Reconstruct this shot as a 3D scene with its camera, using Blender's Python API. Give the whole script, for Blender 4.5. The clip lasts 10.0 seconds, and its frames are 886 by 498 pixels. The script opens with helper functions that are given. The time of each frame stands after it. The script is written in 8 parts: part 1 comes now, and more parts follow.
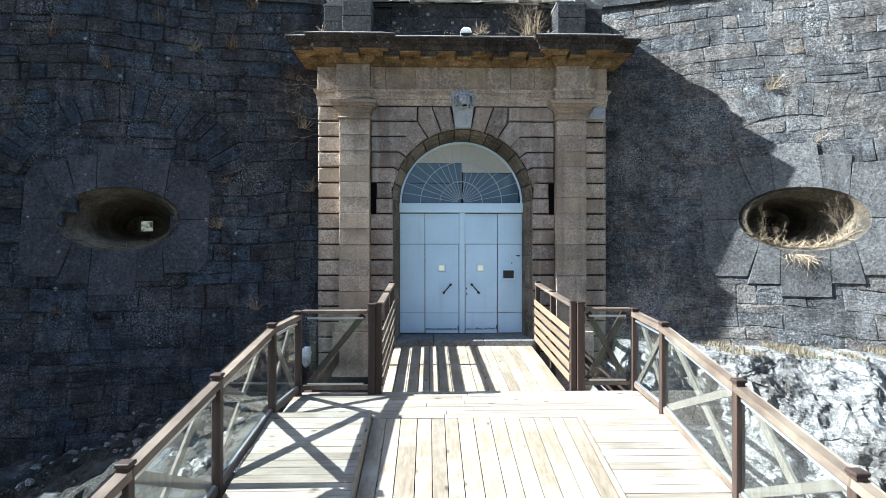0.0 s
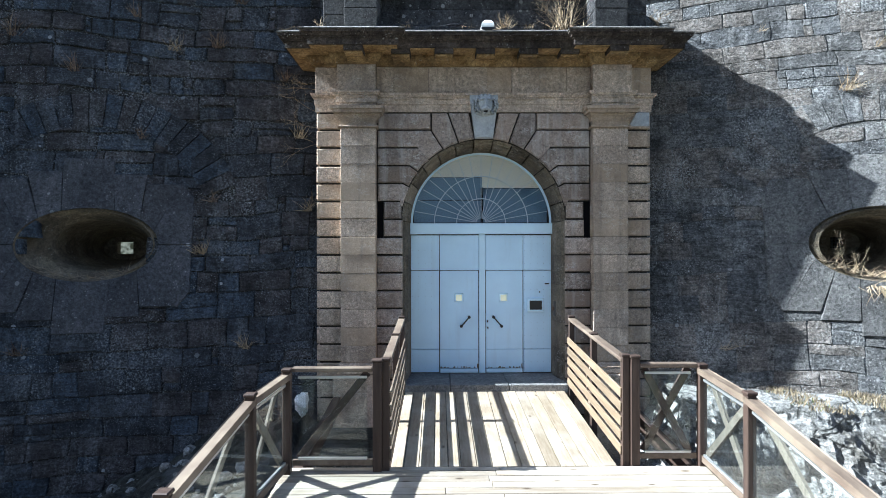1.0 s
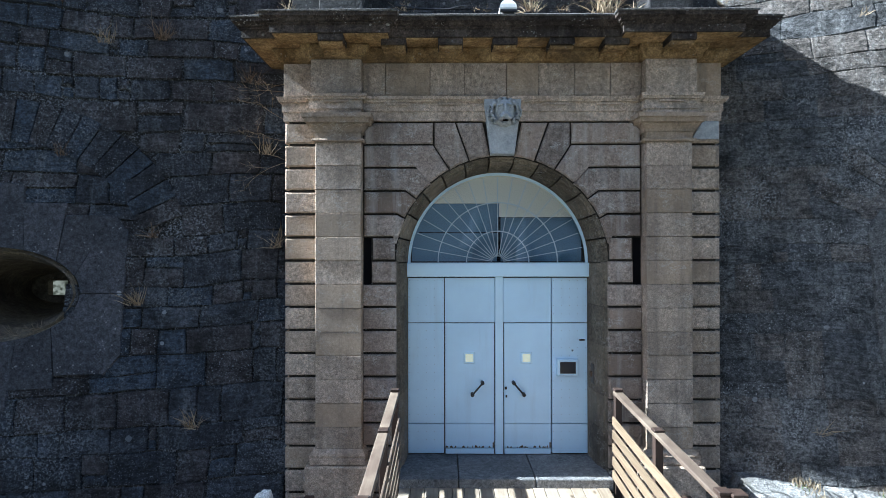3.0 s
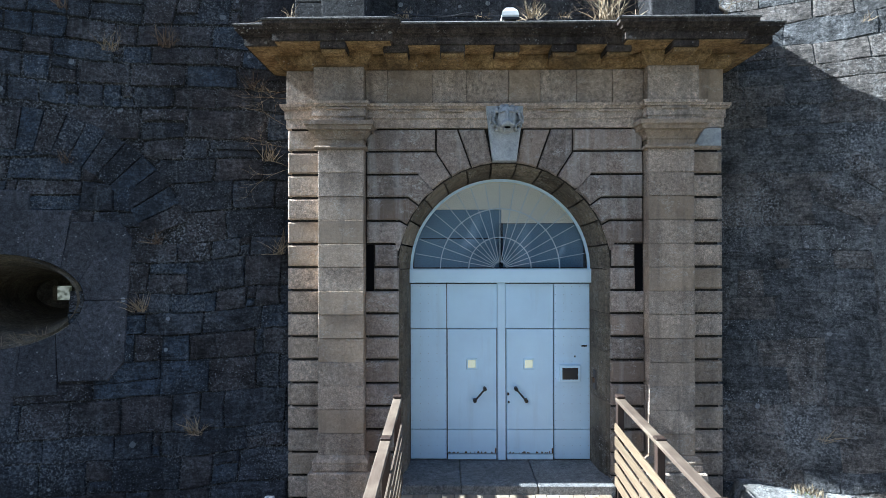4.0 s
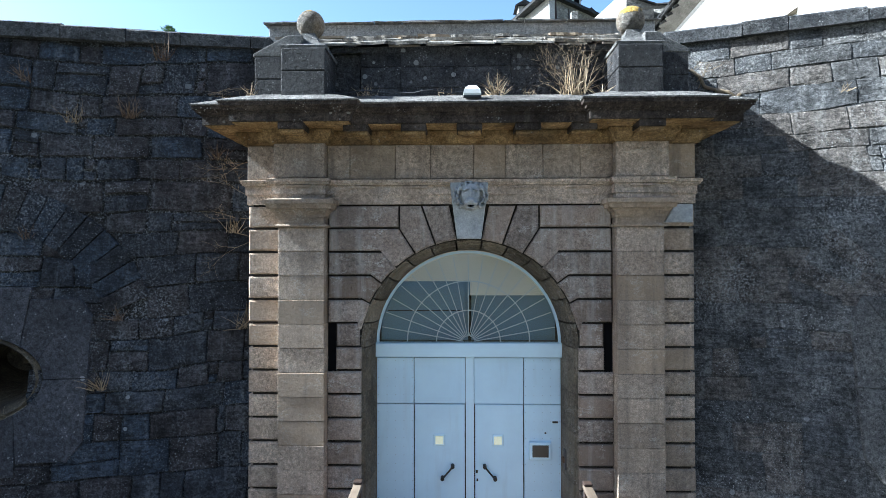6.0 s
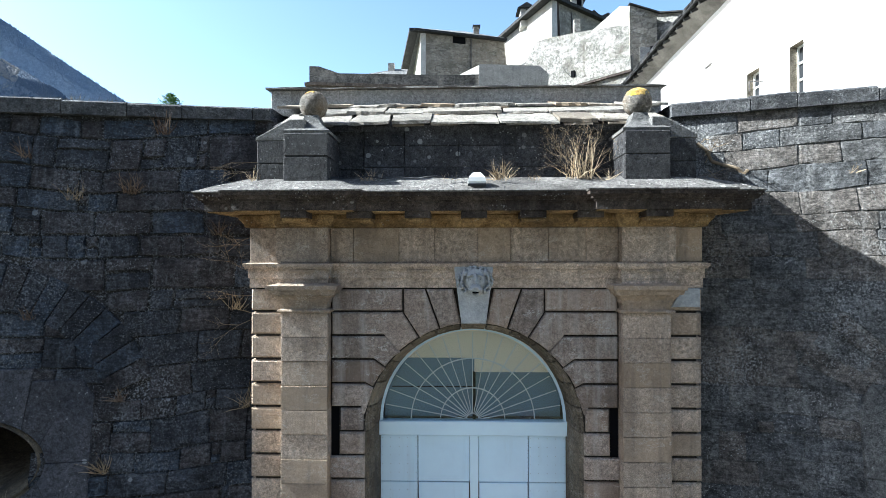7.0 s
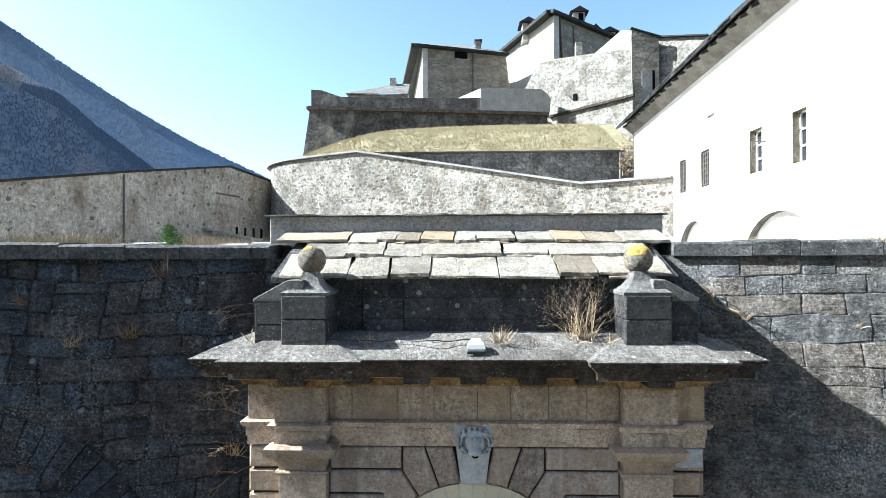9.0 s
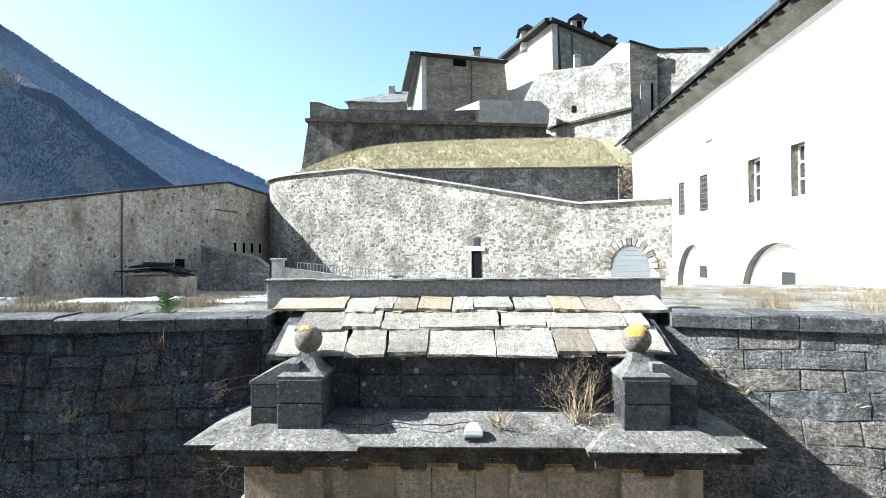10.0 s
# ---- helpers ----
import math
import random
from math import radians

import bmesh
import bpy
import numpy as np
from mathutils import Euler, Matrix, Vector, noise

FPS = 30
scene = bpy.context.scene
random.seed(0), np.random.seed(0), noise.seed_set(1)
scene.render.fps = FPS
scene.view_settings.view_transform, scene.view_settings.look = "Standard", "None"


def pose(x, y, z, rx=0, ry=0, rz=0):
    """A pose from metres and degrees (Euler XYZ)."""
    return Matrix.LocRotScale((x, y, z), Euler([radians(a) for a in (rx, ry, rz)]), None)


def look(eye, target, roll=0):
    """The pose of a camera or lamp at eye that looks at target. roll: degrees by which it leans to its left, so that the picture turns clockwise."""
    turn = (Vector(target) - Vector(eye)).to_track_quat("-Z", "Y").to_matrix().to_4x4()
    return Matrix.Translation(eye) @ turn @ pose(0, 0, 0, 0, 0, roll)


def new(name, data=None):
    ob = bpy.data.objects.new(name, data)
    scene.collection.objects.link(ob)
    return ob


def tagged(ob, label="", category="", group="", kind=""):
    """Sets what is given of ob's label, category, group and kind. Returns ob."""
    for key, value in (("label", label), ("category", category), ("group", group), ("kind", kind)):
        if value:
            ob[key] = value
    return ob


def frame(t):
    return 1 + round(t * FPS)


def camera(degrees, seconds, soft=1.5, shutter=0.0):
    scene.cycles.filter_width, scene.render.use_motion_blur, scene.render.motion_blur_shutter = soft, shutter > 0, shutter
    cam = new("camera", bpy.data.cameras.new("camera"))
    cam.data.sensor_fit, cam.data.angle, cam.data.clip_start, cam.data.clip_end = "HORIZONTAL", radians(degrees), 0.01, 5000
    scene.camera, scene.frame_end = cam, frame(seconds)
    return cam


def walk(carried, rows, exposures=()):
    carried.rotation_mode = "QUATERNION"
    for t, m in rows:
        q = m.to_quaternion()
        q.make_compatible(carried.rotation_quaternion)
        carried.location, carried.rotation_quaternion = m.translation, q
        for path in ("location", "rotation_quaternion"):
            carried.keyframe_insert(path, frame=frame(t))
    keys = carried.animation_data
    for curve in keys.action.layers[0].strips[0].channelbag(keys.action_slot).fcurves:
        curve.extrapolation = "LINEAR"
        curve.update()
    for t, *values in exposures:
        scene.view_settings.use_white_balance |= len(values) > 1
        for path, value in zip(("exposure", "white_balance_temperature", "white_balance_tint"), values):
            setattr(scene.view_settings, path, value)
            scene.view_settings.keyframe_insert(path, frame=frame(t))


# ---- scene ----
cam = camera(76.7, 10.0, 0.65)
PATH = [
    (0, (-0.7, -12.44, 1.833), (-0.652, -10.441, 1.838), -0.0),
    (0.5, (-0.716, -11.616, 2.097), (-0.68, -9.617, 2.1), -0.1),
    (1, (-0.816, -10.832, 2.369), (-0.801, -8.833, 2.372), -0.1),
    (1.5, (-0.816, -10.096, 2.627), (-0.792, -8.096, 2.633), -0.0),
    (2, (-0.827, -9.268, 2.902), (-0.791, -7.269, 2.907), 0.0),
    (2.5, (-0.827, -8.575, 3.016), (-0.797, -6.576, 3.027), -0.0),
    (2.7, (-0.8, -8.49, 3.035), (-0.789, -6.49, 3.045), -0.0),
    (3.8, (-0.785, -8.502, 3.065), (-0.805, -6.502, 3.074), -0.1),
    (4, (-0.784, -8.508, 3.141), (-0.802, -6.508, 3.15), -0.1),
    (4.5, (-0.79, -8.489, 3.347), (-0.811, -6.49, 3.357), -0.2),
    (5, (-0.618, -8.44, 3.555), (-0.653, -6.44, 3.562), -0.1),
    (5.5, (-0.257, -8.346, 3.782), (-0.3, -6.346, 3.796), -0.1),
    (5.7, (-0.141, -8.328, 3.882), (-0.189, -6.329, 3.913), -0.1),
    (6.8, (-0.188, -8.284, 5.12), (-0.247, -6.284, 5.134), -0.1),
    (7, (-0.183, -8.256, 5.319), (-0.243, -6.257, 5.335), -0.1),
    (7.5, (-0.167, -8.206, 5.82), (-0.229, -6.207, 5.838), -0.1),
    (8, (-0.2, -8.195, 6.365), (-0.266, -6.196, 6.385), -0.2),
    (8.5, (-0.153, -8.201, 6.853), (-0.222, -6.202, 6.875), -0.2),
    (9, (-0.134, -8.206, 7.392), (-0.203, -6.208, 7.416), -0.2),
    (9.5, (-0.117, -8.207, 7.884), (-0.186, -6.208, 7.91), -0.2),
    (10, (-0.104, -8.179, 8.433), (-0.17, -6.18, 8.462), -0.3),
]
walk(cam, [(t, look(eye, target, roll)) for t, eye, target, roll in PATH], [(0, 2.19, 5500, 2), (2, 2.13, 5280, 2), (5.5, 2.15, 5320, 2), (7, 2.17, 5700, 2), (10, 2.2, 5850, 2)])

# ---- world, sun, exposure ----
SUN_DIR = Vector((1.0, 0.013, -0.76)).normalized()
world = bpy.data.worlds.new("sky")
scene.world = world
world.use_nodes = True
wn = world.node_tree.nodes
sky = wn.new("ShaderNodeTexSky")
sky.sky_type = "NISHITA"
sky.sun_disc = False
sky.sun_elevation = math.asin(-SUN_DIR.z)
sky.sun_rotation = math.atan2(-SUN_DIR.x, -SUN_DIR.y)
sky.altitude = 900
sky.air_density = 1.0
sky.dust_density = 2.8
sky.ozone_density = 0.9
wn["Background"].inputs["Strength"].default_value = 0.074
world.node_tree.links.new(sky.outputs[0], wn["Background"].inputs["Color"])
sun_data = bpy.data.lights.new("sun", "SUN")
sun_data.energy, sun_data.angle, sun_data.color = 5.0, radians(0.5), (1.0, 0.97, 0.92)
sun = new("sun", sun_data)
sun.matrix_world = look(Vector((-40, 0, 40)), Vector((-40, 0, 40)) + SUN_DIR)


# ---- small helpers ----
def thing(name, label, category, group="", kind="", at=(0, 0, 0)):
    ob = new(name)
    ob.location = at
    return tagged(ob, label, category, group, kind)


def part(name, bm, material, parent=None, label="", smooth=False):
    me = bpy.data.meshes.new(name)
    bmesh.ops.recalc_face_normals(bm, faces=bm.faces)
    bm.to_mesh(me)
    bm.free()
    return mesh_part(name, me, material, parent, label, smooth)


def mesh_part(name, me, material, parent=None, label="", smooth=False):
    if not me.materials:
        me.materials.append(material)
    if smooth:
        for p in me.polygons:
            p.use_smooth = True
    ob = new(name, me)
    if parent is not None:
        ob.parent = parent
        loc = Vector(parent.location)
        up = parent.parent
        while up is not None:
            loc += up.location
            up = up.parent
        ob.location = -loc
    if label:
        ob["label"] = label
    return ob


def BM():
    return bmesh.new()


def box(bm, x0, x1, y0, y1, z0, z1, bevel=0.0, m=None):
    r = bmesh.ops.create_cube(bm, size=1.0)
    vs = r["verts"]
    for v in vs:
        v.co = Vector(((x0 + x1) / 2 + v.co.x * (x1 - x0), (y0 + y1) / 2 + v.co.y * (y1 - y0), (z0 + z1) / 2 + v.co.z * (z1 - z0)))
    if m is not None:
        for v in vs:
            v.co = m @ v.co
    if bevel:
        es = list({e for v in vs for e in v.link_edges})
        bmesh.ops.bevel(bm, geom=es, offset=bevel, segments=1, affect="EDGES")
    return bm


def beam(bm, a, b, w, h, bevel=0.0, up=Vector((0, 0, 1))):
    """A square bar from a to b, w wide and h high."""
    a, b = Vector(a), Vector(b)
    d = (b - a)
    ln = d.length
    d.normalize()
    s = d.cross(up).normalized()
    u = s.cross(d).normalized()
    m = Matrix((s, d, u)).transposed().to_4x4()
    m.translation = (a + b) / 2
    return box(bm, -w / 2, w / 2, -ln / 2, ln / 2, -h / 2, h / 2, bevel, m)


def rod(bm, a, b, r0, r1=None, n=8):
    a, b = Vector(a), Vector(b)
    r1 = r0 if r1 is None else r1
    d = (b - a).normalized()
    s = d.orthogonal().normalized()
    t = d.cross(s)
    ra = [bm.verts.new(a + r0 * (math.cos(i * math.tau / n) * s + math.sin(i * math.tau / n) * t)) for i in range(n)]
    rb = [bm.verts.new(b + r1 * (math.cos(i * math.tau / n) * s + math.sin(i * math.tau / n) * t)) for i in range(n)]
    for i in range(n):
        bm.faces.new((ra[i], ra[(i + 1) % n], rb[(i + 1) % n], rb[i]))
    bm.faces.new(ra)
    bm.faces.new(rb)
    return bm


def prism(bm, pts, y0, y1, chamfer=0.0):
    """Extrudes a polygon in x and z from y0 (front) to y1; chamfer slopes the front edge back."""
    n = len(pts)
    c = Vector((sum(p[0] for p in pts) / n, sum(p[1] for p in pts) / n))
    front = []
    if chamfer:
        for i in range(n):
            p0, p1, p2 = Vector(pts[i - 1]), Vector(pts[i]), Vector(pts[(i + 1) % n])
            e1, e2 = (p1 - p0).normalized(), (p2 - p1).normalized()
            n1, n2 = Vector((-e1.y, e1.x)), Vector((-e2.y, e2.x))
            if n1.dot(c - (p0 + p1) / 2) < 0:
                n1 = -n1
            if n2.dot(c - (p1 + p2) / 2) < 0:
                n2 = -n2
            k = max(0.35, 1 + n1.dot(n2))
            q = p1 + (n1 + n2) * chamfer / k
            front.append(bm.verts.new((q.x, y0, q.y)))
        mid = [bm.verts.new((p[0], y0 + chamfer, p[1])) for p in pts]
    else:
        front = [bm.verts.new((p[0], y0, p[1])) for p in pts]
        mid = front
    back = [bm.verts.new((p[0], y1, p[1])) for p in pts]
    bm.faces.new(front)
    bm.faces.new(back)
    for i in range(n):
        j = (i + 1) % n
        if chamfer:
            bm.faces.new((front[i], front[j], mid[j], mid[i]))
        bm.faces.new((mid[i], mid[j], back[j], back[i]))
    return bm


def sweep(bm, plan, profile, close=True):
    """Carries a profile of (outward offset, z) along an open plan line of (x, y); outward is to the right of the way."""
    rings = []
    n = len(plan)
    for i, p in enumerate(plan):
        p = Vector(p)
        d0 = (p - Vector(plan[i - 1])).normalized() if i else None
        d1 = (Vector(plan[i + 1]) - p).normalized() if i < n - 1 else None
        d0, d1 = d0 or d1, d1 or d0
        n0, n1 = Vector((d0.y, -d0.x)), Vector((d1.y, -d1.x))
        mit = (n0 + n1) / max(0.2, 1 + n0.dot(n1))
        rings.append([bm.verts.new((p.x + mit.x * o, p.y + mit.y * o, z)) for o, z in profile])
    m = len(profile)
    for a, b in zip(rings, rings[1:]):
        for j in range(m if close else m - 1):
            k = (j + 1) % m
            bm.faces.new((a[j], b[j], b[k], a[k]))
    if close:
        bm.faces.new(rings[0])
        bm.faces.new(rings[-1])
    return bm


# ---- materials ----
def nodes_of(name):
    m = bpy.data.materials.new(name)
    m.use_nodes = True
    nt = m.node_tree
    return m, nt, nt.nodes["Principled BSDF"]


def add(nt, kind, **sets):
    n = nt.nodes.new(kind)
    for k, v in sets.items():
        n.inputs[k].default_value = v
    return n


def mixc(nt, fac, a, b, mode="MIX"):
    n = nt.nodes.new("ShaderNodeMix")
    n.data_type, n.blend_type = "RGBA", mode
    for sock, v in ((n.inputs[0], fac), (n.inputs[6], a), (n.inputs[7], b)):
        if isinstance(v, (int, float)):
            sock.default_value = v
        elif isinstance(v, tuple):
            sock.default_value = (*v, 1.0)
        else:
            nt.links.new(v, sock)
    return n.outputs[2]


def ramp(nt, src, lo, hi):
    n = nt.nodes.new("ShaderNodeMapRange")
    n.inputs["From Min"].default_value, n.inputs["From Max"].default_value = lo, hi
    nt.links.new(src, n.inputs["Value"])
    return n.outputs[0]


def maths(nt, op, a, b=0.0):
    n = nt.nodes.new("ShaderNodeMath")
    n.operation = op
    for sock, v in zip(n.inputs, (a, b)):
        if isinstance(v, (int, float)):
            sock.default_value = v
        else:
            nt.links.new(v, sock)
    return n.outputs[0]


def position(nt, stretch=(1, 1, 1)):
    g = nt.nodes.new("ShaderNodeNewGeometry")
    mp = nt.nodes.new("ShaderNodeMapping")
    mp.inputs["Scale"].default_value = stretch
    nt.links.new(g.outputs["Position"], mp.inputs["Vector"])
    return mp.outputs[0]


def noise_at(nt, vec, scale, detail=6.0, rough=0.6):
    n = add(nt, "ShaderNodeTexNoise", Scale=scale, Detail=detail, Roughness=rough)
    nt.links.new(vec, n.inputs["Vector"])
    return n.outputs["Fac"]


def piece_random(nt):
    a = nt.nodes.new("ShaderNodeObjectInfo").outputs["Random"]
    b = nt.nodes.new("ShaderNodeNewGeometry").outputs["Random Per Island"]
    return maths(nt, "FRACT", maths(nt, "ADD", a, b))


def rosette_spots(nt, p, col, tone, scale, share):
    """Round grey lichen rosettes of uneven size, on a share of the cells."""
    v = add(nt, "ShaderNodeTexVoronoi", Scale=scale)
    nt.links.new(p, v.inputs["Vector"])
    sep = nt.nodes.new("ShaderNodeSeparateColor")
    nt.links.new(v.outputs["Color"], sep.inputs[0])
    size = maths(nt, "ADD", 0.06, maths(nt, "MULTIPLY", sep.outputs[0], 0.2))
    edge = maths(nt, "ADD", v.outputs["Distance"], maths(nt, "MULTIPLY", noise_at(nt, p, 45.0, 3.0), 0.1))
    f = maths(nt, "MULTIPLY", maths(nt, "LESS_THAN", edge, size), maths(nt, "LESS_THAN", sep.outputs[1], share))
    return mixc(nt, maths(nt, "MULTIPLY", f, maths(nt, "ADD", 0.25, maths(nt, "MULTIPLY", sep.outputs[2], 0.5))), col, tone)


def rough_stone(name, dark, light, tints, pale, patches=0.6, streak=None, depth=0.06, cover=(0.48, 0.66)):
    """Hewn wall stone: every stone its own tone, strong grain, pale lime patches and lichen rosettes."""
    m, nt, b = nodes_of(name)
    p = position(nt)
    rnd = piece_random(nt)
    r2 = maths(nt, "FRACT", maths(nt, "MULTIPLY", rnd, 7.31))
    r3 = maths(nt, "FRACT", maths(nt, "MULTIPLY", rnd, 13.7))
    col = mixc(nt, maths(nt, "POWER", rnd, 1.4), dark, light)
    col = mixc(nt, maths(nt, "MULTIPLY", maths(nt, "GREATER_THAN", r2, 0.6), 0.75), col, tints[0])
    col = mixc(nt, maths(nt, "MULTIPLY", maths(nt, "LESS_THAN", r2, 0.22), 0.7), col, tints[1])
    mot = noise_at(nt, p, 3.2, 6.0, 0.7)
    g1 = noise_at(nt, p, 21.0, 5.0, 0.75)
    g2 = noise_at(nt, p, 80.0, 4.0, 0.75)
    tool = noise_at(nt, position(nt, (1.0, 1.0, 7.0)), 5.0, 5.0, 0.7)
    for src, lo, hi, a, c in ((mot, 0.34, 0.66, 0.4, 1.65), (g1, 0.37, 0.66, 0.5, 1.75), (g2, 0.38, 0.66, 0.55, 1.7), (tool, 0.38, 0.62, 0.65, 1.35)):
        col = mixc(nt, 1.0, col, mixc(nt, ramp(nt, src, lo, hi), (a, a, a), (c, c, c)), "MULTIPLY")
    if streak:
        k = noise_at(nt, position(nt, (1, 1, 0.09)), 4.0, 5.0, 0.7)
        col = mixc(nt, maths(nt, "MULTIPLY", maths(nt, "MULTIPLY", ramp(nt, k, 0.55, 0.75), ramp(nt, g1, 0.4, 0.6)), streak), col, pale)
    area = ramp(nt, noise_at(nt, p, 0.75, 6.0, 0.72), *cover)
    bits = ramp(nt, noise_at(nt, p, 30.0, 5.0, 0.8), 0.5, 0.6)
    col = mixc(nt, maths(nt, "MULTIPLY", maths(nt, "MULTIPLY", area, bits), patches), col, pale)
    fleck = ramp(nt, noise_at(nt, p, 48.0, 2.0, 0.5), 0.62, 0.67)
    col = mixc(nt, maths(nt, "MULTIPLY", fleck, maths(nt, "ADD", 0.05, maths(nt, "MULTIPLY", maths(nt, "POWER", r3, 2.0), 0.8))), col, pale)
    col = rosette_spots(nt, p, col, tuple(min(0.5, c * 1.25) for c in pale), 4.5, 0.22)
    nt.links.new(col, b.inputs["Base Color"])
    b.inputs["Roughness"].default_value = 0.85
    b.inputs["Specular IOR Level"].default_value = 0.3
    bp = add(nt, "ShaderNodeBump", Strength=1.0, Distance=depth)
    h = maths(nt, "ADD", noise_at(nt, p, 6.0, 6.0, 0.7), maths(nt, "ADD", maths(nt, "MULTIPLY", g1, 0.7), maths(nt, "MULTIPLY", g2, 0.25)))
    nt.links.new(h, bp.inputs["Height"])
    nt.links.new(bp.outputs[0], b.inputs["Normal"])
    return m


def stone(name, c1, c2, scale=2.5, rough=0.9, bump=0.5, vary=0.35, tint=None, lichen=None, stains=None, streak=None, fine=18.0, coursed=None, cracks=0.0, grit=0.75, veins=None, specks=0.5, rosettes=None):
    """Stone: two colours mottled, piece-by-piece variation, lichen spots, stains and downward streaks."""
    m, nt, b = nodes_of(name)
    p = position(nt)
    big = noise_at(nt, p, scale, 5.0, 0.65)
    small = noise_at(nt, p, fine, 8.0, 0.8)
    col = mixc(nt, ramp(nt, big, 0.32, 0.68), c1, c2)
    g = ramp(nt, small, 0.33, 0.67)
    col = mixc(nt, grit, col, mixc(nt, g, (0.12, 0.12, 0.12), (1.0, 1.0, 1.0)), "OVERLAY")
    hair = noise_at(nt, p, fine * 3.6, 4.0, 0.75)
    col = mixc(nt, grit, col, mixc(nt, ramp(nt, hair, 0.4, 0.6), (0.58, 0.58, 0.58), (1.42, 1.42, 1.42)), "MULTIPLY")
    rnd = piece_random(nt)
    if tint:
        col = mixc(nt, maths(nt, "MULTIPLY", maths(nt, "POWER", rnd, 3.0), 0.8), col, tint)
    brick = None
    if coursed:
        w3 = nt.nodes.new("ShaderNodeVectorMath")
        w3.operation = "MULTIPLY_ADD"
        wz = add(nt, "ShaderNodeTexNoise", Scale=1.6 / coursed[1], Detail=3.0)
        nt.links.new(p, wz.inputs["Vector"])
        nt.links.new(wz.outputs["Color"], w3.inputs[0])
        w3.inputs[1].default_value = (coursed[1] * 0.6,) * 3
        nt.links.new(p, w3.inputs[2])
        cm = nt.nodes.new("ShaderNodeMapping")
        cm.inputs["Scale"].default_value = (1 / coursed[0], 1 / coursed[0], 1 / coursed[1])
        nt.links.new(w3.outputs[0], cm.inputs[0])
        ve = add(nt, "ShaderNodeTexVoronoi", Scale=1.0, Randomness=0.75)
        ve.feature = "DISTANCE_TO_EDGE"
        vc = add(nt, "ShaderNodeTexVoronoi", Scale=1.0, Randomness=0.75)
        for v in (ve, vc):
            nt.links.new(cm.outputs[0], v.inputs["Vector"])
        tone = nt.nodes.new("ShaderNodeSeparateColor")
        nt.links.new(vc.outputs["Color"], tone.inputs[0])
        col = mixc(nt, 0.8, col, mixc(nt, tone.outputs[0], (0.55, 0.55, 0.55), (1.0, 1.0, 1.0)), "MULTIPLY")
        brick = maths(nt, "SUBTRACT", 1.0, ramp(nt, ve.outputs["Distance"], 0.015, 0.07))
        crack = maths(nt, "MULTIPLY", brick, ramp(nt, noise_at(nt, p, 0.9 / coursed[1], 4.0), 0.4, 0.6))
        col = mixc(nt, maths(nt, "MULTIPLY", crack, 0.8), col, mixc(nt, 0.3, (0.02, 0.02, 0.02), col))
    val = nt.nodes.new("ShaderNodeHueSaturation")
    nt.links.new(maths(nt, "ADD", 1 - vary / 2, maths(nt, "MULTIPLY", maths(nt, "FRACT", maths(nt, "MULTIPLY", rnd, 7.3)), vary)), val.inputs["Value"])
    nt.links.new(col, val.inputs["Color"])
    col = val.outputs[0]
    if stains:
        s = noise_at(nt, position(nt, (1, 1, 0.6)), 0.9, 4.0, 0.6)
        col = mixc(nt, maths(nt, "MULTIPLY", ramp(nt, s, 0.5, 0.72), stains[1]), col, stains[0])
    if streak:
        s = noise_at(nt, position(nt, (1, 1, 0.08)), 5.0, 4.0, 0.65)
        col = mixc(nt, maths(nt, "MULTIPLY", ramp(nt, s, 0.52, 0.75), streak[1]), col, streak[0])
    speck = add(nt, "ShaderNodeTexVoronoi", Scale=fine * 1.1)
    nt.links.new(p, speck.inputs["Vector"])
    sk = maths(nt, "MULTIPLY", maths(nt, "LESS_THAN", speck.outputs["Distance"], 0.22), maths(nt, "GREATER_THAN", noise_at(nt, p, fine * 0.25, 2.0), 0.58))
    col = mixc(nt, maths(nt, "MULTIPLY", sk, specks), col, mixc(nt, 0.6, col, (0.5, 0.5, 0.48)))
    if rosettes:
        col = rosette_spots(nt, p, col, *rosettes)
    if lichen:
        v = add(nt, "ShaderNodeTexVoronoi", Scale=lichen[2] * 1.7)
        nt.links.new(p, v.inputs["Vector"])
        mask = noise_at(nt, p, 1.7, 3.0)
        w = noise_at(nt, p, 40.0, 3.0)
        f = maths(nt, "LESS_THAN", maths(nt, "ADD", v.outputs["Distance"], maths(nt, "MULTIPLY", w, 0.2)), maths(nt, "MULTIPLY", ramp(nt, mask, 0.42, 0.75), lichen[1] * 0.85))
        col = mixc(nt, maths(nt, "MULTIPLY", f, 0.75), col, lichen[0])
    if veins:
        vn = noise_at(nt, position(nt, (1.0, 1.0, 1.7)), 1.9, 7.0, 0.72)
        thin = maths(nt, "SUBTRACT", 1.0, ramp(nt, maths(nt, "ABSOLUTE", maths(nt, "SUBTRACT", vn, 0.5)), 0.0, veins[2] if len(veins) > 2 else 0.012))
        vm = ramp(nt, noise_at(nt, p, 2.7, 4.0, 0.6), 0.47, 0.6)
        col = mixc(nt, maths(nt, "MULTIPLY", maths(nt, "MULTIPLY", thin, vm), veins[1]), col, veins[0])
    nt.links.new(col, b.inputs["Base Color"])
    b.inputs["Roughness"].default_value = rough
    b.inputs["Specular IOR Level"].default_value = 0.25
    bp = add(nt, "ShaderNodeBump", Strength=bump, Distance=0.045)
    h = maths(nt, "ADD", noise_at(nt, p, 8.0, 8.0, 0.72), maths(nt, "MULTIPLY", small, 0.8))
    h = maths(nt, "ADD", h, maths(nt, "MULTIPLY", hair, 0.25))
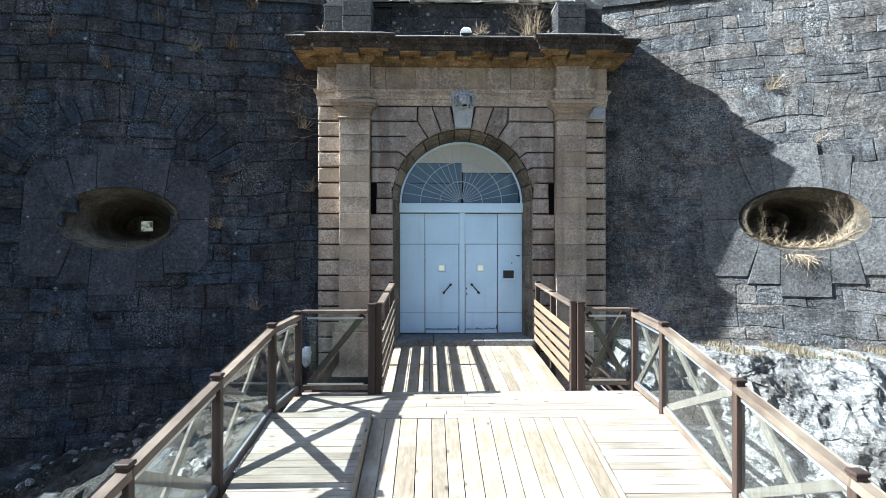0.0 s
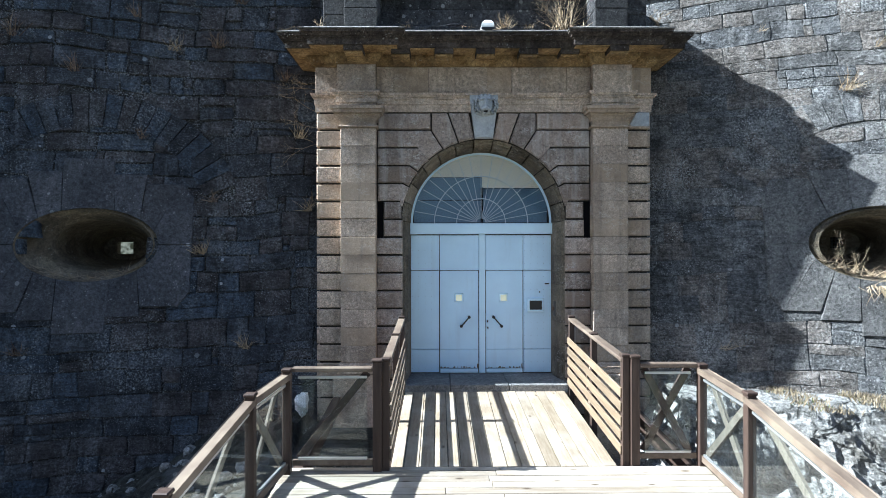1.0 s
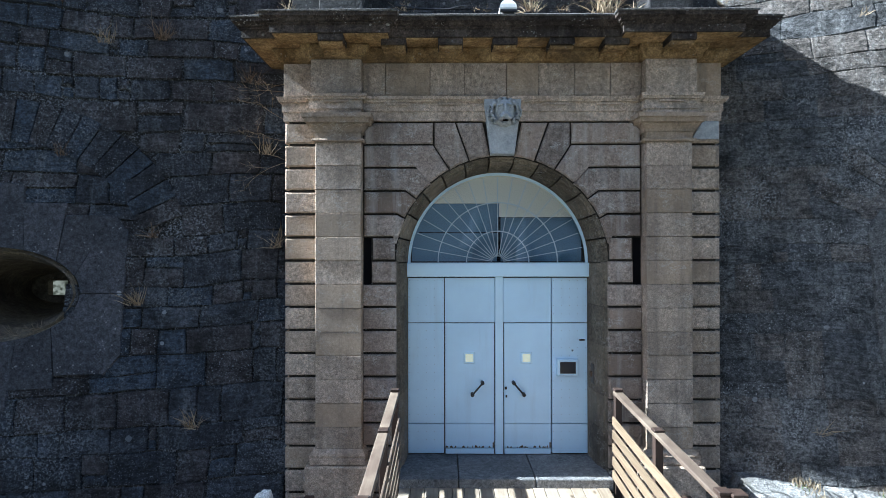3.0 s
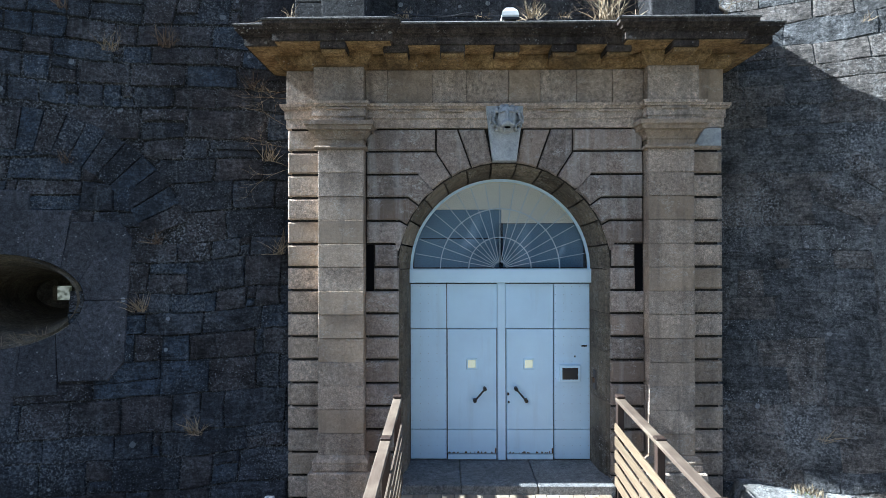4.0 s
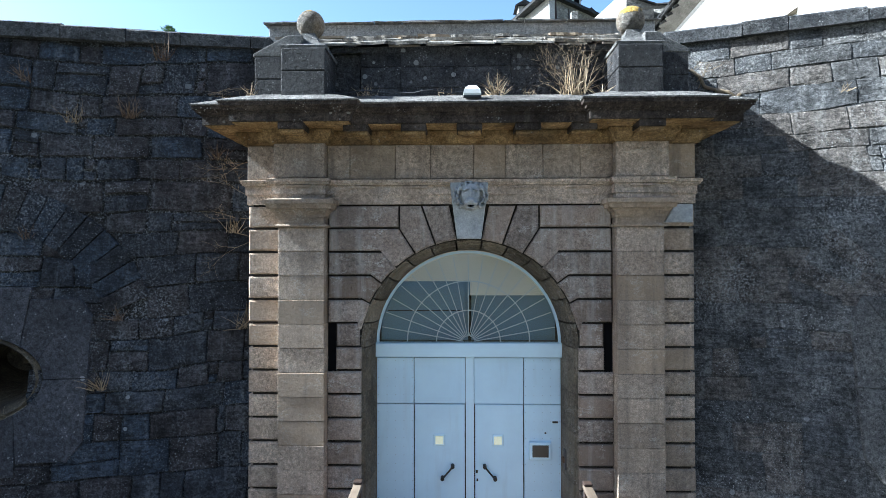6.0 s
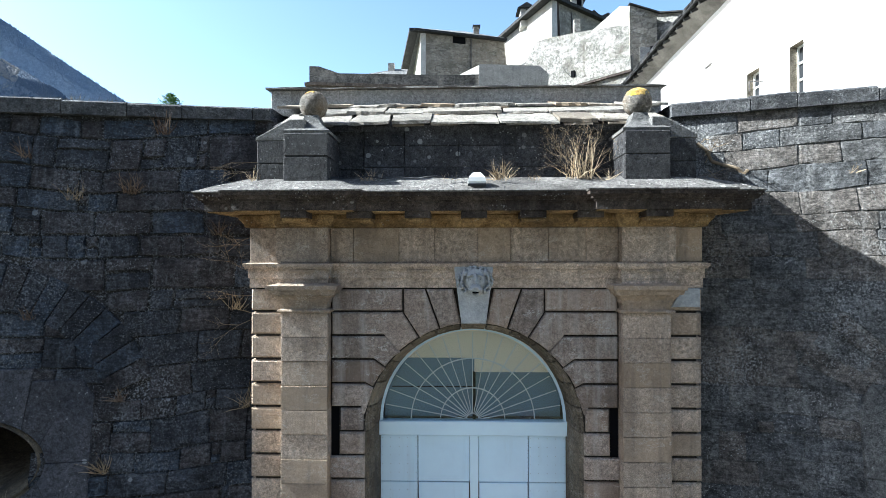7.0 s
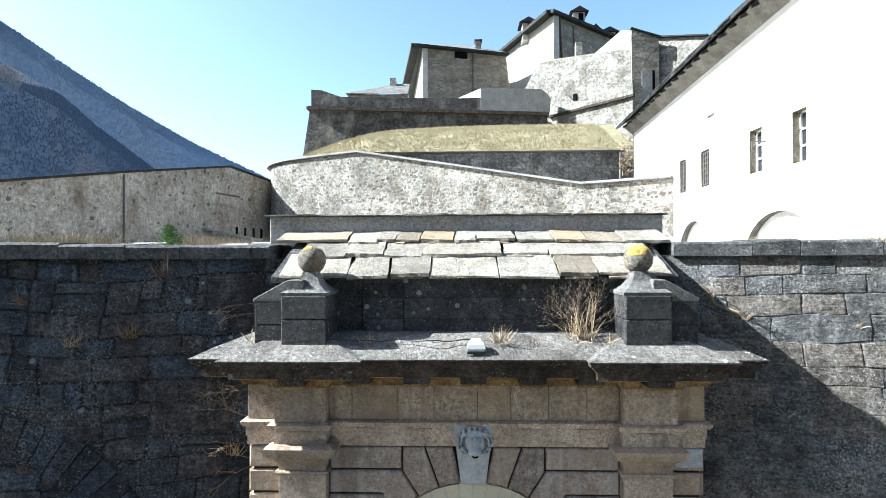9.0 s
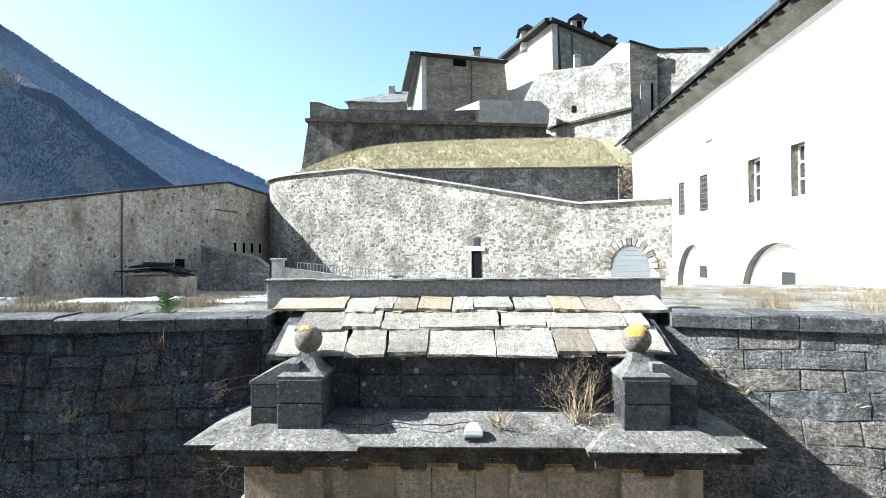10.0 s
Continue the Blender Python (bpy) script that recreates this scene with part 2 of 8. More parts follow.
    pit = add(nt, "ShaderNodeTexVoronoi", Scale=fine * 0.9)
    nt.links.new(p, pit.inputs["Vector"])
    h = maths(nt, "ADD", h, maths(nt, "MULTIPLY", ramp(nt, pit.outputs["Distance"], 0.0, 0.35), 0.35))
    if cracks:
        cv = add(nt, "ShaderNodeTexVoronoi", Scale=cracks)
        cv.feature = "DISTANCE_TO_EDGE"
        wv = nt.nodes.new("ShaderNodeVectorMath")
        wv.operation = "ADD"
        nz = add(nt, "ShaderNodeTexNoise", Scale=1.6, Detail=5.0)
        nt.links.new(p, nz.inputs["Vector"])
        nt.links.new(p, wv.inputs[0])
        nt.links.new(nz.outputs["Color"], wv.inputs[1])
        nt.links.new(wv.outputs[0], cv.inputs["Vector"])
        edge = ramp(nt, cv.outputs["Distance"], 0.0, 0.06)
        h = maths(nt, "ADD", h, maths(nt, "MULTIPLY", edge, 0.8))
        col = mixc(nt, maths(nt, "MULTIPLY", maths(nt, "SUBTRACT", 1.0, edge), 0.7), col, (0.07, 0.068, 0.062))
        nt.links.new(col, b.inputs["Base Color"])
    if brick is not None:
        h = maths(nt, "SUBTRACT", h, maths(nt, "MULTIPLY", brick, 0.6))
    nt.links.new(h, bp.inputs["Height"])
    nt.links.new(bp.outputs[0], b.inputs["Normal"])
    return m


def wood(name, c1, c2, axis=1, rough=0.75, vary=0.3, worn=None, knots=0.0):
    """Planks: grain drawn out along one axis, each piece its own tone."""
    m, nt, b = nodes_of(name)
    st = [14.0, 14.0, 14.0]
    st[axis] = 0.9
    tc = nt.nodes.new("ShaderNodeNewGeometry").outputs["Position"]
    rnd = piece_random(nt)
    off = nt.nodes.new("ShaderNodeVectorMath")
    off.operation = "ADD"
    cb = nt.nodes.new("ShaderNodeCombineXYZ")
    for i in range(3):
        nt.links.new(maths(nt, "MULTIPLY", rnd, 31.0), cb.inputs[i])
    nt.links.new(tc, off.inputs[0])
    nt.links.new(cb.outputs[0], off.inputs[1])
    mp = nt.nodes.new("ShaderNodeMapping")
    mp.inputs["Scale"].default_value = st
    nt.links.new(off.outputs[0], mp.inputs[0])
    grain = noise_at(nt, mp.outputs[0], 1.6, 7.0, 0.68)
    col = mixc(nt, ramp(nt, grain, 0.3, 0.7), c1, c2)
    blot = noise_at(nt, off.outputs[0], 1.3, 4.0, 0.6)
    if worn:
        col = mixc(nt, maths(nt, "MULTIPLY", ramp(nt, blot, 0.45, 0.7), 0.7), col, worn)
    if knots:
        kp = nt.nodes.new("ShaderNodeMapping")
        kp.inputs["Scale"].default_value = [1.0 if i == axis else 2.2 for i in range(3)]
        nt.links.new(off.outputs[0], kp.inputs[0])
        kv = add(nt, "ShaderNodeTexVoronoi", Scale=1.9)
        nt.links.new(kp.outputs[0], kv.inputs["Vector"])
        kd = maths(nt, "ADD", kv.outputs["Distance"], maths(nt, "MULTIPLY", grain, 0.08))
        col = mixc(nt, maths(nt, "MULTIPLY", maths(nt, "SUBTRACT", 1.0, ramp(nt, kd, 0.08, 0.17)), knots), col, (0.05, 0.032, 0.02))
    val = nt.nodes.new("ShaderNodeHueSaturation")
    nt.links.new(maths(nt, "ADD", 1 - vary / 2, maths(nt, "MULTIPLY", rnd, vary)), val.inputs["Value"])
    nt.links.new(col, val.inputs["Color"])
    nt.links.new(val.outputs[0], b.inputs["Base Color"])
    b.inputs["Roughness"].default_value = rough
    b.inputs["Specular IOR Level"].default_value = 0.3
    bp = add(nt, "ShaderNodeBump", Strength=0.35, Distance=0.008)
    nt.links.new(grain, bp.inputs["Height"])
    nt.links.new(bp.outputs[0], b.inputs["Normal"])
    return m


def paint(name, c, rough=0.45, metal=0.0, dirt=None, bump=0.05):
    m, nt, b = nodes_of(name)
    p = position(nt)
    n1 = noise_at(nt, p, 1.4, 5.0, 0.6)
    col = mixc(nt, ramp(nt, n1, 0.3, 0.7), tuple(x * 0.93 for x in c), tuple(min(1, x * 1.05) for x in c))
    if dirt:
        s = noise_at(nt, position(nt, (1, 1, 0.12)), 6.0, 5.0, 0.65)
        col = mixc(nt, maths(nt, "MULTIPLY", ramp(nt, s, 0.55, 0.8), 0.4), col, dirt)
    nt.links.new(col, b.inputs["Base Color"])
    b.inputs["Roughness"].default_value = rough
    b.inputs["Metallic"].default_value = metal
    bp = add(nt, "ShaderNodeBump", Strength=bump, Distance=0.01)
    nt.links.new(noise_at(nt, p, 18.0), bp.inputs["Height"])
    nt.links.new(bp.outputs[0], b.inputs["Normal"])
    return m


def leafy(name, c1, c2, rough=0.8):
    """Leaves or blades, each its own tone."""
    m, nt, b = nodes_of(name)
    b.inputs["Specular IOR Level"].default_value = 0.1
    col = mixc(nt, piece_random(nt), c1, c2)
    nt.links.new(col, b.inputs["Base Color"])
    b.inputs["Roughness"].default_value = rough
    return m


def glass_mat(name, tint=(0.9, 0.95, 0.95), rough=0.0, dust=0.0):
    """A thin clear pane: light goes straight through, gloss by Fresnel, a film of dust."""
    m, nt, b = nodes_of(name)
    out = nt.nodes["Material Output"]
    tr = nt.nodes.new("ShaderNodeBsdfTransparent")
    tr.inputs[0].default_value = (*tint, 1)
    gl = nt.nodes.new("ShaderNodeBsdfGlossy")
    gl.inputs["Roughness"].default_value = rough
    lw = add(nt, "ShaderNodeLayerWeight", Blend=0.5)
    fr = nt.nodes.new("ShaderNodeMath")
    fr.operation = "MULTIPLY_ADD"
    nt.links.new(maths(nt, "POWER", lw.outputs["Facing"], 5.0), fr.inputs[0])
    fr.inputs[1].default_value, fr.inputs[2].default_value = 0.95, 0.045
    mix = nt.nodes.new("ShaderNodeMixShader")
    nt.links.new(fr.outputs[0], mix.inputs[0])
    nt.links.new(tr.outputs[0], mix.inputs[1])
    nt.links.new(gl.outputs[0], mix.inputs[2])
    if dust:
        b.inputs["Base Color"].default_value = (0.5, 0.5, 0.48, 1)
        b.inputs["Roughness"].default_value = 0.9
        mix2 = nt.nodes.new("ShaderNodeMixShader")
        nt.links.new(maths(nt, "MULTIPLY", ramp(nt, noise_at(nt, position(nt), 2.5, 6.0, 0.65), 0.3, 0.75), dust), mix2.inputs[0])
        nt.links.new(mix.outputs[0], mix2.inputs[1])
        nt.links.new(b.outputs[0], mix2.inputs[2])
        mix = mix2
    nt.links.new(mix.outputs[0], out.inputs[0])
    return m


# Shade is put into the left wall's colours, sun into the right wall's.
M_SHADE_STONE = rough_stone("shade_toned_wall_stone", (0.02, 0.022, 0.028), (0.047, 0.051, 0.061), ((0.04, 0.034, 0.034), (0.028, 0.037, 0.052)), (0.29, 0.3, 0.315), 0.9, 0.55)
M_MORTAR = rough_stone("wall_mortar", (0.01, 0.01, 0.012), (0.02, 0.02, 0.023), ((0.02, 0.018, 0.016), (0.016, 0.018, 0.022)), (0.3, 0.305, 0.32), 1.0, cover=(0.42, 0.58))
M_SUN_STONE = rough_stone("sun_toned_wall_stone", (0.062, 0.061, 0.061), (0.118, 0.113, 0.109), ((0.108, 0.092, 0.08), (0.068, 0.069, 0.072)), (0.45, 0.44, 0.425), 0.95, 0.55)
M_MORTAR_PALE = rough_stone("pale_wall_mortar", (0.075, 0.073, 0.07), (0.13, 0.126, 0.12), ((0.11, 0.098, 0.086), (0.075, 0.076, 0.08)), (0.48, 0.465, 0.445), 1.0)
M_SHADE_ASHLAR = stone("shade_toned_smooth_ashlar", (0.036, 0.037, 0.043), (0.075, 0.073, 0.08), 1.6, 0.85, 0.6, 0.4, lichen=((0.3, 0.3, 0.3), 0.25, 10.0), streak=((0.13, 0.13, 0.135), 0.3), grit=0.9, rosettes=((0.4, 0.4, 0.4), 4.0, 0.2))
M_SUN_ASHLAR = stone("sun_toned_smooth_ashlar", (0.07, 0.068, 0.068), (0.135, 0.13, 0.124), 1.6, 0.85, 0.8, 0.5, lichen=((0.4, 0.4, 0.39), 0.35, 10.0), streak=((0.24, 0.235, 0.225), 0.4), grit=1.0)
M_PORTAL = stone("portal_sandstone", (0.32, 0.244, 0.187), (0.54, 0.43, 0.338), 1.6, 0.88, 0.9, 0.3, tint=(0.38, 0.28, 0.19), stains=((0.19, 0.152, 0.124), 0.65), streak=((0.16, 0.133, 0.11), 0.7), grit=0.7, fine=20.0, veins=((0.66, 0.6, 0.53), 0.6), specks=0.2)
M_PANEL = stone("stained_arch_stone", (0.225, 0.176, 0.148), (0.38, 0.31, 0.262), 2.0, 0.88, 0.9, 0.6, tint=(0.3, 0.22, 0.165), stains=((0.125, 0.103, 0.09), 0.6), streak=((0.58, 0.54, 0.5), 0.6), grit=0.65, fine=18.0, veins=((0.68, 0.64, 0.59), 0.8, 0.016), specks=0.2)
# Weathered stone, darkened further so the cornice front reads as shaded.
M_CORNICE = stone("weathered_cornice_stone", (0.022, 0.016, 0.013), (0.09, 0.07, 0.058), 3.0, 0.93, 1.0, 0.4, lichen=((0.42, 0.39, 0.35), 0.5, 13.0), stains=((0.015, 0.012, 0.011), 0.6), streak=((0.2, 0.17, 0.145), 0.35), grit=1.0, rosettes=((0.42, 0.4, 0.36), 6.0, 0.4))
M_OCHRE = stone("ochre_stained_stone", (0.16, 0.09, 0.033), (0.42, 0.285, 0.14), 3.5, 0.9, 0.9, 0.5, stains=((0.05, 0.036, 0.024), 0.9))
M_ATTIC = stone("blackened_attic_stone", (0.026, 0.026, 0.029), (0.07, 0.067, 0.068), 2.5, 0.93, 0.9, 0.5, lichen=((0.4, 0.39, 0.37), 0.35, 9.0), grit=1.0, rosettes=((0.36, 0.355, 0.34), 5.5, 0.55))
M_PED = stone("pedestal_stone", (0.026, 0.025, 0.027), (0.068, 0.065, 0.065), 3.0, 0.93, 1.0, 0.3, lichen=((0.32, 0.31, 0.3), 0.35, 11.0), grit=1.0, rosettes=((0.38, 0.37, 0.35), 6.0, 0.35))
M_BALL = stone("lichened_ball_stone", (0.09, 0.082, 0.075), (0.2, 0.18, 0.155), 4.0, 0.95, 0.9, 0.2, stains=((0.3, 0.17, 0.04), 0.5))
# Lichened cornice top; the sun on it is put into the paler colour.
M_SUN_TOP = stone("sun_toned_top_stone", (0.1, 0.092, 0.085), (0.23, 0.215, 0.2), 1.6, 0.93, 1.0, 0.3, lichen=((0.52, 0.5, 0.46), 0.5, 9.0), stains=((0.055, 0.05, 0.045), 0.8), grit=1.0, rosettes=((0.52, 0.5, 0.46), 5.0, 0.45))
M_LICHEN = stone("orange_lichen", (0.34, 0.2, 0.035), (0.5, 0.33, 0.07), 14.0, 0.95, 0.9, 0.1, stains=((0.3, 0.27, 0.2), 0.5), fine=30.0)
M_SLAB = stone("roof_slab_stone", (0.165, 0.15, 0.13), (0.31, 0.283, 0.245), 2.0, 0.9, 0.9, 0.6, tint=(0.31, 0.215, 0.12), lichen=((0.09, 0.085, 0.08), 0.3, 7.0), stains=((0.14, 0.118, 0.093), 0.65), grit=0.65, veins=((0.09, 0.08, 0.07), 0.6), specks=0.1)
M_LION = stone("pale_carved_stone", (0.3, 0.31, 0.32), (0.42, 0.425, 0.43), 5.0, 0.9, 0.4, 0.1, stains=((0.2, 0.2, 0.205), 0.4), grit=0.25, specks=0.1)
M_RENDER = stone("grey_render", (0.2, 0.195, 0.19), (0.29, 0.28, 0.27), 1.5, 0.95, 0.5, 0.1, streak=((0.13, 0.13, 0.13), 0.5))
M_ROCK = stone("limestone_rock", (0.15, 0.147, 0.142), (0.34, 0.33, 0.312), 1.1, 0.92, 1.0, 0.1, stains=((0.1, 0.082, 0.06), 0.75), fine=10.0, grit=0.8, veins=((0.04, 0.037, 0.033), 0.8, 0.02), cracks=1.3)
M_DECK = wood("pale_deck_planks", (0.18, 0.134, 0.088), (0.32, 0.262, 0.192), 1, 0.75, 0.45, worn=(0.4, 0.35, 0.285), knots=0.8)
M_DECKX = wood("pale_cross_planks", (0.18, 0.14, 0.098), (0.32, 0.272, 0.215), 0, 0.75, 0.45, worn=(0.4, 0.36, 0.305), knots=0.9)
M_RAIL = wood("brown_rail_wood", (0.08, 0.055, 0.04), (0.15, 0.112, 0.083), 1, 0.65, 0.3, worn=(0.27, 0.215, 0.155))
M_POST = wood("dark_post_wood", (0.028, 0.017, 0.013), (0.06, 0.038, 0.028), 2, 0.6, 0.3)
M_BRACE = wood("grey_brace_wood", (0.1, 0.083, 0.066), (0.19, 0.162, 0.132), 2, 0.75, 0.3)
M_BOARD = wood("light_brown_boards", (0.12, 0.083, 0.05), (0.21, 0.155, 0.1), 1, 0.7, 0.3)
M_GLASS = glass_mat("rail_glass", (0.96, 0.98, 0.975), 0.0, 0.02)
M_PANE = glass_mat("window_glass", (0.93, 0.96, 0.97))
M_ALU = paint("aluminium_trim", (0.55, 0.55, 0.55), 0.35, 0.8)
M_BLUE = paint("pale_blue_door_paint", (0.62, 0.8, 0.97), 0.4, 0.0, dirt=(0.47, 0.58, 0.68))
M_BLUE2 = paint("pale_blue_frame_paint", (0.66, 0.83, 0.98), 0.4)
M_BLACK = paint("black_iron", (0.02, 0.02, 0.022), 0.45, 0.3)
M_RUST = paint("rusty_sill", (0.12, 0.07, 0.04), 0.8)
M_WHITE = paint("white_plastic", (0.75, 0.75, 0.73), 0.4)
M_CREAM = paint("cream_board", (0.86, 0.75, 0.62), 0.8)
M_SLATE = paint("blue_grey_board", (0.13, 0.21, 0.3), 0.5)
M_RIVET = paint("dull_rivets", (0.42, 0.52, 0.62), 0.6)
M_SCREEN = paint("dark_screen", (0.03, 0.03, 0.035), 0.15)
# Peephole panes emit a faint yellow glow in place of daylight.
M_PEEP_GLOW, nt_note, note_bsdf = nodes_of("glowing_peephole_pane")
note_bsdf.inputs["Base Color"].default_value = (0.7, 0.68, 0.5, 1)
note_bsdf.inputs["Roughness"].default_value = 0.2
nt_note.links.new(mixc(nt_note, ramp(nt_note, noise_at(nt_note, position(nt_note), 35.0, 4.0, 0.7), 0.35, 0.65), (0.45, 0.4, 0.16), (0.95, 0.93, 0.75)), note_bsdf.inputs["Emission Color"])
note_bsdf.inputs["Emission Strength"].default_value = 0.1
M_DRY = leafy("dry_grass_blades", (0.22, 0.155, 0.09), (0.45, 0.36, 0.25))
M_RUSSET = leafy("russet_dry_stems", (0.07, 0.042, 0.03), (0.22, 0.165, 0.12))
M_TWIG = leafy("dead_twigs", (0.16, 0.12, 0.08), (0.3, 0.24, 0.17))
M_GREEN = leafy("green_leaves", (0.05, 0.09, 0.03), (0.11, 0.14, 0.05))
M_BALLBASE = stone("weathered_cap_stone", (0.09, 0.088, 0.085), (0.2, 0.19, 0.18), 3.0, 0.93, 0.9, 0.25, lichen=((0.42, 0.41, 0.38), 0.3, 9.0))
M_WALK = stone("wall_walk_gravel", (0.12, 0.11, 0.095), (0.24, 0.225, 0.2), 1.6, 0.95, 1.0, 0.1, stains=((0.08, 0.068, 0.045), 0.85), coursed=(0.9, 0.9))
M_EARTH = stone("valley_ground", (0.05, 0.06, 0.03), (0.1, 0.09, 0.05), 0.05, 0.95, 0.5, 0.1)
M_PLASTER = stone("white_plaster", (0.62, 0.6, 0.57), (0.74, 0.72, 0.69), 0.8, 0.9, 0.3, 0.05)
M_PLASTER2 = stone("old_pale_plaster", (0.4, 0.38, 0.35), (0.54, 0.52, 0.48), 0.5, 0.92, 0.4, 0.05)
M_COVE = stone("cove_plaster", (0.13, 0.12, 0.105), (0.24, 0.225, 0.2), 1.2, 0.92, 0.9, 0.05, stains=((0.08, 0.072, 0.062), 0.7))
M_DIMROOM = paint("dim_room", (0.12, 0.11, 0.1), 0.9)
M_IRONGREY = paint("weathered_iron", (0.1, 0.09, 0.085), 0.6, 0.4)
M_DARKPANE = paint("dark_pane", (0.02, 0.022, 0.025), 0.35)
# Arch soffits: their shade is put into this dark colour.
M_SOFFIT_SHADE = stone("shade_toned_arch_soffit", (0.04, 0.037, 0.034), (0.09, 0.084, 0.078), 2.0, 0.9, 0.3, 0.1)
# Slate, darkened further to hold the shade of eave undersides.
M_ROOFSLATE = stone("shade_toned_slate", (0.014, 0.014, 0.015), (0.04, 0.039, 0.038), 2.0, 0.85, 0.7, 0.3)
M_ROOFPALE = stone("pale_slate_roof", (0.13, 0.13, 0.13), (0.24, 0.235, 0.23), 2.0, 0.85, 0.7, 0.3, coursed=(0.9, 0.5))
M_RUBBLEMORTAR = stone("rubble_mortar", (0.13, 0.123, 0.112), (0.31, 0.298, 0.275), 0.4, 0.95, 1.0, 0.1, stains=((0.05, 0.043, 0.036), 0.8), fine=6.0, grit=1.0)
M_RUBBLE = stone("pale_rubble_stone", (0.105, 0.098, 0.088), (0.27, 0.255, 0.233), 0.4, 0.92, 0.8, 1.1, tint=(0.18, 0.133, 0.092), stains=((0.095, 0.078, 0.06), 0.65), fine=7.0, grit=1.0)
M_CAPSTONE = stone("wall_cap_stone", (0.16, 0.155, 0.15), (0.28, 0.27, 0.26), 2.0, 0.92, 0.5, 0.2)
M_RUBBLEGREY = stone("grey_rubble", (0.14, 0.135, 0.125), (0.34, 0.325, 0.3), 0.8, 0.93, 1.0, 0.2, stains=((0.07, 0.065, 0.058), 0.7), fine=6.0, coursed=(0.5, 0.24), grit=1.0, streak=((0.08, 0.075, 0.07), 0.6))
M_GRASSY = stone("dry_bank_grass", (0.16, 0.14, 0.078), (0.25, 0.22, 0.14), 1.2, 0.95, 0.4, 0.1, stains=((0.12, 0.115, 0.06), 0.5), fine=12.0, grit=0.4)
M_BASTION = stone("bastion_stone", (0.05, 0.048, 0.046), (0.13, 0.122, 0.112), 0.5, 0.93, 1.0, 0.3, stains=((0.26, 0.24, 0.21), 0.6), fine=4.0, coursed=(1.5, 0.5), grit=0.9, specks=0.2)
M_PALESTONE = stone("pale_rough_stone", (0.2, 0.19, 0.17), (0.42, 0.4, 0.37), 0.5, 0.93, 1.0, 0.2, stains=((0.1, 0.088, 0.07), 0.75), streak=((0.13, 0.115, 0.095), 0.6), fine=4.0, coursed=(0.9, 0.4), grit=0.9)
M_GREYSTONE = stone("grey_ashlar", (0.24, 0.225, 0.2), (0.42, 0.395, 0.355), 0.9, 0.93, 0.9, 0.2, tint=(0.3, 0.24, 0.17), stains=((0.15, 0.135, 0.11), 0.6), fine=3.5, coursed=(1.3, 0.5), grit=0.9)
M_STAINED = stone("stained_render", (0.23, 0.205, 0.17), (0.42, 0.385, 0.33), 0.4, 0.95, 1.0, 0.1, stains=((0.12, 0.085, 0.055), 0.8), streak=((0.17, 0.14, 0.11), 0.4), fine=5.0, lichen=((0.06, 0.05, 0.038), 0.8, 1.5), grit=0.8, specks=0.1)
# Distance haze is put into these lifted, bluish forest colours.
M_FOREST_FAR = stone("haze_tinted_far_forest", (0.24, 0.29, 0.37), (0.29, 0.335, 0.41), 0.01, 1.0, 0.2, 0.1, fine=0.12, grit=0.3, specks=0.0)
M_FOREST = stone("haze_tinted_forest", (0.11, 0.13, 0.165), (0.15, 0.165, 0.195), 0.012, 1.0, 0.2, 0.1, fine=0.14, grit=0.3, specks=0.0)
M_WHITESTONE = stone("white_lintel", (0.62, 0.6, 0.57), (0.72, 0.7, 0.67), 2.0, 0.9, 0.3, 0.05)
M_GATEBLUE = paint("pale_grey_blue_boards", (0.115, 0.125, 0.13), 0.7)
M_COURT = stone("courtyard_gravel", (0.26, 0.24, 0.21), (0.36, 0.34, 0.3), 0.6, 0.95, 0.5, 0.1)
# Tree tones carry the same haze in their colour.
M_CONIFER = leafy("haze_tinted_conifers", (0.085, 0.105, 0.14), (0.12, 0.14, 0.175), 1.0)
M_BARE = leafy("bare_tree_crowns", (0.22, 0.21, 0.215), (0.31, 0.285, 0.275), 1.0)
M_WOODFAR = leafy("haze_tinted_woods", (0.21, 0.26, 0.34), (0.27, 0.315, 0.395), 1.0)
M_SCRUB = stone("dark_mossy_ground", (0.02, 0.021, 0.017), (0.06, 0.058, 0.05), 1.8, 0.95, 1.5, 0.1, lichen=((0.2, 0.2, 0.2), 0.4, 5.0), stains=((0.2, 0.205, 0.21), 0.75), fine=12.0, grit=1.0)
M_BAR = paint("pale_glazing_bars", (0.46, 0.53, 0.6), 0.5)
M_FIR = leafy("fir_needles", (0.05, 0.11, 0.03), (0.12, 0.2, 0.06))
M_BANKGRASS = leafy("bank_grass_blades", (0.23, 0.2, 0.12), (0.36, 0.315, 0.21))
M_SLABW = stone("pale_flat_slab", (0.36, 0.34, 0.31), (0.48, 0.46, 0.42), 2.0, 0.9, 0.6, 0.2)
M_STRAW = leafy("short_brown_straw", (0.11, 0.085, 0.055), (0.27, 0.22, 0.15))
M_REVEAL = stone("reveal_stone", (0.13, 0.11, 0.08), (0.3, 0.26, 0.2), 4.0, 0.92, 0.8, 0.1)

M_HOLE = paint("dark_interior", (0.008, 0.008, 0.009), 1.0)
M_HOLE.node_tree.nodes["Principled BSDF"].inputs["Specular IOR Level"].default_value = 0.0

# ---- curtain walls ----
def left_y(x, z):
    return -0.02 + 0.174 * x + 0.115 * z


def right_y(x, z):
    return 0.347 - 0.33 * x + 0.14 * z


EYE_L = (-6.98, 2.47, 1.14, 0.645)
EYE_R = (6.68, 2.46, 1.09, 0.64)


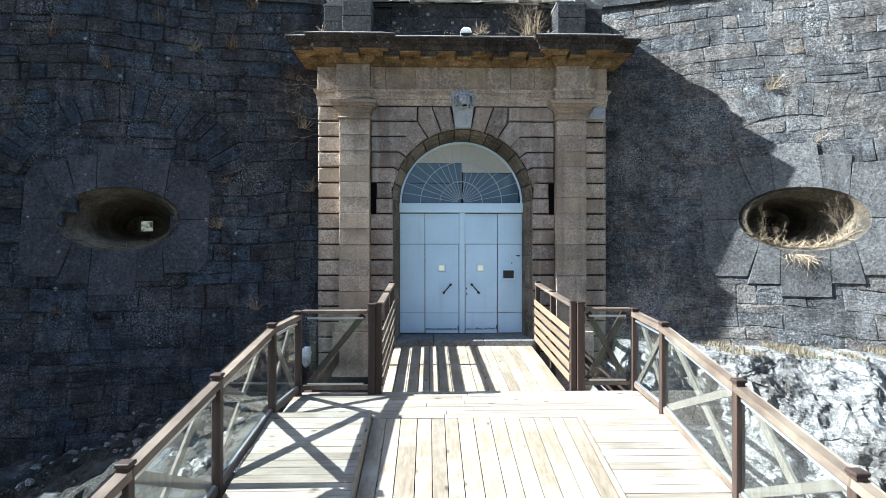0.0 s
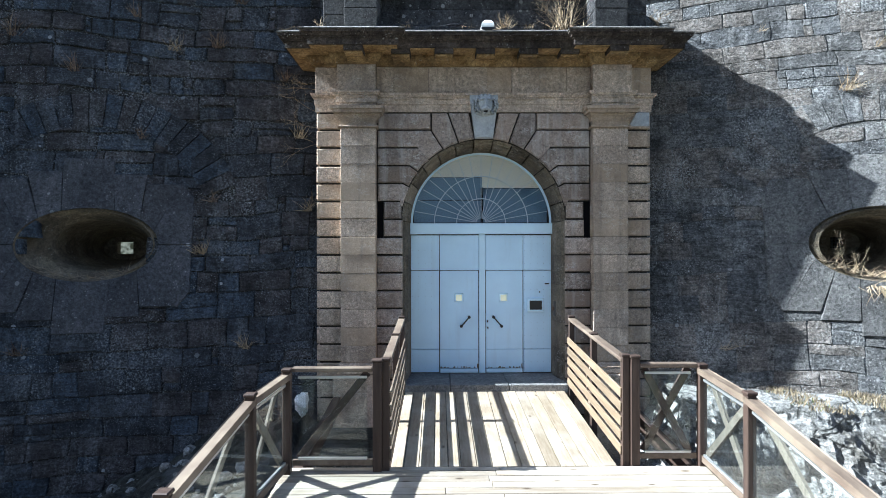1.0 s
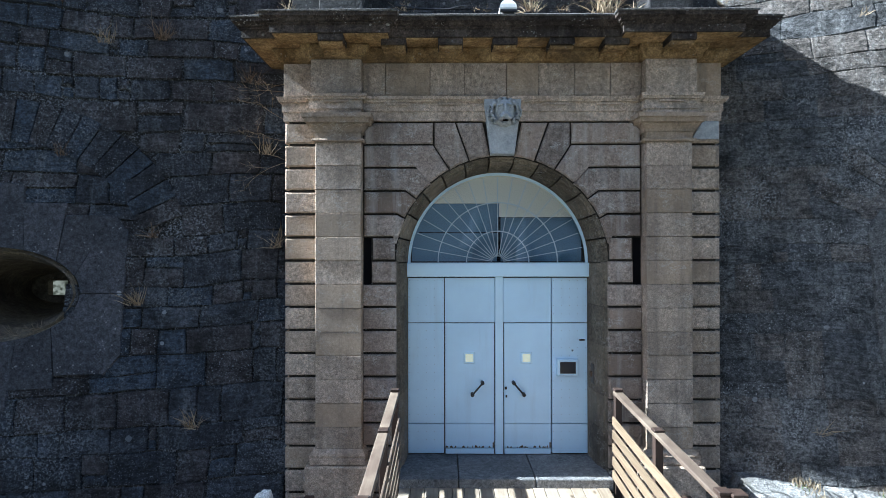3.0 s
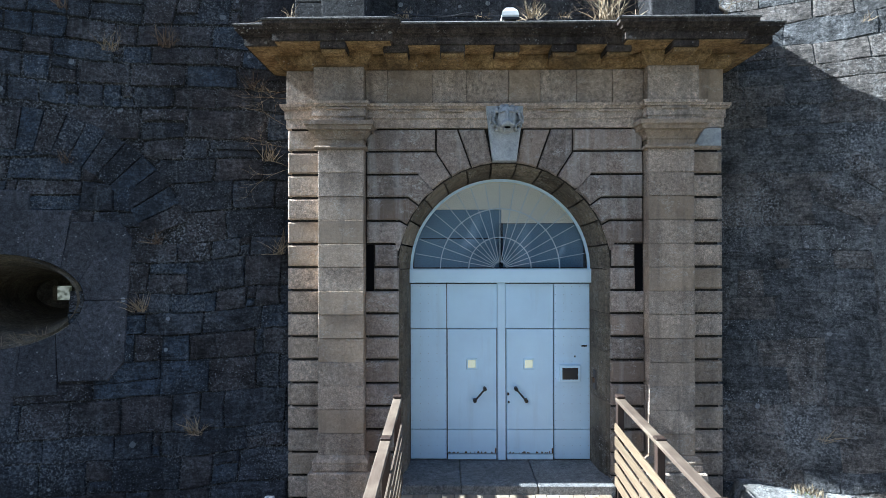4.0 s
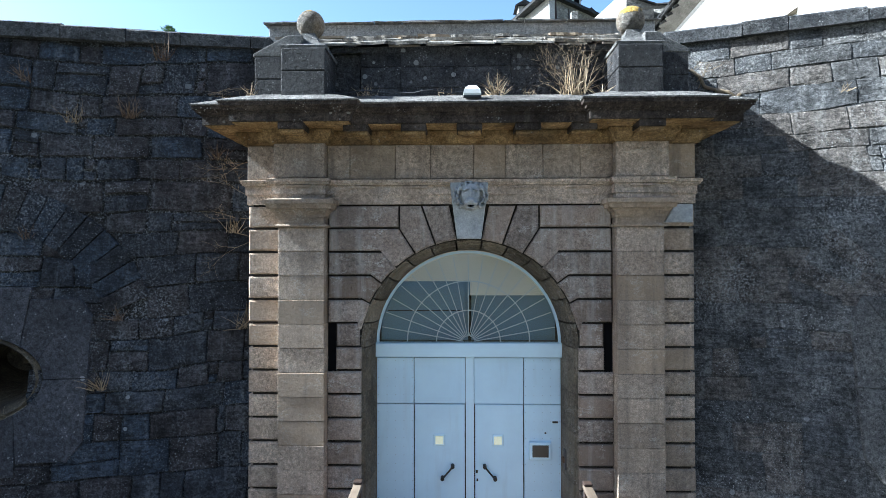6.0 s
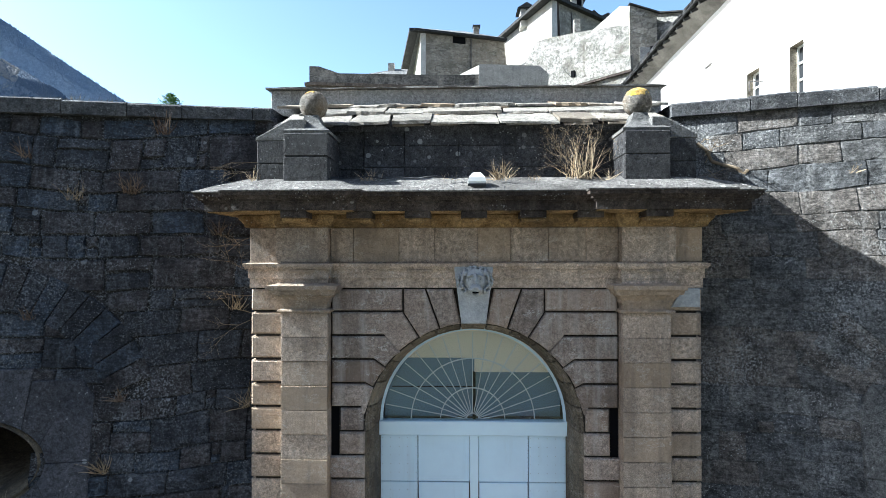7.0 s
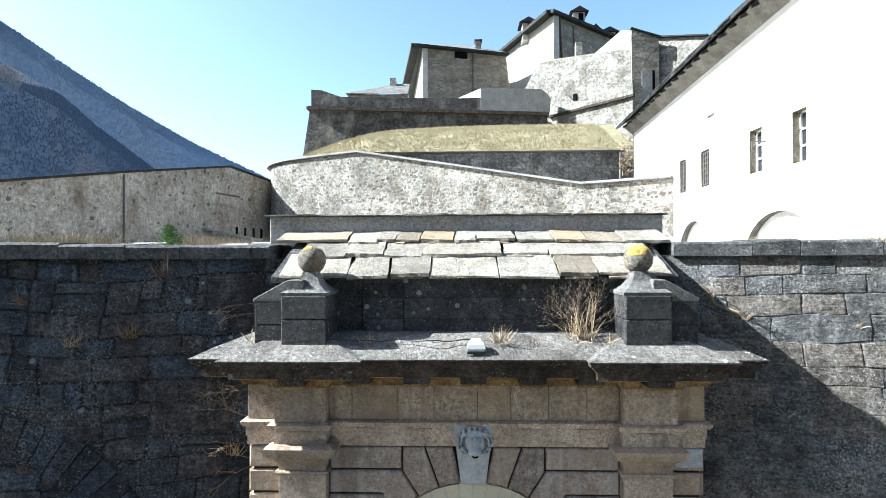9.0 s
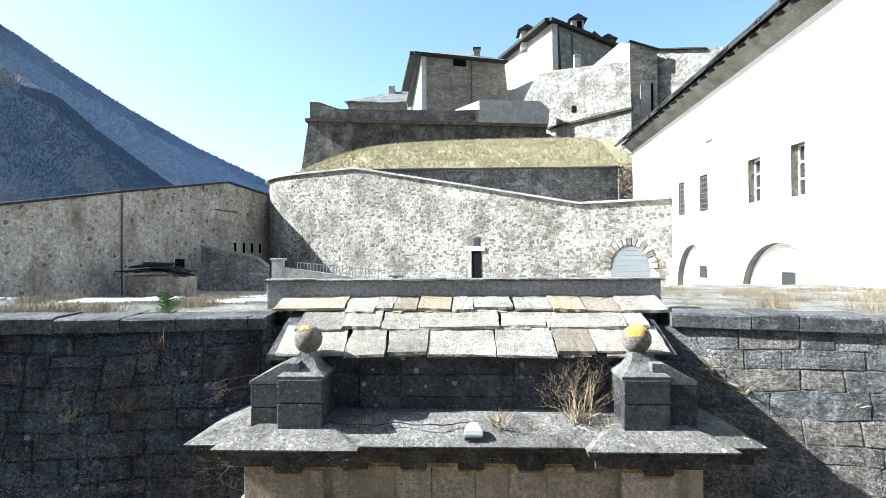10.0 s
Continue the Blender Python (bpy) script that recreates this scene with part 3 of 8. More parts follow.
def in_eye(x, z, eye, grow=1.0):
    return ((x - eye[0]) / (eye[2] * grow)) ** 2 + ((z - eye[1]) / (eye[3] * grow)) ** 2 < 1


def curtain_core(name, fy, x0, x1, z0, z1, eye, depth, label, mortar):
    """The wall behind its facing stones: a thick battered slab with an oval hole for the gun opening."""
    bm = BM()
    nx, nz = int((x1 - x0) / 0.2), int((z1 - z0) / 0.2)
    gx = [x0 + (x1 - x0) * i / nx for i in range(nx + 1)]
    gz = [z0 + (z1 - z0) * i / nz for i in range(nz + 1)]
    vs = [[bm.verts.new((x, fy(x, z) + (0.02 if x < 0 else 0.009), z)) for z in gz] for x in gx]
    for i in range(nx):
        for j in range(nz):
            cx, cz = (gx[i] + gx[i + 1]) / 2, (gz[j] + gz[j + 1]) / 2
            if not in_eye(cx, cz, eye, 1.12):
                bm.faces.new((vs[i][j], vs[i + 1][j], vs[i + 1][j + 1], vs[i][j + 1]))
    yb = max(fy(x0, z1), fy(x1, z1)) + depth
    top0, top1 = [r[-1] for r in vs], [bm.verts.new((x, yb, z1)) for x in gx]
    bot1 = [bm.verts.new((x, yb, z0)) for x in gx]
    for i in range(nx):
        bm.faces.new((top0[i], top0[i + 1], top1[i + 1], top1[i]))
        bm.faces.new((top1[i], top1[i + 1], bot1[i + 1], bot1[i]))
    return tagged(part(name, bm, mortar), label, "wall", kind="structure")


def unit_block(seed, soft=0.05):
    """A facing stone, one unit wide and high, with worn uneven edges; y runs from its face (0) inwards."""
    r = random.Random(seed)
    ring = [(-0.5, -0.5), (0.0, -0.5), (0.5, -0.5), (0.5, 0.0), (0.5, 0.5), (0.0, 0.5), (-0.5, 0.5), (-0.5, 0.0)]
    verts, faces = [], []
    for lvl, (inset, y) in enumerate(((0.0, 1.0), (0.003, 0.3), (soft, 0.03))):
        for x, z in ring:
            jx, jz = r.uniform(-1, 1) * 0.03, r.uniform(-1, 1) * 0.055
            k = 1 - 2 * inset
            verts.append((x * k + jx * (lvl > 0), y + (r.uniform(-0.02, 0.03) if lvl == 2 else 0), z * k + jz * (lvl > 0)))
    verts.append((r.uniform(-0.2, 0.2), 0.01 + r.uniform(-0.02, 0.03), r.uniform(-0.2, 0.2)))
    for a in (0, 8):
        for i in range(8):
            j = (i + 1) % 8
            faces.append((a + i, a + j, a + 8 + j, a + 8 + i))
    for i in range(8):
        faces.append((16 + i, 16 + (i + 1) % 8, 24))
    return verts, faces


def block_meshes(name, shapes, material):
    out = []
    for v, f in shapes:
        me = bpy.data.meshes.new(name)
        me.from_pydata(v, [], f)
        me.materials.append(material)
        out.append(me)
    return out


def drift(x, z):
    """The courses wander a little: where a point of the even bond really lies."""
    v = Vector((x * 0.45, z * 0.55, 4.0))
    w = Vector((x * 1.7, z * 1.9, 9.0))
    return x + 0.10 * noise.noise(v) + 0.035 * noise.noise(w), z + 0.13 * noise.noise(v + Vector((7, 1, 3))) + 0.04 * noise.noise(w + Vector((2, 8, 5)))


def facing_stone(fy, x0, x1, z0, z1, gap, rng):
    """One hewn stone: a wavering outline, worn arrises and a bumpy face, keyed into the wall behind."""
    cx, cz = (x0 + x1) / 2, (z0 + z1) / 2
    hw, hh = (x1 - x0) / 2, (z1 - z0) / 2
    ring = [(-1, -1), (-0.33, -1), (0.33, -1), (1, -1), (1, 0), (1, 1), (0.33, 1), (-0.33, 1), (-1, 1), (-1, 0)]
    c = rng.uniform(0.0, 0.1)
    proud = rng.uniform(-0.004, 0.012) if fy is left_y else rng.uniform(-0.002, 0.005)
    verts, outline = [], []
    for u, w in ring:
        if abs(u) == 1 and abs(w) == 1:
            u, w = u * (1 - c * rng.random() * min(1, hh / hw)), w * (1 - c * rng.random())
        x, z = drift(cx + u * hw, cz + w * hh)
        mx, mz = drift(cx, cz)
        k = gap / 2 + rng.uniform(-0.004, 0.008)
        x += k * (1 if x < mx else -1) * min(1, abs(u))
        z += k * (1 if z < mz else -1) * min(1, abs(w)) + rng.uniform(-0.006, 0.006)
        outline.append((x, z))
    mx, mz = sum(p[0] for p in outline) / 10, sum(p[1] for p in outline) / 10
    for x, z in outline:
        verts.append((x, fy(x, z) + 0.12, z))
    for x, z in outline:
        verts.append((x, fy(x, z) + (0.008 if fy is left_y else 0.003) + rng.uniform(0, 0.008), z))
    soft = rng.uniform(0.008, 0.022)
    for x, z in outline:
        d = Vector((mx - x, mz - z))
        d = d * (soft * rng.uniform(0.6, 1.5) / max(0.05, d.length))
        verts.append((x + d.x, fy(x + d.x, z + d.y) - proud - rng.uniform(-0.006, 0.01), z + d.y))
    bx, bz = mx + hw * rng.uniform(-0.4, 0.4), mz + hh * rng.uniform(-0.3, 0.3)
    verts.append((bx, fy(bx, bz) - proud - rng.uniform(-0.006, 0.022), bz))
    faces = []
    for a in (0, 10):
        for i in range(10):
            j = (i + 1) % 10
            faces.append((a + i, a + j, a + 10 + j, a + 10 + i))
    for i in range(10):
        faces.append((20 + i, 20 + (i + 1) % 10, 30))
    return (mx, mz), verts, faces


def courses(fy, x0, x1, z0, z1, rng, skip, gaps):
    """Rows of rough facing stones on a battered wall, with split stones and chinks here and there."""
    out = []
    z = z0
    while z < z1 - 0.05:
        h = min(rng.choice((0.27, 0.32, 0.36, 0.4, 0.45)) * rng.uniform(0.92, 1.1), z1 - z)
        if z1 - (z + h) < 0.14:
            h = z1 - z
        x = x0 - rng.uniform(0, 0.4)
        while x < x1:
            w = rng.choice((0.34, 0.48, 0.58, 0.7, 0.84, 1.0)) * rng.uniform(0.85, 1.15)
            a, b = max(x, x0), min(x + w, x1)
            x += w
            if b - a < 0.06 or skip(a, b, z, z + h):
                continue
            cells = [(a, b, z, z + h)]
            if rng.random() < 0.2 and h > 0.3:
                k = z + h * rng.uniform(0.35, 0.65)
                cells = [(a, b, z, k), (a, b, k, z + h)]
            elif rng.random() < 0.1 and b - a > 0.4:
                k, q = b - rng.uniform(0.1, 0.17), z + h * rng.uniform(0.4, 0.6)
                cells = [(a, k, z, z + h), (k, b, z, q), (k, b, q, z + h)]
            for xa, xb, za, zb in cells:
                out.append(facing_stone(fy, xa, xb, za, zb, rng.uniform(*gaps) + (0.016 if fy is left_y and za > 4.2 + 0.3 * math.sin(xa) else 0.0), rng))
        z += h
    return out


def lay_facing(parent, stones, keep, material, rest_label):
    """The first stones as parts of their own, those past the limit joined into one."""
    for c, v, f in stones[:keep]:
        me = bpy.data.meshes.new("wall_stone")
        me.from_pydata(v, [], f)
        mesh_part("wall_stone", me, material, parent)
    verts, faces = [], []
    for c, v, f in stones[keep:]:
        k = len(verts)
        verts += v
        faces += [tuple(i + k for i in q) for q in f]
    me = bpy.data.meshes.new("far_wall_stones")
    me.from_pydata(verts, [], faces)
    mesh_part("far_wall_stones", me, material, parent, rest_label)["kind"] = "stuff"


def lay(parent, name, mats, meshes, shapes, keep, rest_material, rest_name, rng, rest_label):
    """The first stones as parts of their own, those past the limit joined into one."""
    for m in mats[:keep]:
        ob = new(name, rng.choice(meshes))
        ob.parent = parent
        ob.matrix_basis = m
    verts, faces = [], []
    for m in mats[keep:]:
        v, f = shapes[rng.randrange(len(shapes))]
        k = len(verts)
        verts += [tuple(m @ Vector(p)) for p in v]
        faces += [tuple(i + k for i in q) for q in f]
    if verts:
        me = bpy.data.meshes.new(rest_name)
        me.from_pydata(verts, [], faces)
        ob = mesh_part(rest_name, me, rest_material, parent, rest_label)
        ob["kind"] = "stuff"


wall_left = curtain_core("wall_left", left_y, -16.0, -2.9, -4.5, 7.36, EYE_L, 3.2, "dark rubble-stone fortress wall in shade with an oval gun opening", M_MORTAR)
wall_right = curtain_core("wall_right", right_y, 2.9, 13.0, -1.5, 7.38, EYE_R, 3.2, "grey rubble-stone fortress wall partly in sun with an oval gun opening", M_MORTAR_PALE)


def ring_stones(eye):
    """Radial dressed stones round the oval opening, their outer ends squared off into steps."""
    cx, cz, a, b = eye
    steps = ((202, 226, -1.55, -1.02, -1.16), (226, 247, -1.02, -0.47, -1.3), (247, 291, -0.47, 0.35, -1.54), (291, 316, 0.35, 0.9, -1.27), (316, 338, 0.9, 1.5, -1.1))
    out = []
    for side in (1, -1):
        for t0, t1, xa, xb, zz in steps:
            arc = [radians(t0 + (t1 - t0) * k / 4) for k in range(5)]
            out.append([(cx + a * math.cos(t), cz + side * b * math.sin(t)) for t in arc] + [(cx + xb, cz + side * zz), (cx + xa, cz + side * zz)])
    for t0, t1, xo in ((158, 180, -1.72), (180, 202, -1.72), (338, 360, 1.7), (0, 22, 1.7)):
        arc = [radians(t0 + (t1 - t0) * k / 4) for k in range(5)]
        z0, z1 = (0.0, 0.86) if t0 in (158, 0) else (0.0, -0.86)
        za, zb = (z1, z0) if t0 in (158, 338) else (z0, z1)
        ex = -1.55 if xo < 0 else 1.5
        pts = [(cx + a * math.cos(t), cz + b * math.sin(t)) for t in arc]
        if t0 in (158, 338):
            pts += [(cx + xo, cz + b * math.sin(radians(t1))), (cx + xo, cz + za), (cx + ex, cz + (1.16 if za > 0 else -1.12))]
        else:
            pts += [(cx + ex, cz + (-1.16 if zb < 0 else 1.12)), (cx + xo, cz + zb), (cx + xo, cz + b * math.sin(radians(t0)))]
        out.append(pts)
    return out


def relieving_arch(wall, eye, fy, r0, r1, zc, material):
    """A fan of rough voussoirs in the wall above the opening."""
    cx = eye[0]
    out = []
    n = 21
    for k in range(n):
        t0, t1 = radians(22 + 136 * k / n) + 0.003, radians(22 + 136 * (k + 1) / n) - 0.003
        pts = [(cx + r * math.cos(t), zc + r * math.sin(t)) for t, r in ((t0, r0), ((t0 + t1) / 2, r0 * 0.997), (t1, r0), (t1, r1), (t0, r1))]
        part("arch_stone", wall_prism(BM(), pts, fy, 0.018 if fy is left_y else 0.007, 0.2), material, wall)


def wall_prism(bm, pts, fy, proud, depth, gap=0.006):
    n = len(pts)
    c = Vector((sum(p[0] for p in pts) / n, sum(p[1] for p in pts) / n))
    q = [(Vector(p) - c) * (1 - gap * 2.2) + c for p in pts]
    f = [bm.verts.new((p.x + (c.x - p.x) * 0.02, fy(p.x, p.y) - proud, p.y + (c.y - p.y) * 0.02)) for p in q]
    g = [bm.verts.new((p.x, fy(p.x, p.y) - proud + 0.02, p.y)) for p in q]
    h = [bm.verts.new((p.x, fy(p.x, p.y) + depth, p.y)) for p in q]
    bm.faces.new(f)
    for i in range(n):
        j = (i + 1) % n
        bm.faces.new((f[i], f[j], g[j], g[i]))
        bm.faces.new((g[i], g[j], h[j], h[i]))
    return bm


def embrasure(wall, eye, fy, daylight, window):
    cx, cz, a, b = eye
    for pts in ring_stones(eye):
        part("surround_stone", wall_prism(BM(), pts, fy, 0.032 if cx < 0 else 0.04, 0.25, 0.003), M_SHADE_ASHLAR if cx < 0 else M_SUN_ASHLAR, wall)
    # the funnel: oval steps narrowing to the gun slit
    bm = BM()
    n = 40
    rings = []
    wx, wz, w, depth = window
    steps = [(1.0, -0.03, 0), (0.955, 0.06, 0.01), (0.93, 0.065, 0.01), (0.88, 0.2, 0.02), (0.855, 0.205, 0.02), (0.8, 0.36, 0.03), (0.775, 0.365, 0.03)]
    steps += [(0.72, 0.6, 0.12 * (wx - cx)), (0.6, 0.25 + 0.45 * depth, 0.35 * (wx - cx)), (0.47, 0.1 + 0.75 * depth, 0.7 * (wx - cx)), (0.4, depth, wx - cx)]
    for k, (s, d, dx) in enumerate(steps):
        dz = 0 if k < 7 else (wz - cz) * dx / (wx - cx)
        rings.append([bm.verts.new((cx + dx + a * s * math.cos(i * math.tau / n), fy(cx, cz) + (fy(cx + a * s * math.cos(i * math.tau / n), cz + b * s * math.sin(i * math.tau / n)) - fy(cx, cz)) * (1 if k < 2 else 0.4) + d, cz + dz + b * s * math.sin(i * math.tau / n))) for i in range(n)])
    for r0, r1 in zip(rings, rings[1:]):
        for i in range(n):
            j = (i + 1) % n
            bm.faces.new((r0[i], r0[j], r1[j], r1[i]))
    part("embrasure_funnel", bm, M_FUNNEL, wall, "dark stepped oval funnel of the opening", smooth=True)
    # the slit at its end: a wall round a small barred window
    yb = fy(cx, cz) + depth - 0.03
    hx, hz = a * 0.5, b * 0.5
    bm = BM()
    box(bm, wx - hx, wx - w, yb, yb + 0.2, wz - hz, wz + hz)
    box(bm, wx + w, wx + hx, yb, yb + 0.2, wz - hz, wz + hz)
    box(bm, wx - w, wx + w, yb, yb + 0.2, wz + w * 0.75, wz + hz)
    box(bm, wx - w, wx + w, yb, yb + 0.2, wz - hz, wz - w * 0.75)
    part("back_wall", bm, M_FUNNEL, wall)
    part("inner_window", box(BM(), wx - w, wx + w, yb + 0.12, yb + 0.16, wz - w, wz + w), M_SLIT_GLOW if daylight else M_HOLE, wall, "small inner window glowing in place of daylight" if daylight else "small dark inner opening")
    if daylight:
        return
    bm = BM()
    for k in range(1, 4):
        rod(bm, (wx - w + k * w / 2, yb + 0.06, wz - w), (wx - w + k * w / 2, yb + 0.06, wz + w), 0.012, n=5)
        rod(bm, (wx - w, yb + 0.06, wz - w + k * w / 2), (wx + w, yb + 0.06, wz - w + k * w / 2), 0.012, n=5)
    part("inner_grille", bm, M_BLACK, wall)


# a glowing plate in place of daylight: behind the slit is only wall
M_SLIT_GLOW, nt_day, day_bsdf = nodes_of("glowing_slit_plate")
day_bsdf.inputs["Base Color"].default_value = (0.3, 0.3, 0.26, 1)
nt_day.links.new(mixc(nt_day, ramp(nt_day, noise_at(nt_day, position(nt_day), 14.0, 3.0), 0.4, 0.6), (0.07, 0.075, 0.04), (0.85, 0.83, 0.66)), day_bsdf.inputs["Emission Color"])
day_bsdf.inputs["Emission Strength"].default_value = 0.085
# Brown stone with large dark blotches, for the funnels.
M_FUNNEL = stone("blotched_brown_funnel_stone", (0.08, 0.066, 0.048), (0.2, 0.16, 0.11), 3.0, 0.92, 0.6, 0.2, stains=((0.035, 0.03, 0.026), 0.85))
rng_e = random.Random(5)
relieving_arch(wall_left, EYE_L, left_y, 2.0, 2.62, 2.6, M_SHADE_STONE)
relieving_arch(wall_right, EYE_R, right_y, 2.0, 2.62, 2.6, M_SUN_STONE)
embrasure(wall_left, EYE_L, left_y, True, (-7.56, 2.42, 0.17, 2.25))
embrasure(wall_right, EYE_R, right_y, False, (7.2, 2.5, 0.15, 1.9))


def coping(wall, fy, x0, x1, zb, rng, sign):
    x = x0
    while x < x1 - 0.1:
        w = min(rng.uniform(0.55, 1.3), x1 - x)
        bm = BM()
        a, b = x + 0.008, x + w - 0.008
        t = rng.uniform(0.17, 0.24)
        for p, q in ((a, b),):
            vs = []
            for (xx, off, zz) in ((p, -0.09, zb), (q, -0.09, zb), (q, -0.10, zb + t - 0.03), (p, -0.10, zb + t - 0.03), (p, -0.06, zb + t), (q, -0.06, zb + t), (q, 0.55, zb + t + 0.02), (p, 0.55, zb + t + 0.02), (p, 0.55, zb), (q, 0.55, zb)):
                vs.append(bm.verts.new((xx, fy(xx, zb) + off + rng.uniform(-0.008, 0.008), zz + rng.uniform(-0.008, 0.008))))
            for f in ((0, 1, 2, 3), (3, 2, 5, 4), (4, 5, 6, 7), (7, 6, 9, 8), (8, 9, 1, 0)):
                bm.faces.new([vs[i] for i in f])
            bm.faces.new([vs[i] for i in (0, 3, 4, 7, 8)])
            bm.faces.new([vs[i] for i in (1, 2, 5, 6, 9)])
        part("coping_stone", bm, M_COPING, wall)
        x += w


M_COPING = stone("coping_stone", (0.032, 0.033, 0.036), (0.092, 0.091, 0.092), 2.2, 0.92, 0.9, 0.5, lichen=((0.45, 0.44, 0.41), 0.5, 10.0), stains=((0.035, 0.036, 0.04), 0.6), grit=1.0, veins=((0.3, 0.3, 0.3), 0.6))
coping(wall_left, left_y, -14.0, -3.06, 7.36, rng_e, 1)
coping(wall_right, right_y, 3.02, 12.0, 7.38, rng_e, 1)

# Added block, never in view: it casts shade on the moat's left side.
shade_wall = tagged(part("wall_flank", box(BM(), -13.5, -11.6, -3.6, -0.5, -4.5, 7.36, 0.03), M_SHADE_STONE), "unseen stone block added to shade the left wall and moat", "wall", kind="structure")

# ---- the gate portal ----
portal = thing("gate_portal", "brown sandstone fortress portal with pilasters, arch and heavy cornice", "portal")
SPRING, R_IN, R_OUT, FRONT = 2.885, 1.36, 1.485, -0.73
Z0, CH = 0.345, 0.32246

# core behind the dressed stones, with the arched way through it
arc = [(R_OUT * math.cos(math.pi * i / 32), SPRING + R_OUT * math.sin(math.pi * i / 32)) for i in range(33)]
# Dirt and the arch soffit's shade are both in this dark stone colour.
M_JAMB = stone("jamb_stone", (0.1, 0.082, 0.06), (0.22, 0.185, 0.14), 2.6, 0.88, 0.9, 0.6, tint=(0.24, 0.2, 0.15), stains=((0.05, 0.043, 0.036), 0.85), grit=0.8, veins=((0.5, 0.47, 0.43), 0.5))
M_SLABSTEP = stone("threshold_stone", (0.12, 0.12, 0.12), (0.22, 0.215, 0.21), 2.0, 0.8, 0.6, 0.35, stains=((0.08, 0.075, 0.07), 0.6))
M_CORE = stone("portal_joint_stone", (0.02, 0.017, 0.014), (0.05, 0.042, 0.034), 3.0, 0.95, 0.5, 0.1)
bm = BM()
for s in (-1, 1):
    box(bm, min(s * R_OUT, s * 2.97), max(s * R_OUT, s * 2.97), -0.67, 1.2, -1.6, SPRING)
for s in (1, -1):
    prism(bm, [(s * x, z) for x, z in ([(-2.97, SPRING)] + [(arc[i][0], arc[i][1]) for i in range(32, 15, -1)] + [(0, 5.9), (-2.97, 5.9)])], -0.67, 1.2)
part("masonry_core", bm, M_CORE, portal)


def ashlar(x0, x1, y, z0, z1, material=M_PORTAL, ch=0.014, back=-0.3, name="ashlar_block", label=""):
    bm = BM()
    prism(bm, [(x0, z0), (x1, z0), (x1, z1), (x0, z1)], y, back, ch)
    return part(name, bm, material, portal, label)


rng_p = random.Random(11)
J = 0.017
for s in (-1, 1):
    for k in range(-4, 15):
        z0, z1 = Z0 + k * CH, Z0 + (k + 1) * CH
        if k == 14:
            z1 = 5.17
        if k == 13:
            z1 = 4.85
            z0 = 4.537
        if k == 14:
            z0 = 4.85
        # quoin column
        if k < 14:
            xa, xb = sorted((s * 3.02, s * 2.55))
            ashlar(xa, xb, -0.715 + rng_p.uniform(-0.006, 0.006), z0 + J, z1 - J, ch=0.02, name="quoin_stone")
        # panel courses beside the opening, below the springing
        if 0 <= k < 8 or k < 0:
            xa, xb = sorted((s * 1.94, s * (R_OUT - 0.01)))
            if 7 <= k <= 8:
                pass
            if z0 + 0.02 < 3.22 and k == 7:
                xa, xb = sorted((s * 1.81, s * (R_OUT - 0.01)))
            ashlar(xa, xb, FRONT + rng_p.uniform(-0.006, 0.006), z0 + J, z1 - J, M_PANEL, ch=0.02)

# voussoirs and the stepped courses that meet them
ANG = (17.9, 29.6, 41.2, 52.8, 65.0)


def on_arch(deg, r=R_OUT):
    a = radians(deg)
    return (-r * math.sin(a), SPRING + r * math.cos(a))


ZJ = [Z0 + CH * k for k in range(8, 14)] + [4.85]
joint = [(-0.645, 4.85), (-0.95, ZJ[5]), (-1.17, ZJ[4]), (-1.33, ZJ[3]), (-1.45, ZJ[2])]
for s in (-1, 1):
    polys = []
    key = on_arch(6.2)
    polys.append([(-0.26, 4.85), (key[0], key[1] - 0.0), on_arch(12.5), on_arch(ANG[0]), joint[0]])
    for i in range(4):
        lo, hi = joint[i + 1], joint[i]
        mid = on_arch((ANG[i] + ANG[i + 1]) / 2)
        if i:
            polys.append([hi, on_arch(ANG[i]), mid, on_arch(ANG[i + 1]), lo, (-1.93, lo[1]), (-1.93, hi[1])])
        else:
            polys.append([hi, on_arch(ANG[0]), mid, on_arch(ANG[1]), lo, (lo[0], 4.85)])
            polys.append([(lo[0], 4.85), lo, (-1.93, lo[1]), (-1.93, 4.85)])
    polys.append([joint[4], on_arch(ANG[4]), on_arch(80.0), (-R_OUT, ZJ[1] if ZJ[1] > SPRING else SPRING), (-1.93, ZJ[1]), (-1.93, ZJ[2])])
    polys.append([(-R_OUT + 0.005, ZJ[0]), (-R_OUT + 0.005, ZJ[1]), (-1.81, ZJ[1]), (-1.81, ZJ[0])])
    for pl in polys:
        n = len(pl)
        c = Vector((sum(p[0] for p in pl) / n, sum(p[1] for p in pl) / n))
        q = [(-s * (p[0] + (0.013 if c.x > p[0] else -0.013)), p[1] + (0.014 if c.y > p[1] else -0.014)) for p in pl]
        bm = BM()
        prism(bm, q, FRONT + rng_p.uniform(-0.006, 0.006), -0.3, 0.018)
        part("voussoir", bm, M_PANEL, portal)
    # firing slot lining beside the pilaster
    xa, xb = sorted((s * 1.925, s * 1.825))
    bm = BM()
    box(bm, xa, xb, -0.676, -0.3, 2.5, 3.24)
    part("slot_back", bm, M_HOLE, portal, "dark narrow firing slot")

# the chamfered arch ring and jambs, in stones
prof = [(R_OUT, -0.655), (R_OUT - 0.02, -0.65), (R_OUT - 0.03, -0.6), (R_OUT - 0.055, -0.59), (1.41, -0.47), (1.385, -0.43), (R_IN, -0.05), (R_IN, 0.25), (1.6, 0.25), (1.6, -0.6)]
stones_path = []
steps = 13
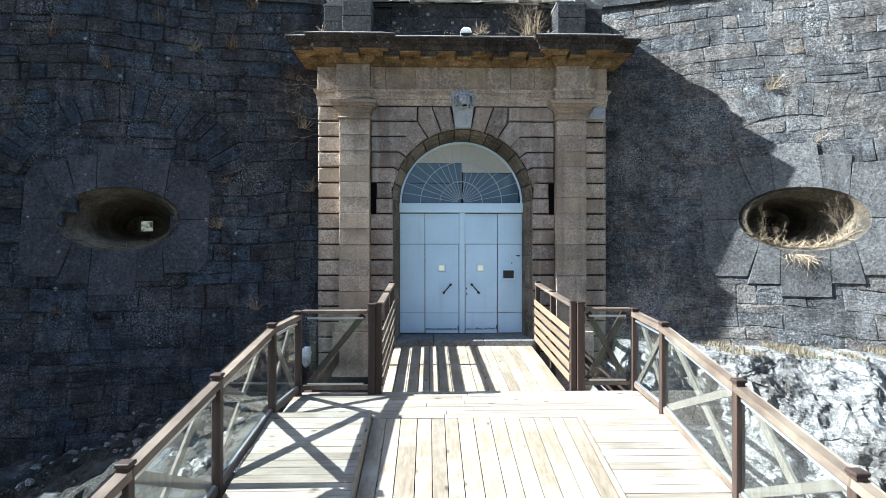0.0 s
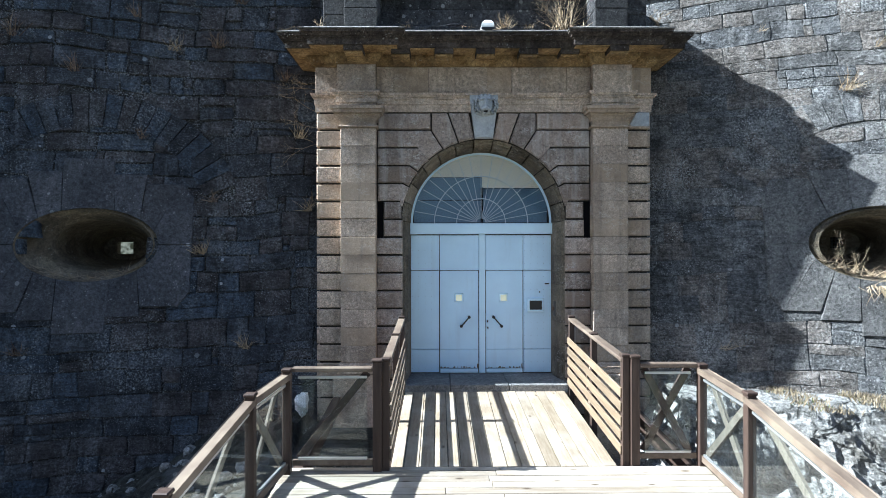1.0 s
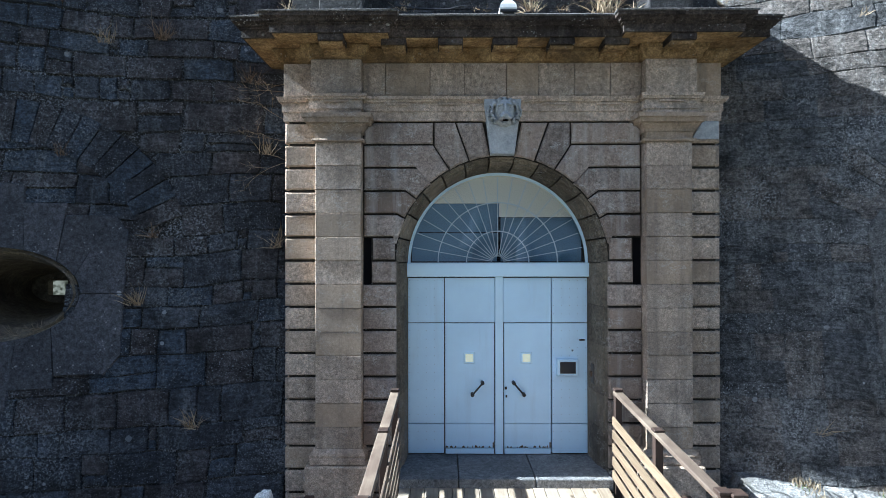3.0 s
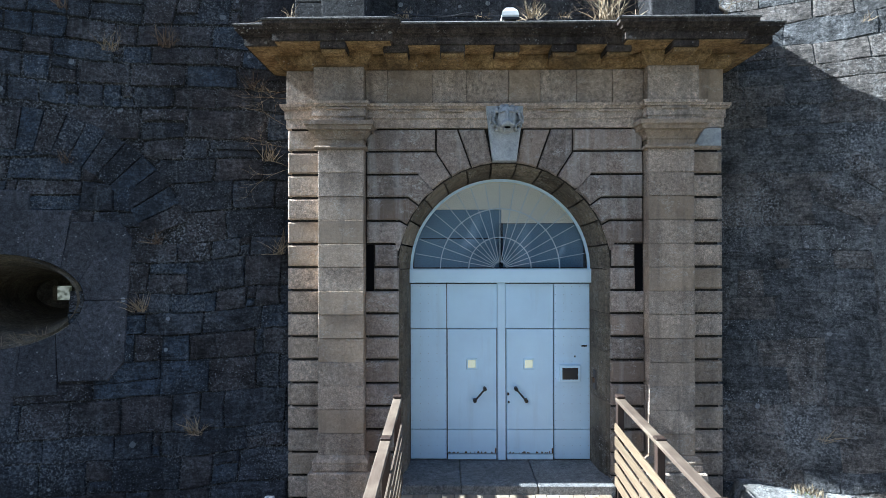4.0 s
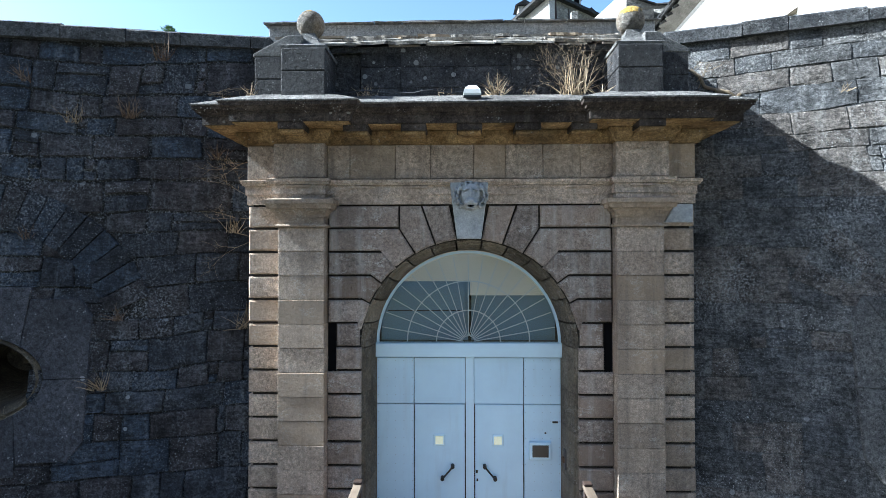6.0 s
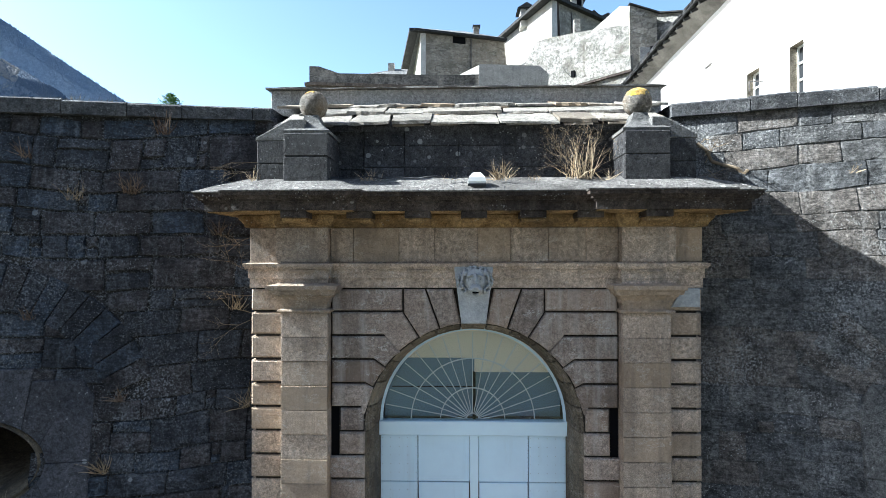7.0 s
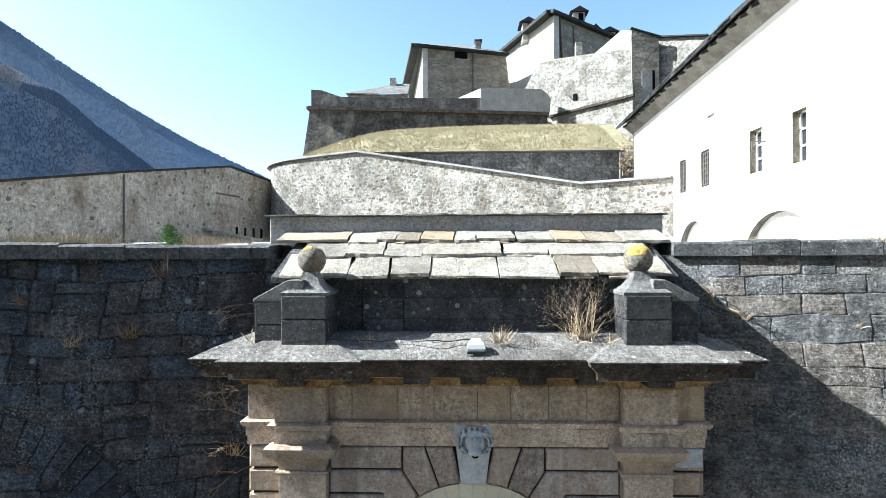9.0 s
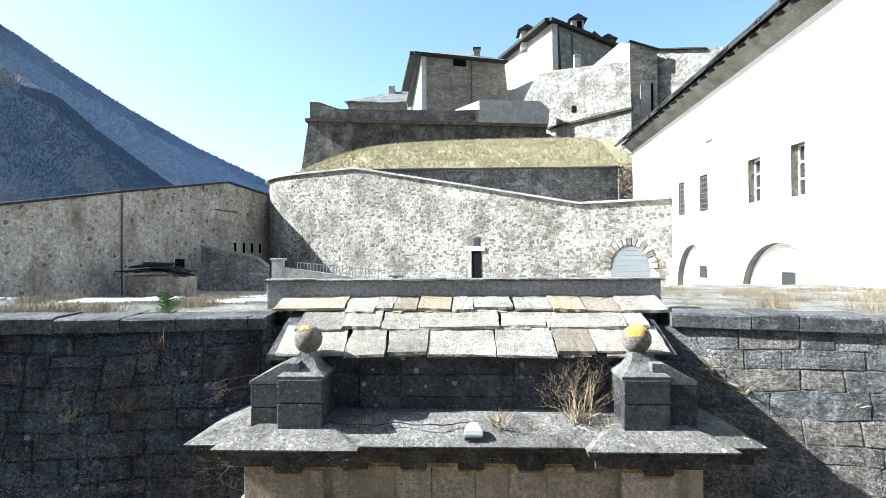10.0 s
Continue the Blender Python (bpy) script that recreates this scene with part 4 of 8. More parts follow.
for i in range(steps):
    stones_path.append(("arc", math.pi * i / steps + 0.008, math.pi * (i + 1) / steps - 0.008))
for s in (-1, 1):
    z = -0.12
    k = 0
    while z < SPRING - 0.02:
        h = min((0.66, 0.48, 0.7, 0.55)[k % 4], SPRING - z)
        stones_path.append(("jamb", s, z + 0.003, z + h - 0.003))
        z += h
        k += 1
for st in stones_path:
    bm = BM()
    rings = []
    if st[0] == "arc":
        for i in range(5):
            a = st[1] + (st[2] - st[1]) * i / 4
            rings.append([bm.verts.new((r * math.cos(a), y, SPRING + r * math.sin(a))) for r, y in prof])
    else:
        for z in (st[2], st[3]):
            rings.append([bm.verts.new((st[1] * r, y, z)) for r, y in prof])
    for r0, r1 in zip(rings, rings[1:]):
        for i in range(len(prof)):
            j = (i + 1) % len(prof)
            bm.faces.new((r0[i], r0[j], r1[j], r1[i]))
    bm.faces.new(rings[0])
    bm.faces.new(rings[-1])
    part("arch_stone" if st[0] == "arc" else "jamb_stone", bm, M_JAMB, portal)

# pilasters with base and capital
for s in (-1, 1):
    x0, x1 = sorted((s * 1.935, s * 2.555))
    pil = part("pilaster_plinth", box(box(BM(), x0 - 0.12, x1 + 0.12, -1.02, -0.3, -1.6, 0.17, 0.015), x0 - 0.07, x1 + 0.07, -0.97, -0.3, 0.175, 0.27, 0.012), M_PORTAL, portal)
    part("pilaster_base", sweep(BM(), [(x0, -0.5), (x0, -0.9), (x1, -0.9), (x1, -0.5)], [(0.06, 0.27), (0.07, 0.3), (0.05, 0.335), (0.02, 0.36), (0, 0.372), (-0.2, 0.372), (-0.2, 0.27)]), M_PORTAL, portal)
    for k in range(13):
        z0, z1 = Z0 + k * CH, Z0 + (k + 1) * CH
        if k == 0:
            z0 = 0.375
        ashlar(x0, x1, -0.9 + rng_p.uniform(-0.003, 0.003), z0 + 0.002, z1 - 0.002, ch=0.006, name="pilaster_block")
    cap = [(0, 4.537), (0.035, 4.54), (0.045, 4.56), (0.035, 4.58), (0.0, 4.585), (0.0, 4.668), (0.022, 4.67), (0.022, 4.7), (0.04, 4.735), (0.075, 4.765), (0.075, 4.782), (0.12, 4.785), (0.13, 4.84), (0.155, 4.845), (0.16, 4.9), (0.06, 4.925), (-0.2, 4.925), (-0.2, 4.537)]
    part("capital", sweep(BM(), [(x0, -0.5), (x0, -0.9), (x1, -0.9), (x1, -0.5)], cap), M_PORTAL, portal)

# entablature: architrave, string, frieze
PLAN = [(-3.04, 0.6), (-3.04, -0.72), (-2.62, -0.72), (-2.62, -0.895), (-1.93, -0.895), (-1.93, -0.735), (1.93, -0.735), (1.93, -0.895), (2.63, -0.895), (2.63, -0.72), (3.04, -0.72), (3.04, 0.6)]
part("architrave", sweep(BM(), PLAN, [(0.0, 4.86), (0.0, 4.985), (0.018, 4.988), (0.018, 5.11), (0.05, 5.115), (0.055, 5.14), (0.07, 5.145), (0.075, 5.185), (0.0, 5.2), (-0.3, 5.2), (-0.3, 4.86)]), M_PORTAL, portal)
fx = [-3.04, -2.62, -1.93, -1.62, -1.0, -0.52, 0.06, 0.5, 1.0, 1.5, 1.93, 2.63, 3.04]
for a, b in zip(fx, fx[1:]):
    mx = abs((a + b) / 2)
    y = -0.895 if 1.93 < mx < 2.63 else -0.72 if mx > 2.63 else -0.735
    ashlar(a + 0.003, b - 0.003, y + rng_p.uniform(-0.004, 0.004), 5.205, 5.665, ch=0.006, back=0.0, name="frieze_block")
part("bed_moulding", sweep(BM(), PLAN, [(0.0, 5.665), (0.05, 5.675), (0.06, 5.72), (0.11, 5.78), (0.12, 5.83), (0.0, 5.88), (-0.3, 5.88), (-0.3, 5.665)]), M_OCHRE, portal, "ochre-stained moulding under the cornice")
part("soffit", sweep(BM(), PLAN, [(0.0, 5.835), (0.40, 5.85), (0.40, 5.9), (-0.3, 5.9), (-0.3, 5.835)]), M_OCHRE, portal, "ochre-stained underside of the cornice")
for mx in (-2.27, -1.47, -0.72, 0.0, 0.75, 1.47, 2.28):
    y = -0.895 if abs(mx) > 2 else -0.735
    part("regula", box(BM(), mx - 0.17, mx + 0.17, y - 0.045, y - 0.01, 5.072, 5.106, 0.003), M_PORTAL, portal)
    mod = part("modillion", box(BM(), mx - 0.165, mx + 0.165, y - 0.41, y, 5.772, 5.862, 0.008), M_CORNICE, portal)
    scroll = [(y, 5.775), (y - 0.375, 5.775), (y - 0.385, 5.752), (y - 0.36, 5.726), (y - 0.3, 5.716), (y - 0.22, 5.734), (y - 0.15, 5.73), (y - 0.09, 5.7), (y - 0.05, 5.676), (y, 5.668)]
    bm = BM()
    f = [[bm.verts.new((mx + dx, yy, zz)) for yy, zz in scroll] for dx in (-0.15, 0.15)]
    bm.faces.new(f[0])
    bm.faces.new(f[1])
    for i in range(len(scroll)):
        j = (i + 1) % len(scroll)
        bm.faces.new((f[0][i], f[0][j], f[1][j], f[1][i]))
    part("scroll", bm, M_OCHRE, mod, "ochre-stained scrolled underside")
part("corona", sweep(BM(), PLAN, [(0.38, 5.86), (0.43, 5.865), (0.43, 5.965), (0.452, 5.97), (0.452, 5.992), (0.48, 5.997), (0.5, 6.03), (0.53, 6.045), (0.53, 6.10), (0.0, 6.33), (-0.5, 6.36), (-0.5, 5.86)]), M_CORNICE, portal, "lichen-spotted cornice slabs, front shade in their dark colour")

# Separate top skin, paler than the corona to carry the sunlight.
part("weathering", sweep(BM(), PLAN, [(0.5, 6.088), (0.545, 6.09), (0.55, 6.108), (0.3, 6.222), (0.0, 6.337), (-0.4, 6.366), (-0.4, 6.34), (0.0, 6.3)]), M_SUN_TOP, portal, "lichened top slabs of the cornice, toned paler for sun")

# keystone with a carved beast's head
bm = BM()
prism(bm, [(-0.165, 4.385), (0.165, 4.385), (0.265, 5.165), (-0.265, 5.165)], -0.80, -0.5, 0.015)
part("keystone", bm, M_LION, portal, "pale carved keystone")

# ---- door ----
gate = thing("gate_door", "pale blue painted metal double gate with small wicket leaves, closed", "door")
D0 = 0.0


def plate(x0, x1, z0, z1, y=-0.02, back=0.05, m=M_BLUE, name="door_panel", parent=gate, label="", ch=0.004):
    bm = BM()
    prism(bm, [(x0, z0), (x1, z0), (x1, z1), (x0, z1)], y, back, ch)
    return part(name, bm, m, parent, label)


G = 0.006
for xa, xb in ((-1.36, -0.805), (0.812, 1.36)):
    for za, zb in ((0.0, 0.45), (0.45, 1.972), (1.972, 2.655)):
        plate(xa + G, xb - G, za + G, zb - G, m=M_BLUE)
plate(-0.805 + G, -0.045, 1.972 + G, 2.655 - G)
plate(0.085, 0.812 - G, 1.972 + G, 2.655 - G)
plate(-0.04, 0.08, 0.0, 2.67, y=-0.045, m=M_BLUE2, name="centre_post", label="raised centre post")
plate(-1.37, 1.37, 2.67, 2.88, y=-0.1, m=M_BLUE2, name="transom", label="pale blue transom beam", ch=0.012)
leaves = []
for xa, xb in ((-0.8, -0.05), (0.09, 0.806)):
    leaf = plate(xa + G, xb - G, 0.45 + G / 2, 1.972 - G, y=-0.03, name="door_leaf")
    plate(xa + G, xb - G, 0.09, 0.45 - G / 2, y=-0.03, name="kick_plate", parent=leaf)
    plate(xa + 0.01, xb - 0.01, 0.0, 0.075, y=-0.035, m=M_BLUE2, name="sill_bar", parent=leaf, label="scuffed bar under the leaf")
    leaves.append(leaf)
rng_u = random.Random(6)
for leaf, xa, xb in ((leaves[0], -0.79, -0.06), (leaves[1], 0.1, 0.795)):
    bm = BM()
    for _ in range(16):
        x, w = rng_u.uniform(xa, xb - 0.05), rng_u.uniform(0.008, 0.05)
        prism(bm, [(x, 0.092), (x + w, 0.092), (x + w * 0.8, 0.1 + rng_u.uniform(0, 0.025)), (x + w * 0.3, 0.1 + rng_u.uniform(0, 0.03))], -0.0325, -0.028)
    box(bm, xb - 0.02, xb, -0.033, -0.028, 0.09, 0.17)
    part("rust_edge", bm, M_RUST, leaf, "rusted lower edge")
part("door_backing", box(BM(), -1.37, 1.37, 0.05, 0.1, -0.02, 2.9), M_BLACK, gate)
for leaf, cx, sg in ((leaves[0], -0.43, -1), (leaves[1], 0.43, 1)):
    fr = plate(cx - 0.085, cx + 0.085, 1.36, 1.53, y=-0.045, m=M_BLUE2, name="peephole_frame", parent=leaf, ch=0.01)
    plate(cx - 0.058, cx + 0.058, 1.385, 1.505, y=-0.05, back=-0.04, m=M_PEEP_GLOW, name="peephole_glass", parent=leaf, label="small square pane with a yellowish glow of its own")
    hx = -0.31 if sg < 0 else 0.31
    bm = BM()
    dx = 0.075 if sg < 0 else -0.075
    rod(bm, (hx - dx, -0.10, 0.90), (hx + dx, -0.10, 1.075), 0.013, n=8)
    for e, zz in ((-1, 0.90), (1, 1.075)):
        rod(bm, (hx + e * dx, -0.03, zz), (hx + e * dx, -0.115, zz), 0.028, n=10)
    part("pull_handle", bm, M_BLACK, leaf, "black iron pull handle set aslant", smooth=False)
bm = BM()
box(bm, 0.105, 0.135, -0.05, -0.03, 0.97, 1.01, 0.003)
box(bm, 0.115, 0.14, -0.05, -0.03, 0.85, 0.885, 0.003)
part("keyhole", bm, M_BLACK, leaves[1])
ic = plate(0.885, 1.205, 1.175, 1.43, y=-0.075, back=-0.01, m=M_BLUE2, name="hatch_frame", label="framed hatch with a dark screen", ch=0.012)
plate(0.93, 1.165, 1.215, 1.39, y=-0.08, back=-0.05, m=M_SCREEN, name="hatch_screen", parent=ic)
plate(1.23, 1.31, 1.70, 1.725, y=-0.035, m=M_BLACK, name="letter_slot")
plate(1.115, 1.14, 1.54, 1.565, y=-0.03, m=M_BLACK, name="bolt_hole")

for xa, xb in ((-1.33, -0.83), (0.84, 1.33)):
    bm = BM()
    for i in range(5):
        for j in range(21):
            x, z = xa + (xb - xa) * i / 4, 0.08 + 0.1265 * j
            if not (0.86 < x < 1.24 and 1.14 < z < 1.47):
                bmesh.ops.create_cone(bm, cap_ends=True, segments=6, radius1=0.007, radius2=0.004, depth=0.006, matrix=Matrix.Translation((x, -0.022, z)) @ Matrix.Rotation(math.pi / 2, 4, "X"))
    part("rivets", bm, M_RIVET, gate, "rows of small dull rivets")["kind"] = "stuff"

# fanlight
fan = part("fanlight_frame", BM(), M_BLUE2, gate, "pale blue fanlight with radiating glazing bars")
bm = BM()
n = 40
prof_f = [(R_IN - 0.005, -0.06), (R_IN - 0.04, -0.06), (R_IN - 0.045, -0.03), (R_IN - 0.005, -0.03)]
rings = [[bm.verts.new((r * math.cos(math.pi * i / n), y, 2.88 + r * math.sin(math.pi * i / n))) for r, y in prof_f] for i in range(n + 1)]
for r0, r1 in zip(rings, rings[1:]):
    for i in range(4):
        bm.faces.new((r0[i], r0[(i + 1) % 4], r1[(i + 1) % 4], r1[i]))
bm.to_mesh(fan.data)
bm.free()
for k in range(1, 18):
    a = math.pi * k / 18
    bm = BM()
    beam(bm, (0.09 * math.cos(a), -0.045, 2.885 + 0.09 * math.sin(a)), (1.29 * math.cos(a), -0.045, 2.885 + 1.29 * math.sin(a)), 0.010, 0.016, up=Vector((0, 1, 0)))
    part("glazing_bar", bm, M_BAR, fan)
for rr in (0.47, 0.9):
    bm = BM()
    rings = [[bm.verts.new(((rr + dr) * math.cos(math.pi * i / n), y, 2.885 + (rr + dr) * math.sin(math.pi * i / n))) for dr, y in ((-0.007, -0.055), (0.007, -0.055), (0.007, -0.035), (-0.007, -0.035))] for i in range(n + 1)]
    for r0, r1 in zip(rings, rings[1:]):
        for i in range(4):
            bm.faces.new((r0[i], r0[(i + 1) % 4], r1[(i + 1) % 4], r1[i]))
    part("glazing_ring", bm, M_BAR, fan)
half = [(1.3 * math.cos(math.pi * i / 32), 2.885 + 1.3 * math.sin(math.pi * i / 32)) for i in range(33)]
bm = BM()
prism(bm, half, -0.034, -0.028)
pane = part("fanlight_pane", bm, M_PANE, fan, "clear glass")
pane.visible_shadow = False
# boards and room behind the glass
zl, zr = 3.78, 3.57


def lunette(x0, x1, z0, z1, y, m, label):
    pts = []
    for i in range(25):
        x = x0 + (x1 - x0) * i / 24
        top = 2.885 + math.sqrt(max(0, 1.36 ** 2 - x * x))
        pts.append((x, min(z1, top)))
    pts = [p for p in pts if p[1] > z0 + 0.002]
    pl = [(pts[-1][0], z0), (pts[0][0], z0)] + pts
    bm = BM()
    prism(bm, pl, y, y + 0.02)
    part("fanlight_board", bm, m, fan, label)


lunette(-1.34, 0.03, zl, 5, 0.03, M_CREAM, "cream board behind the glass")
lunette(0.03, 1.34, zr, 5, 0.03, M_CREAM, "cream board behind the glass")
lunette(-1.36, 0.03, 2.885, zl, 0.10, M_SLATE, "blue-grey board behind the glass")
lunette(0.03, 1.36, 2.885, zr, 0.16, M_SLATE, "blue-grey board behind the glass")
part("fan_mullion", box(BM(), 0.0, 0.045, -0.025, 0.09, 2.89, 3.57), M_HOLE, fan, "dark gap between the boards")
part("board_joint", box(BM(), -1.2, 0.0, 0.094, 0.1, 3.33, 3.345), M_HOLE, fan)
part("fan_backing", box(BM(), -1.5, 1.5, 0.3, 0.35, 2.8, 4.4), M_BLACK, gate)

# threshold slabs
for xa, xb in ((-1.47, -0.62), (-0.61, 0.42), (0.43, 1.47)):
    tagged(part("threshold_slab", box(BM(), xa, xb, -0.95, 0.2, -0.16, -0.015, 0.012), M_SLABSTEP), "worn grey stone threshold slab below the gate", "threshold", kind="structure")

# ---- wooden footbridge ----
def deck_z(y):
    """Height of the deck along the bridge: a gentle rise to the gate, a steeper ramp before it."""
    return -0.40 + 0.066 * (y + 4.98) if y > -4.98 else -0.40 + 0.19 * (y + 4.98)


def plank(bm, x0, x1, y0, y1, dz=0.0, t=0.04, bevel=0.004):
    za, zb = deck_z(y0) + dz, deck_z(y1) + dz
    b = bevel
    top = [(x0 + b, y0 + b, za), (x1 - b, y0 + b, za), (x1 - b, y1 - b, zb), (x0 + b, y1 - b, zb)]
    mid = [(x0, y0, za - b), (x1, y0, za - b), (x1, y1, zb - b), (x0, y1, zb - b)]
    low = [(x, y, z - t) for x, y, z in mid]
    r = [[bm.verts.new(p) for p in q] for q in (top, mid, low)]
    bm.faces.new(r[0])
    bm.faces.new(r[2])
    for a, c in zip(r, r[1:]):
        for i in range(4):
            bm.faces.new((a[i], a[(i + 1) % 4], c[(i + 1) % 4], c[i]))
    return bm


bridge = thing("bridge_deck", "pale weathered timber footbridge deck leading up to the gate", "bridge", kind="structure")
rng_d = random.Random(21)
# planks along the way, before the gate
xs = [-1.42]
while xs[-1] < 1.4:
    xs.append(min(1.44, xs[-1] + rng_d.uniform(0.15, 0.21)))
for a, b in zip(xs, xs[1:]):
    part("plank", plank(BM(), a + 0.004, b - 0.004, -3.86, -0.93, rng_d.uniform(-0.003, 0.003)), M_DECK, bridge)
# cross planks at the landing
y = -4.98
while y < -3.87:
    w = min(0.145, -3.87 - y)
    for xa, xb in ((-2.72, -0.45 + rng_d.uniform(-0.5, 0.5)), (0, 2.5)):
        if xa == 0:
            xa = last
        last = xb
        part("plank", plank(BM(), xa + 0.003, xb - 0.003, y + 0.005, y + w - 0.006, rng_d.uniform(-0.002, 0.003)), M_DECKX, bridge)
    y += w
# ramp: planks along the way in the middle, cross planks on the raised sides
xs = [-1.46]
while xs[-1] < 1.25:
    xs.append(min(1.27, xs[-1] + rng_d.uniform(0.17, 0.22)))
for a, b in zip(xs, xs[1:]):
    y1 = -4.99
    while y1 > -15.9:
        y0 = max(-16.0, y1 - rng_d.choice((2.4, 3.0, 3.6)))
        part("plank", plank(BM(), a + 0.004, b - 0.004, y0 + 0.004, y1, rng_d.uniform(-0.003, 0.003)), M_DECK, bridge)
        y1 = y0
y = -5.14
while y > -15.9:
    for xa, xb, dz in ((-2.78, -1.50, 0.10), (1.32, 2.5, 0.04)):
        part("plank", plank(BM(), xa, xb, y + 0.0045, y + 0.14 - 0.0045, dz + rng_d.uniform(-0.003, 0.003)), M_DECKX, bridge)
    y -= 0.14
for xa, xb, dz in ((-1.50, -1.465, 0.125), (1.275, 1.315, 0.05)):
    part("kerb_board", plank(BM(), xa, xb, -16.0, -5.0, dz, 0.3), M_DECK, bridge)
# bearers below
for x in (-2.6, -1.4, 0.0, 1.35, 2.4):
    bm = BM()
    beam(bm, (x, -0.9, deck_z(-0.9) - 0.18), (x, -4.98, deck_z(-4.98) - 0.18), 0.12, 0.24)
    beam(bm, (x, -4.98, deck_z(-4.98) - 0.2), (x, -16.0, deck_z(-16.0) - 0.2), 0.12, 0.24)
    part("bearer", bm, M_POST, bridge)


def post(x, y, h, w, parent, cap=True, base=0.0, m=None):
    z = deck_z(y) + base
    p = part("post", box(BM(), x - w / 2, x + w / 2, y - w / 2, y + w / 2, z - 0.25, z + h, 0.006), m or M_POST, parent)
    if cap:
        part("post_cap", box(BM(), x - w / 2 - 0.012, x + w / 2 + 0.012, y - w / 2 - 0.012, y + w / 2 + 0.012, z + h, z + h + 0.035, 0.008), M_POST, p)
    return p


def glass_bay(rail, a, b, ha, out, brace_mat=None, single=False):
    """One bay between posts: handrail, bottom rail, framed glass and a crossed brace behind it."""
    a, b = Vector(a), Vector(b)
    d = (b - a).normalized()
    up = Vector((0, 0, 1))
    bay = part("handrail", beam(BM(), a + up * (ha - 0.03), b + up * (ha - 0.03), 0.115, 0.055, 0.01), M_RAIL, rail)
    part("bottom_rail", beam(BM(), a + up * 0.10, b + up * 0.10, 0.05, 0.07, 0.005), M_RAIL, bay)
    i = out * 0.0
    a2, b2 = a + d * 0.07, b - d * 0.07
    t, u = ha - 0.14, 0.16
    bm = BM()
    c = [a2 + up * u, b2 + up * u, b2 + up * t, a2 + up * t]
    nrm = d.cross(up).normalized()
    f = [bm.verts.new(p + nrm * 0.004) for p in c]
    g = [bm.verts.new(p - nrm * 0.004) for p in c]
    bm.faces.new(f)
    bm.faces.new(g)
    for k in range(4):
        bm.faces.new((f[k], f[(k + 1) % 4], g[(k + 1) % 4], g[k]))
    gl = part("glass_panel", bm, M_GLASS, bay, "slightly dusty clear glass")
    part("top_trim", beam(BM(), a2 + up * (t + 0.012), b2 + up * (t + 0.012), 0.03, 0.028), M_ALU, bay)
    part("bottom_trim", beam(BM(), a2 + up * (u - 0.012), b2 + up * (u - 0.012), 0.03, 0.028), M_ALU, bay)
    for p, q in ((a2 + up * 0.14, b2 + up * (ha - 0.08)), (b2 + up * 0.14, a2 + up * (ha - 0.08)))[:1 if single else 2]:
        o = out * (0.045 if p is not None and (p - a2).length < 0.5 else 0.075)
        part("brace", beam(BM(), p + o, q + o, 0.09, 0.03, 0.004, up=out), brace_mat or M_BRACE, bay)
    return bay


def on_deck(x, y):
    return Vector((x, y, deck_z(y)))


for s, name, xs_, ys_ in ((-1, "left", (-2.66, -2.79, -2.89, -2.97, -3.05, -3.12, -3.19, -3.26, -3.33), (-4.02, -4.95, -6.60, -8.2, -9.8, -11.4, -13.0, -14.6, -16.0)), (1, "right", (2.47, 2.46, 2.45, 2.44, 2.44, 2.43, 2.43, 2.42, 2.42), (-3.85, -4.95, -6.80, -8.4, -10.0, -11.6, -13.2, -14.7, -16.0))):
    rail = thing("bridge_railing", "brown timber railing with glass panels and crossed braces along the bridge", "railing", "bridge railings")
    out = Vector((s, 0, 0))
    for x, y in zip(xs_, ys_):
        post(x, y, 1.235, 0.095, rail)
    for i in range(8):
        glass_bay(rail, on_deck(xs_[i], ys_[i]) + Vector((0, 0, 0)), on_deck(xs_[i + 1], ys_[i + 1]), 1.21, out)
    # return panel beside the gate passage
    gy = -3.95 if s < 0 else -3.80
    gx = -1.57 if s < 0 else 1.64
    ret = thing("return_railing", "dark timber return railing with a glass panel and crossed brace", "railing", "bridge railings")
    post(gx, gy, 1.33, 0.11, ret)
    # Dark post wood on these braces puts their shade into the colour.
    glass_bay(ret, Vector((xs_[0] + s * -0.05, gy, deck_z(gy))), Vector((gx + s * 0.06, gy, deck_z(gy))), 1.27, Vector((0, 1, 0)), M_POST, s < 0)
    # slatted side of the gate passage
    side = thing("slatted_railing", "brown timber railing with five horizontal boards beside the gate", "railing", "slatted railings")
    px = -1.47 if s < 0 else 1.53
    ps = [post(px, yy, hh, 0.09, side) for yy, hh in ((gy + 0.02, 1.34), (-2.35, 1.30), (-0.93, 1.30))]
    a, b = on_deck(px, gy), on_deck(px, -0.9)
    part("handrail", beam(BM(), a + Vector((0, 0, 1.30)), b + Vector((0, 0, 1.27)), 0.12, 0.05, 0.01), M_RAIL, side)
    for k in range(5):
        z = 0.17 + k * 0.18
        part("board", beam(BM(), a + Vector((-s * 0.055, 0, z)), b + Vector((-s * 0.055, 0, z)), 0.024, 0.12, 0.004), M_RAIL if s < 0 else M_BOARD, side)

# ---- attic above the cornice ----
attic = thing("attic_wall", "blackened stone attic wall with a raised panel above the cornice", "wall", kind="structure")
part("attic_core", box(BM(), -2.55, 2.55, -0.40, 1.0, 5.9, 7.04), M_ATTIC, attic)
